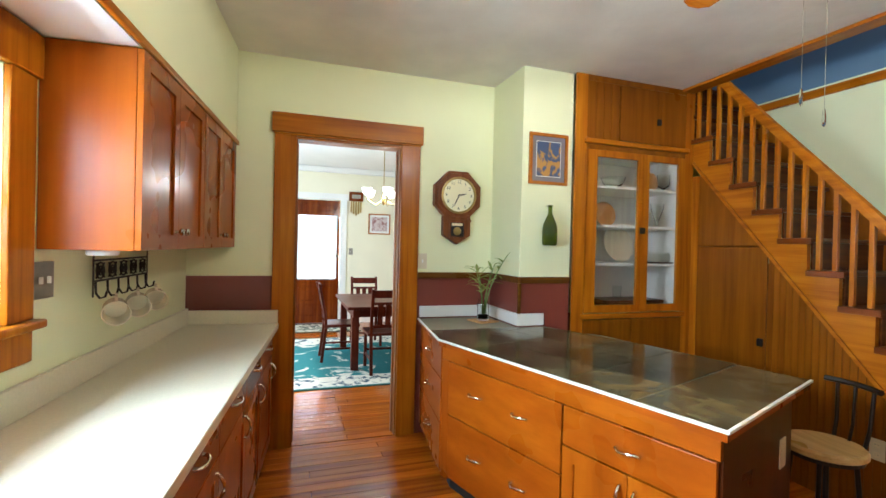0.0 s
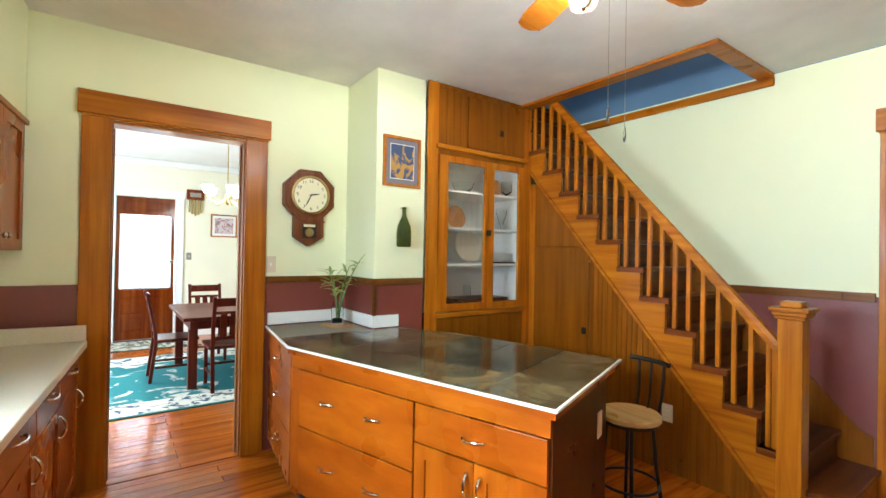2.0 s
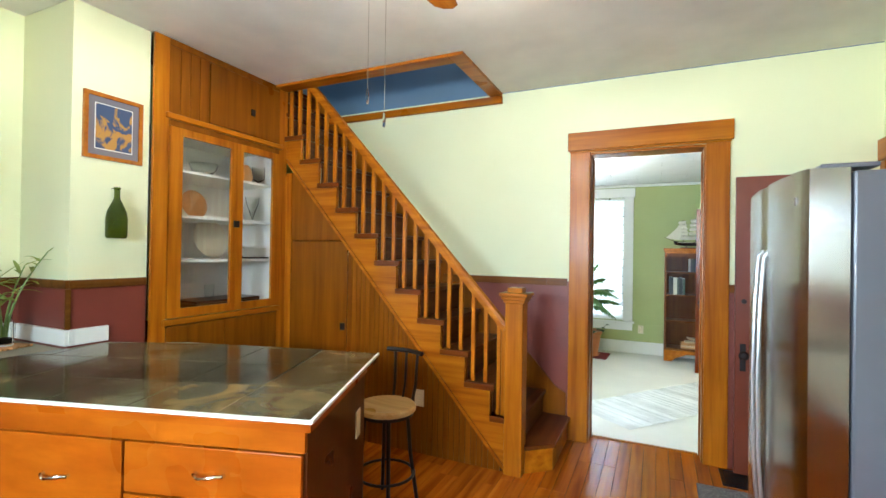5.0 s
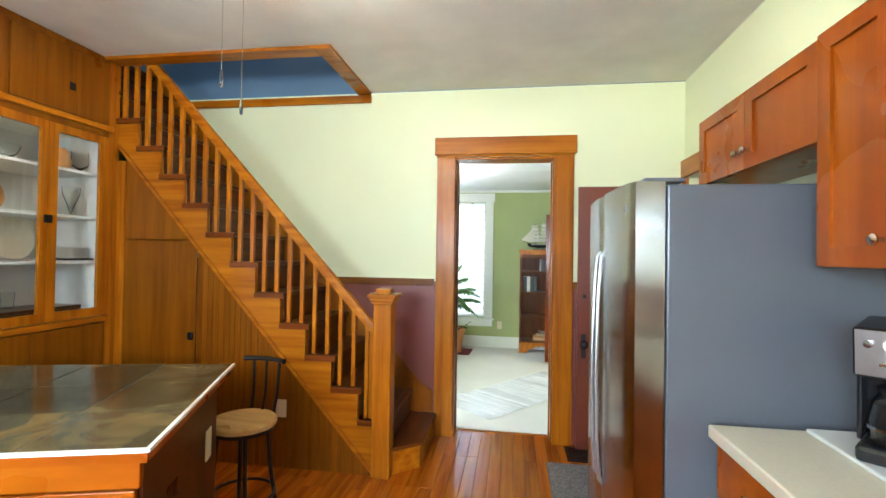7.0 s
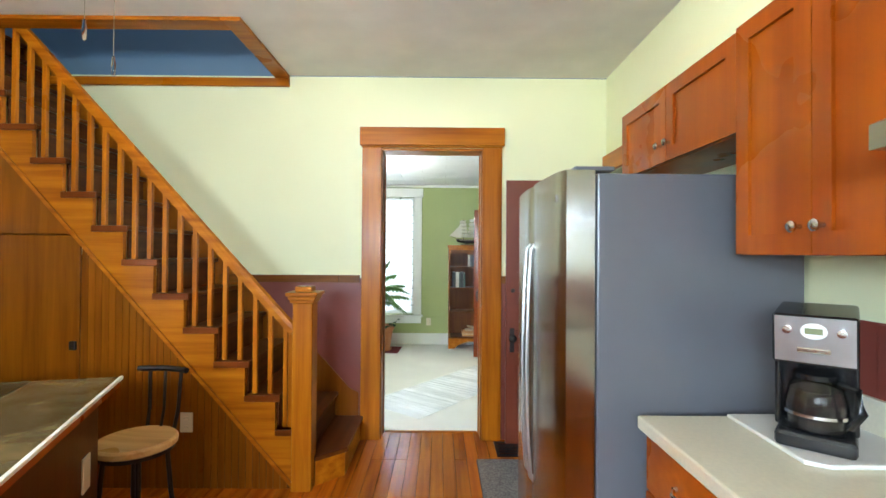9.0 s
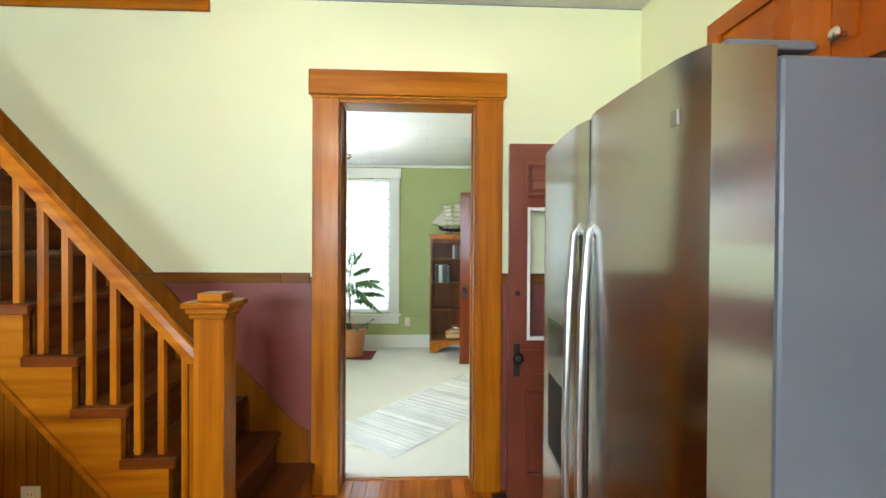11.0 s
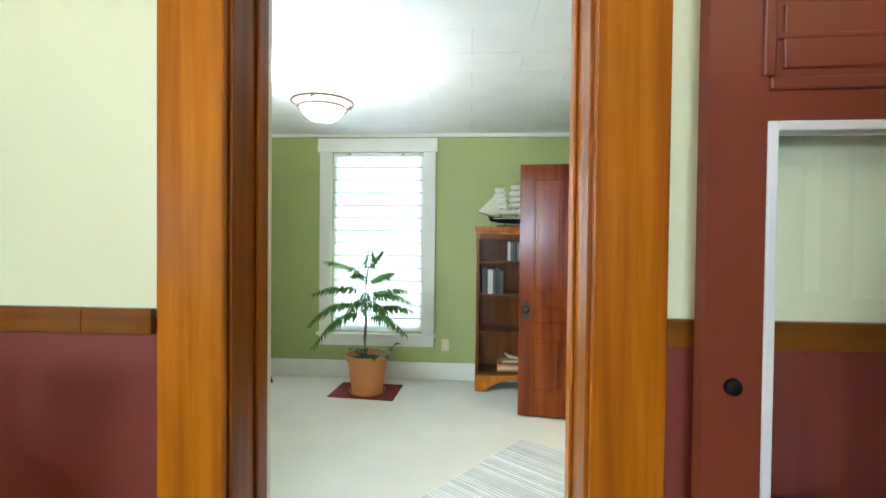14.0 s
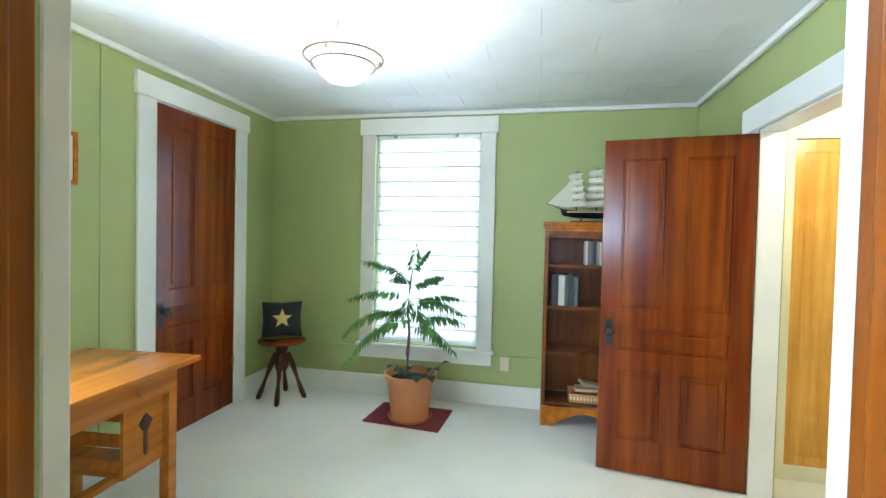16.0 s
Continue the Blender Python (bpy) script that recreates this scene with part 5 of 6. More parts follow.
for y0, y1, yh in ((1.862, 2.268, 2.222), (2.276, 2.758, 2.318)):
    d = part("door", bowed_door(y0, y1), STEEL, fr, "bowed brushed steel door", smooth=True, w=True)
    face = [(0.478, 0.47), (0.452, 0.50), (0.439, 0.68), (0.434, 0.97), (0.439, 1.28), (0.452, 1.46), (0.478, 1.49)]
    bm = prism(face + [(a + 0.014, b + (0.012 if b < 0.9 else -0.012)) for a, b in face[::-1]], yh - 0.0105, yh + 0.0105, 0.003, axis="y")
    part("handle", bm, HANDLE_STEEL, d, "long bowed steel handle", smooth=True, w=True)


def on_door(y0, y1, z0, z1, out, back):
    """A plate that follows the bow of the doors."""
    ys = [y0 + (y1 - y0) * k / 6 for k in range(7)]
    bow = [(0.468 + 0.028 * ((y - 2.31) / 0.445) ** 2, y) for y in ys]
    return prism([(x - out, y) for x, y in bow] + [(x + back, y) for x, y in bow[::-1]], z0, z1)


dp = part("dispenser", on_door(2.40, 2.61, 0.80, 1.205, 0.0015, 0.02), BLACK, fr, "black ice and water dispenser", w=True)
# no hollow here: a near-black plate paints the shade of the recess
part("dispenser_recess", on_door(2.415, 2.595, 0.82, 1.04, 0.0025, -0.0018), DARK, dp, w=True)
part("dispenser_panel", on_door(2.415, 2.595, 1.06, 1.19, 0.0025, -0.0018), BLACK, dp, w=True)
part("badge", boxes((0.4868, 0.4915, 1.915, 1.933, 1.62, 1.645), bev=0.0008), PEWTER, fr, "small square maker's badge", w=True)
part("hinge_cover", boxes((0.54, 0.68, 1.875, 1.96, 1.7255, 1.74), bev=0.004), FRIDGE_SIDE, fr, w=True)

# cabinets, counter and coffee maker beside it
RM = pose(1.36, 1.76, 0, 0, 0, 90)
wall_cabinet("wall_cabinet", pose(1.36, 1.765, 1.83, 0, 0, 90), 0.94, 0.33, 2, 0.33, "short cherry cabinet above the refrigerator")
wall_cabinet("wall_cabinet", pose(1.36, 1.145, 1.435, 0, 0, 90), 0.60, 0.725, 2, 0.345, "tall cherry wall cabinet with two shaker doors")
hd = thing("range_hood", pose(1.1, 0.75, 1.62), "brushed steel range hood beside the cabinet", "hood")
part("shell", prism([(0.83, 1.62), (0.83, 1.665), (1.06, 1.765), (1.355, 1.765), (1.355, 1.62)], 0.38, 1.09, axis="y"), STEEL, hd, w=True)
part("filter", box(0.87, 1.34, 0.42, 1.06, 1.612, 1.6195), PEWTER, hd, w=True)
rc = thing("base_cabinet", pose(1.05, 1.0, 0), "cherry base cabinet under the corner counter", "cabinet")
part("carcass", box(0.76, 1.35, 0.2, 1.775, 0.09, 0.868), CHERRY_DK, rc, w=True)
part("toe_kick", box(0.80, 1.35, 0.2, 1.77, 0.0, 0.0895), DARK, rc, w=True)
CMX = ROOTS[rc] @ pose(0.759, 1.77, 0, 0, 0, -90)
for i in range(3):
    dr = part("drawer_front", slab(i * 0.5 + 0.01, i * 0.5 + 0.49, 0.69, 0.86, CMX), CHERRY_X, rc)
    bow_pull(dr, i * 0.5 + 0.25, 0.78, 0.1, True, CMX @ pose(0, -0.02, 0))
    dr = part("door", shaker(i * 0.5 + 0.01, i * 0.5 + 0.49, 0.10, 0.68, 0.06, CMX), CHERRY_Z, rc)
    bow_pull(dr, i * 0.5 + 0.06, 0.58, 0.1, False, CMX @ pose(0, -0.02, 0))
rt = thing("countertop", pose(1.03, 1.0, 0.87), "cream laminate countertop beside the refrigerator", "countertop")
part("top", box(0.72, 1.355, 0.2, 1.785, 0.87, 0.912, 0.006), LAMINATE, rt, w=True)
part("backsplash", box(1.335, 1.3545, 0.2, 1.785, 0.9125, 1.02, 0.004), LAMINATE, rt, w=True)
t = thing("cutting_board", pose(1.15, 1.58, 0.9125), "white cutting board under the coffee maker", "board")
part("board", prism([(1.0, 1.765), (0.985, 1.43), (1.03, 1.40), (1.325, 1.40), (1.325, 1.765)], 0.913, 0.925, 0.004), CURB, t, w=True)
cm = thing("coffee_maker", pose(1.115, 1.55, 0.9255, 0, 0, -42), "black and steel drip coffee maker with a glass carafe", "coffee maker")
part("base", box(-0.085, 0.085, -0.11, 0.11, 0, 0.045, 0.012), BLACK, cm)
part("column", boxes((-0.088, 0.088, 0.02, 0.11, 0.0455, 0.2245), (-0.088, -0.076, -0.06, 0.0195, 0.0455, 0.2245), (0.076, 0.088, -0.06, 0.0195, 0.0455, 0.2245), bev=0.005), BLACK, cm)
hdm = part("head", prism([(-0.115, 0.225), (-0.125, 0.355), (0.11, 0.37), (0.11, 0.225)], -0.088, 0.088, 0.008, axis="x"), BLACK, cm)
fp = part("front_panel", prism([(-0.118, 0.232), (-0.129, 0.35), (-0.125, 0.35), (-0.114, 0.232)], -0.082, 0.082, axis="x"), PANEL, cm, "brushed steel front panel")
bm = prism([(0.028 * math.cos(a), 0.02 * math.sin(a)) for a in [k * math.pi / 10 for k in range(20)]], -0.004, 0.004, axis="y")
bm.transform(pose(0, -0.128, 0.315))
part("display_surround", bm, WHITE, fp)
part("display", box(-0.018, 0.018, -0.1335, -0.1325, 0.308, 0.323), GREEN_LCD, fp)
for u in (-0.055, 0.055):
    bm = lathe([(0, 0), (0.011, 0), (0.01, 0.008), (0, 0.009)], 14)
    bm.transform(pose(u, -0.127, 0.315, 90, 0, 0))
    part("button", bm, CHROME, fp, smooth=True)
part("emblem", box(-0.035, 0.035, -0.127, -0.121, 0.258, 0.272, 0.003), CHROME, fp, "plain raised steel bar")
part("carafe", lathe([(0, 0.046), (0.055, 0.046), (0.066, 0.06), (0.07, 0.11), (0.058, 0.16), (0.045, 0.18), (0.042, 0.18), (0.056, 0.155), (0.066, 0.11), (0.06, 0.062), (0, 0.05)], 28, (0, -0.045)), CLEAR, cm, "clear glass carafe", smooth=True)
part("coffee_level", lathe([(0, 0.0505), (0.058, 0.0515), (0.0645, 0.11), (0.055, 0.152), (0, 0.152)], 24, (0, -0.045)), DARK, cm)
part("carafe_lid", lathe([(0, 0.181), (0.048, 0.181), (0.05, 0.195), (0.03, 0.205), (0, 0.206)], 24, (0, -0.045)), BLACK, cm, smooth=True)
part("carafe_handle", tube([(0.05, -0.075, 0.18), (0.085, -0.1, 0.175), (0.095, -0.105, 0.12), (0.07, -0.09, 0.075)], 0.009, 8), BLACK, cm, smooth=True)
part("carafe_band", lathe([(0.0685, 0.088), (0.0715, 0.088), (0.0715, 0.096), (0.0685, 0.096)], 28, (0, -0.045), ring=True), CHROME, cm)
t = thing("wall_mat", pose(1.352, 1.45, 1.03), "dark brown panel on the wall behind the counter", "panel")
part("panel", box(1.35, 1.359, 1.15, 1.62, 1.03, 1.235, 0.002), MAROON, t, w=True)

# maroon half-glass door standing open against the wall
md = thing("entry_door", pose(1.335, 3.74, 0, 0, 0, 178), "open maroon painted door with a large glass pane", "door")
W = 0.765
bm = bmesh.new()
holes = [(0.09, W - 0.10, 0.90, 1.635), (0.09, W - 0.10, 1.70, 1.875), (0.09, W - 0.10, 0.15, 0.62)]
for a, b, c, d in holed(0, W, 0.02, 1.985, holes):
    box(a, b, 0, 0.04, c, d, bm=bm)
leaf = part("leaf", bm, MAROON_DOOR, md)
for a, b, c, d in holes[1:]:
    part("panel", boxes((a, b, 0.014, 0.026, c, d), (a + 0.03, b - 0.03, 0.008, 0.032, c + 0.03, d - 0.03), (a + 0.002, b - 0.002, 0.006, 0.034, (c + d) / 2 - 0.006, (c + d) / 2 + 0.006), bev=0.004), MAROON_DOOR, md)
    part("panel_moulding", boxes((a, b, -0.006, 0.046, c - 0.012, c + 0.012), (a, b, -0.006, 0.046, d - 0.012, d + 0.012), (a - 0.012, a + 0.012, -0.006, 0.046, c + 0.0125, d - 0.0125), (b - 0.012, b + 0.012, -0.006, 0.046, c + 0.0125, d - 0.0125), bev=0.005), MAROON_DOOR, md)
part("lock_rail_moulding", boxes((0.07, W - 0.07, 0.04, 0.05, 0.845, 0.865), (0.07, W - 0.07, 0.04, 0.05, 0.70, 0.72), bev=0.004), MAROON_DOOR, md)
gz = holes[0]
part("glazing_bead", boxes((gz[0], gz[0] + 0.018, -0.004, 0.044, gz[2], gz[3]), (gz[1] - 0.018, gz[1], -0.004, 0.044, gz[2], gz[3]), (gz[0] + 0.0185, gz[1] - 0.0185, -0.004, 0.044, gz[2], gz[2] + 0.018), (gz[0] + 0.0185, gz[1] - 0.0185, -0.004, 0.044, gz[3] - 0.018, gz[3]), bev=0.003), WHITE, md, "white painted glazing bead")
p = part("pane", box(gz[0] + 0.016, gz[1] - 0.016, 0.018, 0.022, gz[2] + 0.016, gz[3] - 0.016), CLEAR, md)
p.visible_shadow = False
lk = part("lock_plate", box(W - 0.062, W - 0.028, 0.0405, 0.044, 0.70, 0.88, 0.002), BLACK_IRON, md, "black iron lock plate")
bm = lathe([(0, 0), (0.01, 0), (0.009, 0.025), (0.026, 0.035), (0.03, 0.05), (0.02, 0.062), (0, 0.065)], 18)
bm.transform(pose(W - 0.045, 0.044, 0.81, -90, 0, 0))
part("knob", bm, BLACK_IRON, lk, "black door knob", smooth=True)
bm = lathe([(0, 0), (0.016, 0), (0.014, 0.008), (0, 0.01)], 16)
bm.transform(pose(W - 0.05, 0.0405, 1.16, -90, 0, 0))
part("bolt_rosette", bm, BLACK_IRON, md, smooth=True)

# floor mat and register by the doorway
t = thing("floor_mat", pose(0.60, 3.2, 0.0), "grey-brown shaggy mat in front of the refrigerator", "mat")
bm = box(0.335, 0.90, 2.78, 3.48, 0.0, 0.016, 0.005)
part("pad", bm, GREY_MAT, t, w=True)
t = thing("floor_register", pose(0.60, 3.68, 0), "dark iron floor register beside the doorway", "vent")
part("frame", boxes((0.49, 0.51, 3.55, 3.80, 0.0, 0.006), (0.73, 0.75, 3.55, 3.80, 0, 0.006), (0.51, 0.73, 3.55, 3.57, 0, 0.006), (0.51, 0.73, 3.78, 3.80, 0, 0.006)), BLACK_IRON, t, w=True)
for i in range(8):
    part("louvre", box(0.511, 0.729, 3.578 + i * 0.025, 3.59 + i * 0.025, 0.0005, 0.005), BLACK_IRON, t, w=True)

# dining room
dt = thing("dining_table", pose(-5.8, 1.3, 0), "dark red wooden dining table", "table")
part("tabletop", box(-6.5, -5.08, 0.60, 1.95, 0.725, 0.76, 0.006), DINING_WOOD, dt, w=True)
part("apron", boxes((-6.42, -5.16, 0.67, 0.69, 0.63, 0.7245), (-6.42, -5.16, 1.86, 1.88, 0.63, 0.7245), (-6.42, -6.40, 0.69, 1.86, 0.63, 0.7245), (-5.18, -5.16, 0.69, 1.86, 0.63, 0.7245)), DINING_WOOD, dt, w=True)
for x in (-6.40, -5.26):
    for y in (0.66, 1.81):
        part("leg", box(x, x + 0.085, y, y + 0.085, 0.004, 0.6295, 0.005), DINING_WOOD, dt, w=True)


def dining_chair(m):
    """Faces +y; the back stands at -y."""
    t = thing("dining_chair", m, "dark red wooden dining chair with a slatted back", "chair", "chairs round the dining table")
    part("seat", box(-0.22, 0.22, -0.2, 0.22, 0.44, 0.475, 0.012), DINING_WOOD, t)
    for x in (-0.2, 0.165):
        part("front_leg", box(x, x + 0.035, 0.17, 0.205, 0.012, 0.4395, 0.004), DINING_WOOD, t)
        bm = prism([(-0.26, 0.012), (-0.225, 0.012), (-0.175, 0.44), (-0.19, 0.62), (-0.27, 0.98), (-0.30, 0.98), (-0.225, 0.62), (-0.21, 0.44)], x, x + 0.035, 0.003, axis="x")
        part("back_leg", bm, DINING_WOOD, t)
    for z0, z1, o in ((0.88, 0.965, -0.265), (0.80, 0.83, -0.245), (0.53, 0.57, -0.2)):
        part("back_rail", box(-0.1645, 0.1645, o - 0.012, o + 0.012, z0, z1, 0.005), DINING_WOOD, t)
    for x in (-0.12, -0.03, 0.06):
        bm = prism([(-0.195, 0.57), (-0.207, 0.57), (-0.257, 0.80), (-0.245, 0.80)], x, x + 0.06, axis="x")
        part("back_slat", bm, DINING_WOOD, t)
    part("stretcher", boxes((-0.1645, 0.1645, 0.18, 0.195, 0.2, 0.225), (-0.19, -0.175, -0.2, 0.169, 0.16, 0.185), (0.175, 0.19, -0.2, 0.169, 0.16, 0.185)), DINING_WOOD, t)
    return t


c0 = dining_chair(pose(-5.15, 1.03, 0.004, 0, 0, 90))
copy_thing(c0, pose(-5.80, 0.60, 0.004, 0, 0, 0))
copy_thing(c0, pose(-6.55, 1.05, 0.004, 0, 0, -90))
copy_thing(c0, pose(-5.15, 1.62, 0.004, 0, 0, 90))
t = thing("area_rug", pose(-5.85, 0.9, 0), "teal area rug with a cream floral border", "rug")
part("field", box(-6.66, -4.98, -0.75, 2.75, 0.0, 0.0105), RUG_TEAL, t, "teal floral field", w=True)
bm = bmesh.new()
for a, b, c, d in holed(-7.11, -4.62, -1.2, 3.2, [(-6.66, -4.98, -0.75, 2.75)]):
    box(a, b, c, d, 0.0, 0.0105, bm=bm)
part("border", bm, RUG_EDGE, t, "cream floral border", w=True)
bm = bmesh.new()
for a, b, c, d in holed(-7.15, -4.58, -1.24, 3.24, [(-7.11, -4.62, -1.2, 3.2)]):
    box(a, b, c, d, 0.0, 0.010, bm=bm)
part("binding", bm, paint("teal_binding", (0.02, 0.14, 0.14), 0.9), t, w=True)
t = thing("door_mat", pose(-8.05, 0.45, 0), "patterned runner mat before the front door", "mat")
part("pad", box(-8.4, -7.7, -0.2, 1.1, 0.0, 0.008, 0.002), MAT_PRINT, t, w=True)
part("band", boxes((-8.45, -8.4, -0.25, 1.15, 0.0, 0.007), (-7.7, -7.65, -0.25, 1.15, 0.0, 0.007)), BLACK_CLOTH, t, w=True)

rdm = MAHOG
fd = thing("front_door", pose(-8.575, 0.06, 0, 0, 0, 90), "mahogany front door with a curtained glass pane", "door")
fd["kind"] = "structure"
bm = bmesh.new()
W = 0.79
fh = [(0.06, W - 0.07, 0.80, 1.98), (0.08, W - 0.08, 2.06, 2.19), (0.08, W - 0.08, 0.66, 0.74), (0.08, 0.36, 0.14, 0.36), (0.43, W - 0.08, 0.14, 0.36), (0.08, 0.36, 0.42, 0.6), (0.43, W - 0.08, 0.42, 0.6)]
for a, b, c, d in holed(0, W, 0.01, 2.27, fh):
    box(a, b, 0, 0.045, c, d, bm=bm)
part("leaf", bm, rdm, fd)
for a, b, c, d in fh[1:]:
    part("panel", boxes((a, b, 0.014, 0.03, c, d), (a + 0.025, b - 0.025, 0.007, 0.038, c + 0.025, d - 0.025), bev=0.004), rdm, fd)
p = part("pane", box(0.061, W - 0.071, 0.03, 0.034, 0.801, 1.979), CLEAR, fd)
p.visible_shadow = False
bm = bmesh.new()
k = 40
fr_ = [(0.045 + 0.70 * i / k, -0.012 + 0.006 * math.sin(i * 1.7)) for i in range(k + 1)]
prism(fr_ + [(a, b + 0.002) for a, b in fr_[::-1]], 0.82, 1.99, bm=bm)
part("curtain", bm, CURTAIN, fd, "sheer white door curtain")
bm = lathe([(0, 0), (0.012, 0), (0.01, 0.03), (0.028, 0.045), (0.02, 0.06), (0, 0.062)], 16)
bm.transform(pose(W - 0.045, 0, 1.25, 90, 0, 0))
part("deadbolt", bm, NICKEL, fd, smooth=True)
structure("trim_front_door", boxes((-8.549, -8.525, 0.862, 0.975, 0, 2.285), (-8.549, -8.525, -0.06, 0.048, 0, 2.285), (-8.549, -8.52, -0.08, 0.995, 2.286, 2.40), bev=0.003), WHITE, "white casing round the front door")
t = thing("wind_chime_plaque", pose(-8.55, 1.14, 2.37), "red plaque with hanging gold chimes", "ornament")
part("plaque", boxes((-8.549, -8.53, 1.01, 1.275, 2.28, 2.455), bev=0.006), MAHOG, t, w=True)
part("plaque_sign", boxes((-8.5295, -8.526, 1.06, 1.225, 2.33, 2.40)), PEWTER, t, w=True)
for i in range(5):
    part("chime", rod((-8.535, 1.05 + i * 0.045, 2.279), (-8.535, 1.05 + i * 0.045, 2.07 - 0.03 * (2 - abs(i - 2))), 0.013), BRASS, t, w=True)
framed("framed_print", pose(-8.55, 1.59, 1.865, 0, 0, 90), 0.42, 0.39, OAK, WHITE, ART_PINK, "wood-framed pink floral print")
plate("light_switch", pose(-8.55, 1.06, 1.335, 0, 0, 90), "pewter switch plate by the front door", PEWTER)
cz = thing("chandelier", pose(-5.7, 1.1, 2.1), "lit glass chandelier over the dining table", "lamp")
part("stem", rod((0, 0, 0.0), (0, 0, 0.779), 0.006), BRASS, cz)
part("hub", lathe([(0, -0.12), (0.02, -0.1), (0.035, -0.03), (0.02, 0.03), (0, 0.04)], 16), BRASS, cz, smooth=True)
for i in range(5):
    a = i * 2 * math.pi / 5
    c, s = math.cos(a), math.sin(a)
    ar = part("arm", tube([(0.02 * c, 0.02 * s, -0.05), (0.12 * c, 0.12 * s, -0.11), (0.22 * c, 0.22 * s, -0.06), (0.24 * c, 0.24 * s, 0.0)], 0.006, 8), BRASS, cz, smooth=True)
    part("glass_shade", lathe([(0.025, 0.0), (0.05, 0.03), (0.065, 0.09), (0.062, 0.09), (0.047, 0.032), (0.02, 0.003)], 18, (0.24 * c, 0.24 * s), ring=True), CHAND_GLASS, ar, "lit glass shade", smooth=True)

# green room doors
def room_door(name, m, w, h, label, knob_u, ht=0.038, mat=None, knob_mat=None):
    """x across from the hinge or edge, y through the leaf, five panels."""
    t = thing(name, m, label, "door")
    s, mid = 0.11, w / 2
    ps = [(s, mid - 0.055, 1.02, h - 0.12), (mid + 0.055, w - s, 1.02, h - 0.12), (s, w - s, 0.76, 0.90), (s, mid - 0.055, 0.22, 0.64), (mid + 0.055, w - s, 0.22, 0.64)]
    bm = bmesh.new()
    for a, b, c, d in holed(0, w, 0.012, h, ps):
        box(a, b, 0, ht, c, d, bm=bm)
    bmesh.ops.remove_doubles(bm, verts=bm.verts, dist=0.0002)
    part("leaf", bm, mat or MAHOG, t)
    for a, b, c, d in ps:
        part("panel", boxes((a, b, 0.013, ht - 0.013, c, d), (a + 0.035, b - 0.035, 0.008, ht - 0.008, c + 0.035, d - 0.035), bev=0.004), mat or MAHOG, t)
        part("panel_moulding", boxes((a, a + 0.014, 0.004, ht - 0.004, c, d), (b - 0.014, b, 0.004, ht - 0.004, c, d), (a + 0.0145, b - 0.0145, 0.004, ht - 0.004, c, c + 0.014), (a + 0.0145, b - 0.0145, 0.004, ht - 0.004, d - 0.014, d), bev=0.004), mat or MAHOG, t)
    lp = part("lock_plate", box(knob_u - 0.022, knob_u + 0.022, ht + 0.0005, ht + 0.004, 0.78, 0.94, 0.002), BLACK_IRON, t, "black iron lock plate")
    bm = lathe([(0, 0), (0.011, 0), (0.01, 0.025), (0.026, 0.034), (0.03, 0.048), (0.02, 0.06), (0, 0.062)], 18)
    bm.transform(pose(knob_u, ht + 0.004, 0.875, -90, 0, 0))
    part("knob", bm, BLACK_IRON, lp, "black porcelain knob", smooth=True)
    return t


room_door("panel_door", pose(1.335, 6.525, 0.006, 0, 0, 171.5) @ Matrix.Translation((0, 0, 0)), 0.80, 2.03, "open glossy mahogany five-panel door", 0.745)
t = room_door("panel_door", pose(-2.33, 6.98, 0.006, 0, 0, -90), 0.79, 2.255, "closed glossy mahogany five-panel door", 0.745)
for z in (0.32, 1.85):
    part("hinge", boxes((0.0, 0.02, 0.0385, 0.046, z, z + 0.09), bev=0.002), BRONZE, t)


def white_casing(name, m, w, h, label, deep):
    t = thing(name, m, label, "doorway")
    t["kind"] = "structure"
    c = 0.14
    part("casing", box(-c, 0.0, 0.001, 0.022, 0.004, h, 0.004), WHITE, t)
    part("casing", box(w, w + c, 0.001, 0.022, 0.004, h, 0.004), WHITE, t)
    part("head", box(-c - 0.02, w + c + 0.02, 0.001, 0.03, h + 0.001, h + 0.14, 0.004), WHITE, t)
    part("jamb", box(0.0005, 0.012, -deep, 0.0, 0.004, h - 0.013, 0.002), WHITE, t)
    part("jamb", box(w - 0.012, w - 0.0005, -deep, 0.0, 0.004, h - 0.013, 0.002), WHITE, t)
    part("jamb_head", box(0.0005, w - 0.0005, -deep, 0.0, h - 0.0125, h - 0.0005, 0.002), WHITE, t)


white_casing("doorway_closet", pose(-2.3, 6.98, 0, 0, 0, -90), 0.80, 2.27, "white painted casing round the closed door", 0.14)
white_casing("doorway_hall", pose(1.34, 5.69, 0, 0, 0, 90), 0.82, 2.06, "white painted casing of the hall doorway", 0.13)
t = thing("closet_door", pose(1.645, 6.775, 0.09), "narrow varnished yellow wood closet door", "door")
bm = bmesh.new()
for a, b, c, d in holed(0, 0.42, 0.0, 1.965, [(0.055, 0.365, 0.06, 1.89)]):
    box(a, b, 0, 0.03, c, d, bm=bm)
part("frame", bm, YELLOW_WOOD, t)
part("panel", box(0.055, 0.365, 0.008, 0.02, 0.06, 1.89), YELLOW_WOOD, t)
bm = lathe([(0, 0), (0.01, 0), (0.009, 0.02), (0.026, 0.03), (0.026, 0.045), (0, 0.055)], 18)
bm.transform(pose(0.375, 0, 0.83, 90, 0, 0))
part("knob", bm, BRASS, t, "polished brass knob", smooth=True)

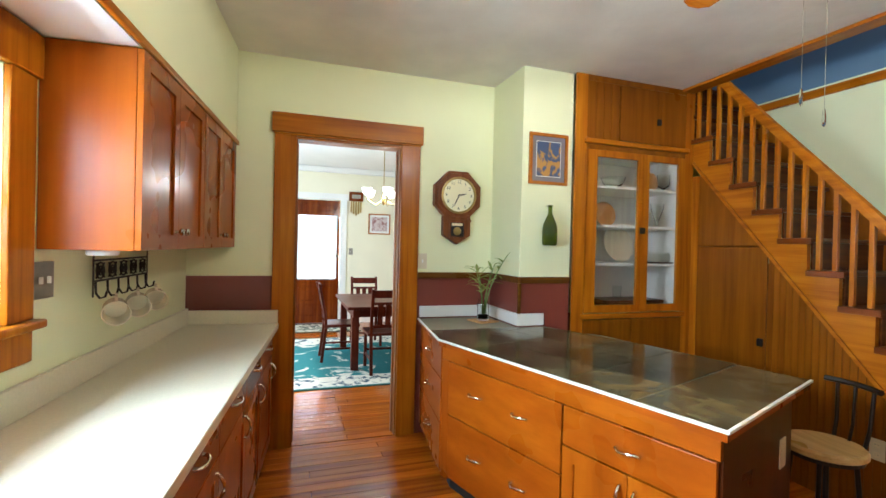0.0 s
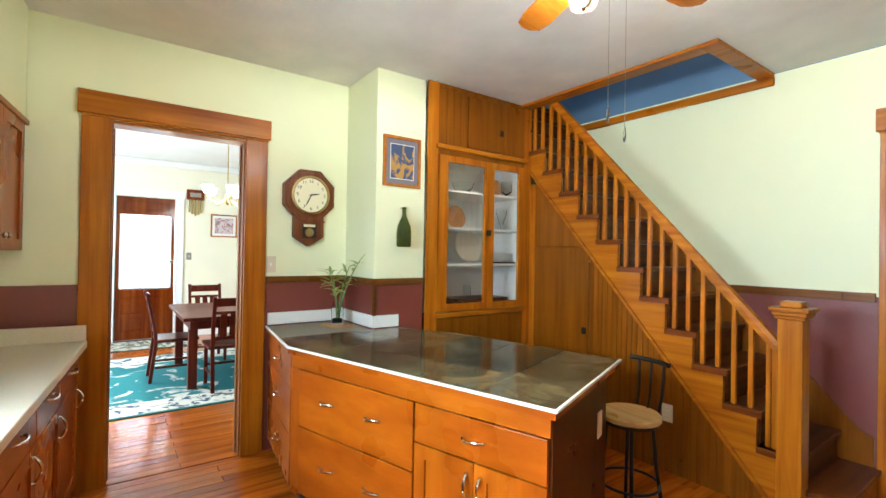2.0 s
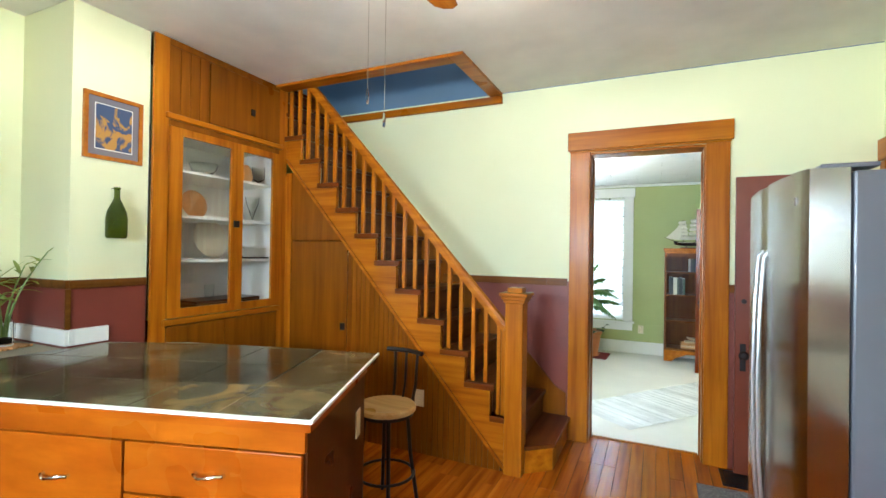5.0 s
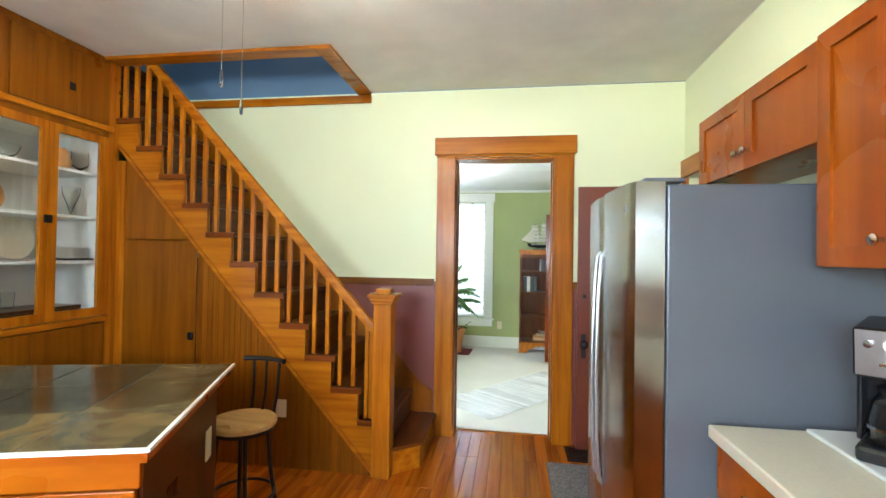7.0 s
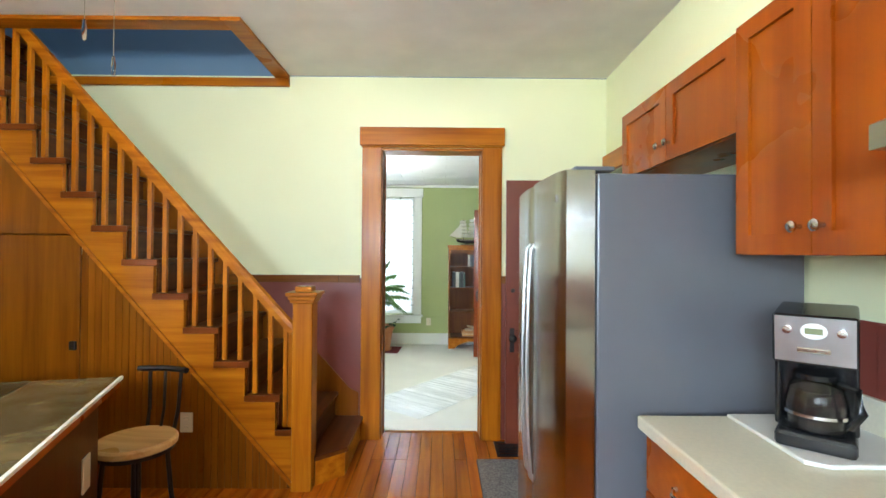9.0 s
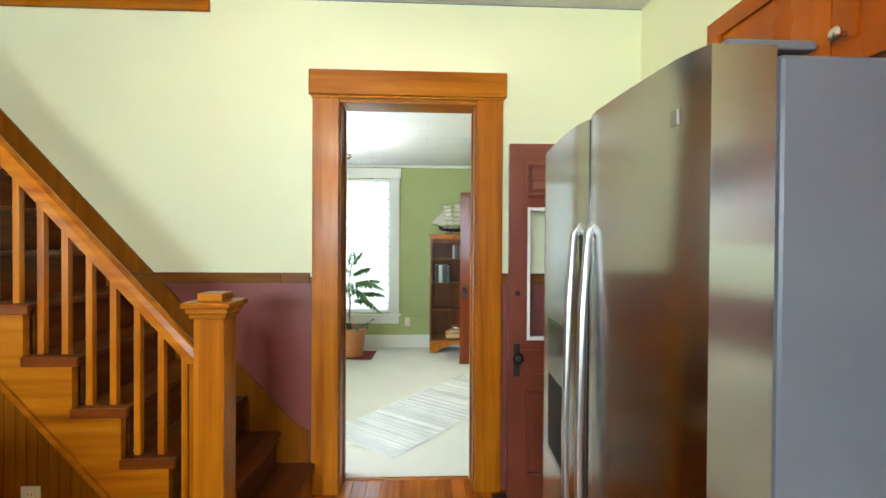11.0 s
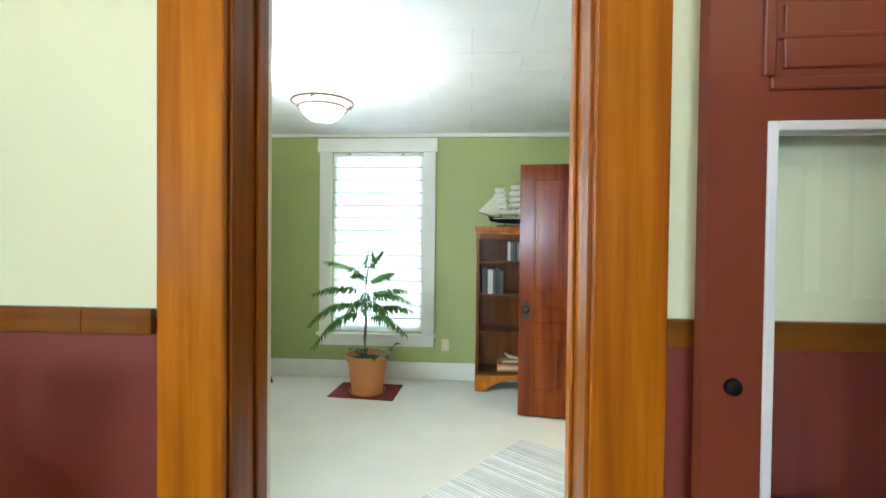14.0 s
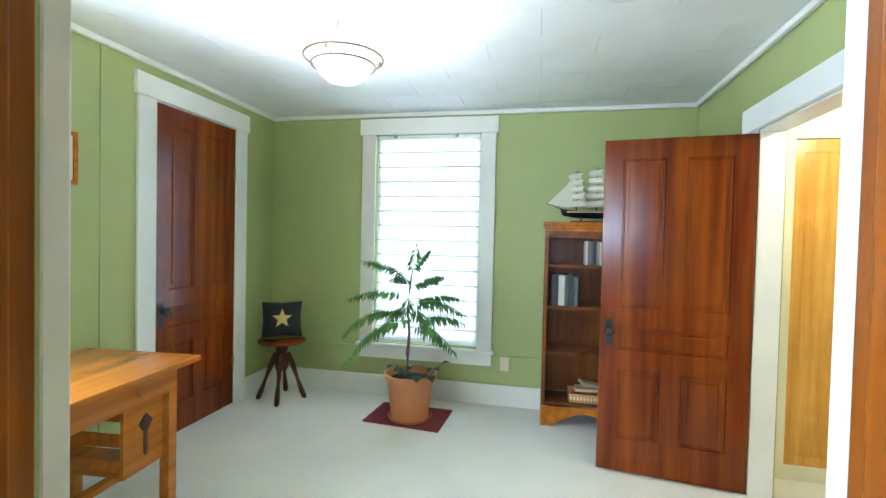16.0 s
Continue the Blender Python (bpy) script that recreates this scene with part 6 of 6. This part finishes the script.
# bowl lamp
lx, ly = -0.80, 5.75
t = thing("ceiling_lamp", pose(lx, ly, HG), "lit glass bowl ceiling lamp with a bronze ring", "lamp")
part("canopy", lathe([(0, -0.0015), (0.065, -0.0015), (0.055, -0.03), (0, -0.035)], 24), WHITE, t, smooth=True)
for i in range(3):
    a = i * 2.094 + 0.5
    part("rod", rod((0.04 * math.cos(a), 0.04 * math.sin(a), -0.03), (0.15 * math.cos(a), 0.15 * math.sin(a), -0.225), 0.003), BRONZE, t)
    part("finial", lathe([(0, -0.015), (0.012, 0), (0, 0.018)], 10, (0, 0), m=pose(0.178 * math.cos(a), 0.178 * math.sin(a), -0.235)), BRONZE, t, smooth=True)
part("ring", tube([(0.19 * math.cos(k * math.pi / 20), 0.19 * math.sin(k * math.pi / 20), -0.225) for k in range(41)], 0.006, 8), BRONZE, t, "bronze ring", smooth=True)
part("lower_ring", tube([(0.155 * math.cos(k * math.pi / 20), 0.155 * math.sin(k * math.pi / 20), -0.262) for k in range(41)], 0.004, 8), BRONZE, t, smooth=True)
part("bowl", lathe([(0.145, -0.262), (0.12, -0.30), (0.075, -0.335), (0.0, -0.352), (0.0, -0.346), (0.072, -0.33), (0.116, -0.297), (0.141, -0.262)], 36, ring=True), BOWL, t, "lit white glass bowl", smooth=True)

# bookcase with its books and the model ship
bx0, bx1, by0, by1 = 0.20, 0.86, 7.22, 7.525
bk = thing("bookcase", pose(0.53, 7.37, 0), "oak bookcase with four open shelves", "bookcase")
for a in (bx0, bx1 - 0.03):
    part("side", box(a, a + 0.03, by0, by1, 0.0, 1.49, 0.003), SHELF_WOOD, bk, w=True)
part("back", box(bx0 + 0.03, bx1 - 0.03, by1 - 0.012, by1, 0.1, 1.49), SHELF_WOOD, bk, w=True)
part("top", boxes((bx0 - 0.015, bx1 + 0.015, by0 - 0.02, by1, 1.535, 1.56), (bx0 - 0.008, bx1 + 0.008, by0 - 0.012, by1, 1.515, 1.5345), (bx0, bx1, by0 - 0.006, by1, 1.4905, 1.5145), bev=0.004), OAK, bk, "moulded oak cornice", w=True)
part("frieze", box(bx0 + 0.0305, bx1 - 0.0305, by0, by0 + 0.02, 1.44, 1.49), SHELF_WOOD, bk, w=True)
for a in (bx0 + 0.002, bx1 - 0.03):
    part("corner_block", box(a, a + 0.028, by0 - 0.006, by0 - 0.0005, 1.445, 1.485, 0.003), OAK, bk, w=True)
for z in (1.215, 0.90, 0.545, 0.165):
    part("shelf", box(bx0 + 0.0305, bx1 - 0.0305, by0 + 0.006, by1 - 0.0125, z, z + 0.022, 0.002), SHELF_WOOD, bk, w=True)
ap = [(bx0, 0.0), (bx0, 0.16), (bx1, 0.16), (bx1, 0.0), (bx1 - 0.09, 0.0)] + [(bx1 - 0.09 - 0.48 * k / 10, 0.05 + 0.045 * math.sin(math.pi * k / 10) - 0.02 * math.cos(2 * math.pi * k / 10)) for k in range(1, 10)] + [(bx0 + 0.09, 0.0)]
part("apron", prism(ap, by0 - 0.008, by0 - 0.0005, axis="y"), OAK, bk, "scalloped oak apron", w=True)


def book(x, z, w, h, dpt, mat, lean=0):
    t = thing("book", pose(x, by0 + 0.03, z, 0, lean, 0), "upright book on the bookcase shelf", "book", "books on the bookcase")
    part("cover", boxes((0, w * 0.12, 0, dpt, 0, h), (w * 0.88, w, 0, dpt, 0, h), (w * 0.12, w * 0.88, 0, 0.004, 0, h)), mat, t)
    part("pages", box(w * 0.12, w * 0.88, 0.0045, dpt - 0.004, 0.003, h - 0.003), CURB, t)


rnd = random.Random(21)
x = bx0 + 0.30
for i in range(11):
    w = rnd.uniform(0.016, 0.024)
    book(x, 1.238, w, rnd.uniform(0.17, 0.185), 0.14, BOOKS[(i * 3 + 1) % 5])
    x += w + 0.001
x = bx0 + 0.06
for w, h, k in ((0.05, 0.235, 0), (0.045, 0.23, 1), (0.02, 0.225, 2), (0.045, 0.235, 0), (0.03, 0.22, 2)):
    book(x, 0.923, w, h, 0.18, BOOKS[k])
    x += w + 0.0015
t = thing("basket", pose(0.60, by0 + 0.13, 0.188), "shallow rattan basket with papers", "basket")
bm = bmesh.new()
for a, b, c, d in holed(-0.19, 0.19, -0.1, 0.1, [(-0.175, 0.175, -0.085, 0.085)]):
    box(a, b, c, d, 0.0, 0.065, bm=bm)
part("rim", bm, RATTAN, t)
part("bottom", box(-0.174, 0.174, -0.084, 0.084, 0.0, 0.008), RATTAN, t)
for i in range(15):
    part("weave_spot", box(-0.18 + i * 0.0245, -0.168 + i * 0.0245, -0.104, -0.1005, 0.02, 0.045), CERAMIC, t)
for i, r in enumerate((-8, 6)):
    bm = box(-0.12, 0.12, -0.06, 0.06, 0, 0.022, 0.002)
    bm.transform(pose(-0.02 + i * 0.03, 0, 0.075 + i * 0.03, 0, r + 6, 12 * i))
    part("paper_bundle", bm, TAN, t)
sh = thing("model_ship", pose(0.56, 7.33, 1.56), "model sailing ship with cream sails on a stand", "model ship")
part("stand", boxes((-0.17, 0.17, -0.04, 0.04, 0, 0.015), (-0.10, -0.085, -0.03, 0.03, 0.0155, 0.04), (0.085, 0.10, -0.03, 0.03, 0.0155, 0.04), bev=0.002), DARK_WOOD, sh)
bm = bmesh.new()
rows = []
for i in range(13):
    s = -1 + 2 * i / 12
    wd = 0.045 * (1 - abs(s) ** 2.6) + 0.002
    kz = 0.034 + 0.02 * abs(s) ** 3
    tz = 0.085 + 0.022 * s * s
    rows.append([bm.verts.new((s * 0.25, -wd, tz)), bm.verts.new((s * 0.245, -wd * 0.8, (kz + tz) / 2)), bm.verts.new((s * 0.23, 0, kz)), bm.verts.new((s * 0.245, wd * 0.8, (kz + tz) / 2)), bm.verts.new((s * 0.25, wd, tz))])
for a, b in zip(rows, rows[1:]):
    for k in range(4):
        bm.faces.new((a[k], b[k], b[k + 1], a[k + 1]))
    bm.faces.new((a[4], b[4], b[0], a[0]))
bmesh.ops.recalc_face_normals(bm, faces=bm.faces)
part("hull", bm, BLACK, sh, "black hull", smooth=True)
part("stripe", boxes((-0.2, 0.2, -0.046, 0.046, 0.078, 0.083)), CERAMIC, sh)
part("bowsprit", rod((-0.24, 0, 0.105), (-0.36, 0, 0.15), 0.004, 0.002), DARK_WOOD, sh)
for mx, mh in ((-0.13, 0.40), (0.02, 0.43), (0.15, 0.38)):
    ms = part("mast", rod((mx, 0, 0.09), (mx, 0, mh), 0.005, 0.002), DARK_WOOD, sh)
    for k in range(5):
        z = 0.12 + (mh - 0.16) * k / 4.6
        wd = 0.085 - 0.012 * k
        part("yard", rod((mx + 0.012, -wd, z + 0.055), (mx - 0.012, wd, z + 0.055), 0.002, seg=6), DARK_WOOD, ms)
        bm = bmesh.new()
        g = []
        for a in range(6):
            u = -1 + 2 * a / 5
            g.append([bm.verts.new((mx - 0.075 * u * (1 - 0.1 * k) - 0.02 * math.sin(math.pi * b / 3), u * wd * 0.5 - 0.012 * math.sin(math.pi * b / 3), z + 0.052 * b / 3)) for b in range(4)])
        for a in range(5):
            for b in range(3):
                bm.faces.new((g[a][b], g[a + 1][b], g[a + 1][b + 1], g[a][b + 1]))
        part("sail", bm, SAIL, ms, "cream cloth sail", smooth=True)
for k in range(3):
    bm = bmesh.new()
    v = [bm.verts.new(p) for p in ((-0.35 + 0.05 * k, 0.004 * k, 0.145 - 0.012 * k), (-0.17 - 0.0 * k, 0.004 * k, 0.12), (-0.135, 0.004 * k, 0.36 - 0.05 * k))]
    bm.faces.new(v)
    part("jib", bm, SAIL, sh, "cream triangular jib")

# potted tree on its red mat
t = thing("plant_mat", pose(-0.83, 7.1, 0.004), "small dark red mat under the plant pot", "mat")
bm = prism([(-1.13, 6.92), (-0.525, 6.865), (-0.50, 7.31), (-1.10, 7.34)], 0.004, 0.014, 0.003)
part("pad", bm, RED_MAT, t, w=True)
px, py = -0.80, 7.08
t = thing("potted_tree", pose(px, py, 0.0142), "young feathery tree in a terracotta plastic pot", "plant")
part("saucer", lathe([(0, 0), (0.16, 0), (0.175, 0.025), (0.168, 0.025), (0.155, 0.008), (0, 0.008)], 32), TERRA, t, smooth=True)
part("pot", lathe([(0, 0.0085), (0.14, 0.0085), (0.185, 0.30), (0.202, 0.305), (0.206, 0.352), (0.193, 0.355), (0.186, 0.32), (0.172, 0.29), (0, 0.29)], 36), TERRA, t, "terracotta coloured pot", smooth=True)
part("soil", lathe([(0, 0.305), (0.1, 0.31), (0.174, 0.298), (0.174, 0.291), (0, 0.291)], 24), SOIL, t)
rnd = random.Random(4)
trunk = [Vector(p) for p in ((-0.02, 0, 0.295), (-0.03, 0.01, 0.5), (-0.015, 0, 0.66), (-0.03, -0.01, 0.84), (-0.02, 0, 1.0), (0.0, 0, 1.15))]
part("trunk", tube(trunk, lambda q: 0.017 - 0.011 * q, 10), BARK, t, smooth=True)


def leaflet(bm, base, d, side, ln, wd):
    """A narrow pointed leaflet with a folded midrib."""
    fold = d.cross(side).normalized() * wd * 0.35
    a, tip = bm.verts.new(base), bm.verts.new(base + d * ln - Vector((0, 0, ln * 0.12)))
    mid = bm.verts.new(base + d * ln * 0.45)
    for sg in (-1, 1):
        e = bm.verts.new(base + d * ln * 0.45 + side * sg * wd + fold)
        bm.faces.new((a, e, tip, mid) if sg > 0 else (a, mid, tip, e))


def frond(start, yaw, up, ln, droop, width):
    """A feather leaf: an arching rachis with paired hanging leaflets."""
    rach, bm, n = [], bmesh.new(), 19
    for k in range(n):
        q = k / (n - 1)
        r = ln * (math.cos(up) * q + 0.08 * q * (1 - q))
        rach.append(start + Vector((math.cos(yaw) * r, math.sin(yaw) * r, ln * q * math.sin(up) - droop * q * q)))
    for k in range(3, n):
        q = k / (n - 1)
        d = (rach[k] - rach[k - 1]).normalized()
        s = Vector((-math.sin(yaw), math.cos(yaw), 0))
        w = width * math.sin(math.pi * min(1, 0.22 + q * 0.68)) ** 0.6
        for sg in (-1, 1):
            f = (s * sg * rnd.uniform(0.55, 0.8) + d * 0.5 + Vector((0, 0, rnd.uniform(-0.95, -0.6)))).normalized()
            leaflet(bm, rach[k] + d * rnd.uniform(-0.006, 0.006), f, d.cross(f).cross(f).normalized(), w * rnd.uniform(0.85, 1.1), w * rnd.uniform(0.10, 0.13))
    leaflet(bm, rach[-1], (rach[-1] - rach[-2]).normalized(), Vector((-math.sin(yaw), math.cos(yaw), 0)), width * 0.7, width * 0.12)
    part("rachis", tube(rach, lambda q: 0.0042 - 0.003 * q, 6), STALK, t)
    part("frond", bm, LEAF, t, "feathery drooping leaf")


# height on the trunk, turn, rise, length, droop, leaflet length
specs = [(0.80, 3.35, 0.50, 0.56, 0.42, 0.13), (0.74, 3.75, 0.35, 0.50, 0.42, 0.13), (0.95, 3.05, 0.30, 0.52, 0.20, 0.11), (1.08, 2.95, 0.60, 0.50, 0.16, 0.10),
         (0.74, 0.05, 0.55, 0.50, 0.24, 0.12), (0.70, -0.45, 0.45, 0.46, 0.30, 0.12), (0.90, 0.30, 0.45, 0.42, 0.14, 0.11), (0.86, -0.20, 0.55, 0.52, 0.28, 0.11),
         (1.12, 1.5, 1.25, 0.26, 0.05, 0.08), (1.14, 0.2, 1.1, 0.28, 0.08, 0.08), (1.05, 4.2, 0.8, 0.26, 0.14, 0.09), (1.0, 0.5, 0.75, 0.36, 0.14, 0.10),
         (0.92, 4.9, 0.45, 0.30, 0.24, 0.11), (0.84, 5.7, 0.3, 0.36, 0.26, 0.12), (0.84, 4.4, 0.5, 0.34, 0.24, 0.10)]
for z, yaw, up, ln, droop, wd in specs:
    k = min(4, max(0, int((z - 0.34) / 0.165)))
    c = trunk[k].lerp(trunk[k + 1], min(1, max(0, (z - trunk[k].z) / (trunk[k + 1].z - trunk[k].z))))
    frond(c, yaw, up, ln, droop, wd)
for i in range(12):
    a, r = rnd.uniform(0, 6.28), rnd.uniform(0.02, 0.12)
    base = Vector((0.06 + r * math.cos(a) * 0.6, -0.02 + r * math.sin(a) * 0.6, 0.303))
    d = Vector((math.cos(a), math.sin(a), rnd.uniform(0.5, 1.4))).normalized()
    s = d.cross(Vector((0, 0, 1))).normalized()
    tip = base + d * rnd.uniform(0.06, 0.2)
    bm = bmesh.new()
    n1 = [bm.verts.new(tip + d * 0.1 * q + s * g * 0.04 * math.sin(math.pi * (0.1 + q * 0.88)) - Vector((0, 0, 0.07 * q * q))) for g in (1,) for q in (0, 0.25, 0.5, 0.75, 1)]
    n2 = [bm.verts.new(tip + d * 0.1 * q - s * 0.04 * math.sin(math.pi * (0.1 + q * 0.88)) - Vector((0, 0, 0.07 * q * q))) for q in (0, 0.25, 0.5, 0.75, 1)]
    for k in range(4):
        bm.faces.new((n1[k], n2[k], n2[k + 1], n1[k + 1]))
    rod(base, tip, 0.003, 0.002, 6, bm)
    part("broad_leaf", bm, LEAF_DK, t, "dark glossy broad leaf")

# piano stool with a cushion
sx, sy = -1.98, 7.2
t = thing("piano_stool", pose(sx, sy, 0.004, 0, 0, 20), "dark wooden piano stool with splayed turned legs", "stool")
part("seat", lathe([(0, 0.49), (0.18, 0.49), (0.195, 0.5), (0.195, 0.515), (0.18, 0.525), (0, 0.52)], 36), MAHOG, t, "round dark red seat", smooth=True)
part("hub", lathe([(0, 0.24), (0.05, 0.26), (0.06, 0.33), (0.04, 0.40), (0.06, 0.46), (0.10, 0.4895), (0, 0.4895)], 24), DARK_WOOD, t, smooth=True)
for i in range(4):
    a = radians(90 * i)
    c, s = math.cos(a), math.sin(a)
    lg = part("leg", tube([(0.05 * c, 0.05 * s, 0.40), (0.09 * c, 0.09 * s, 0.3), (0.13 * c, 0.13 * s, 0.18), (0.165 * c, 0.165 * s, 0.08), (0.19 * c, 0.19 * s, 0.02)], lambda q: 0.019 + 0.006 * math.sin(q * 9), 10), DARK_WOOD, t, smooth=True)
    part("claw_foot", lathe([(0, 0), (0.016, 0.006), (0.018, 0.018), (0.01, 0.03), (0, 0.032)], 12, (0.193 * c, 0.193 * s)), BLACK_IRON, lg, smooth=True)
t = thing("cushion", pose(sx - 0.02, sy + 0.03, 0.53, -14, 0, 32), "black square cushion with a gold star", "cushion")
bm = bmesh.new()
g = 9
for side in (-1, 1):
    vv = []
    for i in range(g):
        for j in range(g):
            u, v = -1 + 2 * i / (g - 1), -1 + 2 * j / (g - 1)
            puff = (max(0, (1 - u ** 4) * (1 - v ** 4))) ** 0.6
            pin = 1 - 0.07 * (1 - abs(u)) * (abs(v) ** 6) - 0.07 * (1 - abs(v)) * (abs(u) ** 6)
            vv.append(bm.verts.new((u * 0.165 * pin, side * 0.055 * puff, 0.155 + v * 0.152 * pin)))
    for i in range(g - 1):
        for j in range(g - 1):
            bm.faces.new((vv[i * g + j], vv[(i + 1) * g + j], vv[(i + 1) * g + j + 1], vv[i * g + j + 1]))
bmesh.ops.remove_doubles(bm, verts=bm.verts, dist=0.001)
bmesh.ops.recalc_face_normals(bm, faces=bm.faces)
part("cover", bm, BLACK_CLOTH, t, smooth=True)
star = [((0.085 if k % 2 == 0 else 0.036) * math.sin(k * math.pi / 5), 0.155 + (0.085 if k % 2 == 0 else 0.036) * math.cos(k * math.pi / 5)) for k in range(10)]
part("star", prism(star, -0.060, -0.05, axis="y"), GOLD_CLOTH, t, "gold appliqué star")

# writing desk
dk = thing("writing_desk", pose(-1.93, 5.2, 0.004, 0, 0, 4), "golden oak writing desk with a slatted end cubby", "desk")
part("desktop", box(-0.36, 0.36, -0.56, 0.56, 0.725, 0.757, 0.005), OAK, dk)
part("apron", boxes((-0.30, 0.30, 0.42, 0.44, 0.60, 0.7245), (-0.30, 0.30, -0.44, -0.42, 0.60, 0.7245), (-0.30, -0.28, -0.42, 0.42, 0.60, 0.7245)), OAK, dk)
dr = part("drawer_front", box(0.285, 0.305, -0.41, 0.41, 0.605, 0.722, 0.003), OAK, dk)
bm = lathe([(0, 0), (0.008, 0), (0.018, 0.012), (0.012, 0.022), (0, 0.024)], 14)
bm.transform(pose(0.305, 0.2, 0.665, 0, 90, 0))
part("knob", bm, JAR, dr, "clear glass knob", smooth=True)
for x in (-0.30, 0.25):
    for y in (-0.445, 0.395):
        part("leg", box(x, x + 0.055, y, y + 0.055, 0, 0.724, 0.004), OAK, dk)
cut = [(0.0, 0.10), (0.045, 0.055), (0.012, 0.01), (0.014, -0.09), (0.0, -0.11), (-0.014, -0.09), (-0.012, 0.01), (-0.045, 0.055)]
part("end_board", box(0.252, 0.27, 0.15, 0.394, 0.27, 0.599, 0.002), OAK, dk)
# board stays whole; a dark plate stands for the shaded opening
part("cutout", prism([(a + 0.28, b + 0.44) for a, b in cut], 0.2705, 0.2725, axis="x"), DARK_WOOD, dk, "dark lance-shaped plate painting the shade of a cutout")
for z in (0.30, 0.42, 0.54):
    part("cubby_slat", box(-0.24, 0.2515, 0.15, 0.164, z, z + 0.06, 0.002), OAK, dk)
part("cubby_floor", box(-0.24, 0.2515, 0.1645, 0.394, 0.272, 0.288), OAK, dk)
part("stretcher", boxes((-0.02, 0.03, -0.40, 0.404, 0.12, 0.155), bev=0.003), OAK, dk)
framed("small_picture", pose(-2.3, 5.55, 1.80, 0, 0, 90), 0.22, 0.28, OAK, WHITE, ART_PINK, "small picture in a plain wood frame")

# plastic runner across the carpet
a, b = Vector((-0.366, 4.47)), Vector((0.80, 5.95))
e = (b - a).normalized()
q = Vector((-e.y, e.x))
t = thing("plastic_runner", pose(0.217, 5.21, 0.004, 0, 0, math.degrees(math.atan2(e.y, e.x))), "clear ribbed plastic runner over the carpet", "runner")
bm = bmesh.new()
n, wd, ln = 150, 0.70, (b - a).length
rnd = random.Random(8)
lo, hi = [], []
for i in range(n + 1):
    u = -ln / 2 + ln * i / n
    z = 0.004 + (0.006 * rnd.random() if i % 2 else 0.0)
    sl = rnd.uniform(-0.004, 0.004)
    lo.append(bm.verts.new((u + sl, -wd / 2, z)))
    hi.append(bm.verts.new((u - sl, wd / 2, z + rnd.uniform(-0.001, 0.002))))
for i in range(n):
    bm.faces.new((lo[i], lo[i + 1], hi[i + 1], hi[i]))
part("sheet", bm, PLASTIC, t)

# floor boards last
planks(kitchen_floor, -3.3, 1.36, -1.1, 3.99, 0.083, PLANK, 0.0, 11)
planks(dining_floor, -8.55, -3.31, -1.9, 3.6, 0.083, PLANK, 0.0, 12)
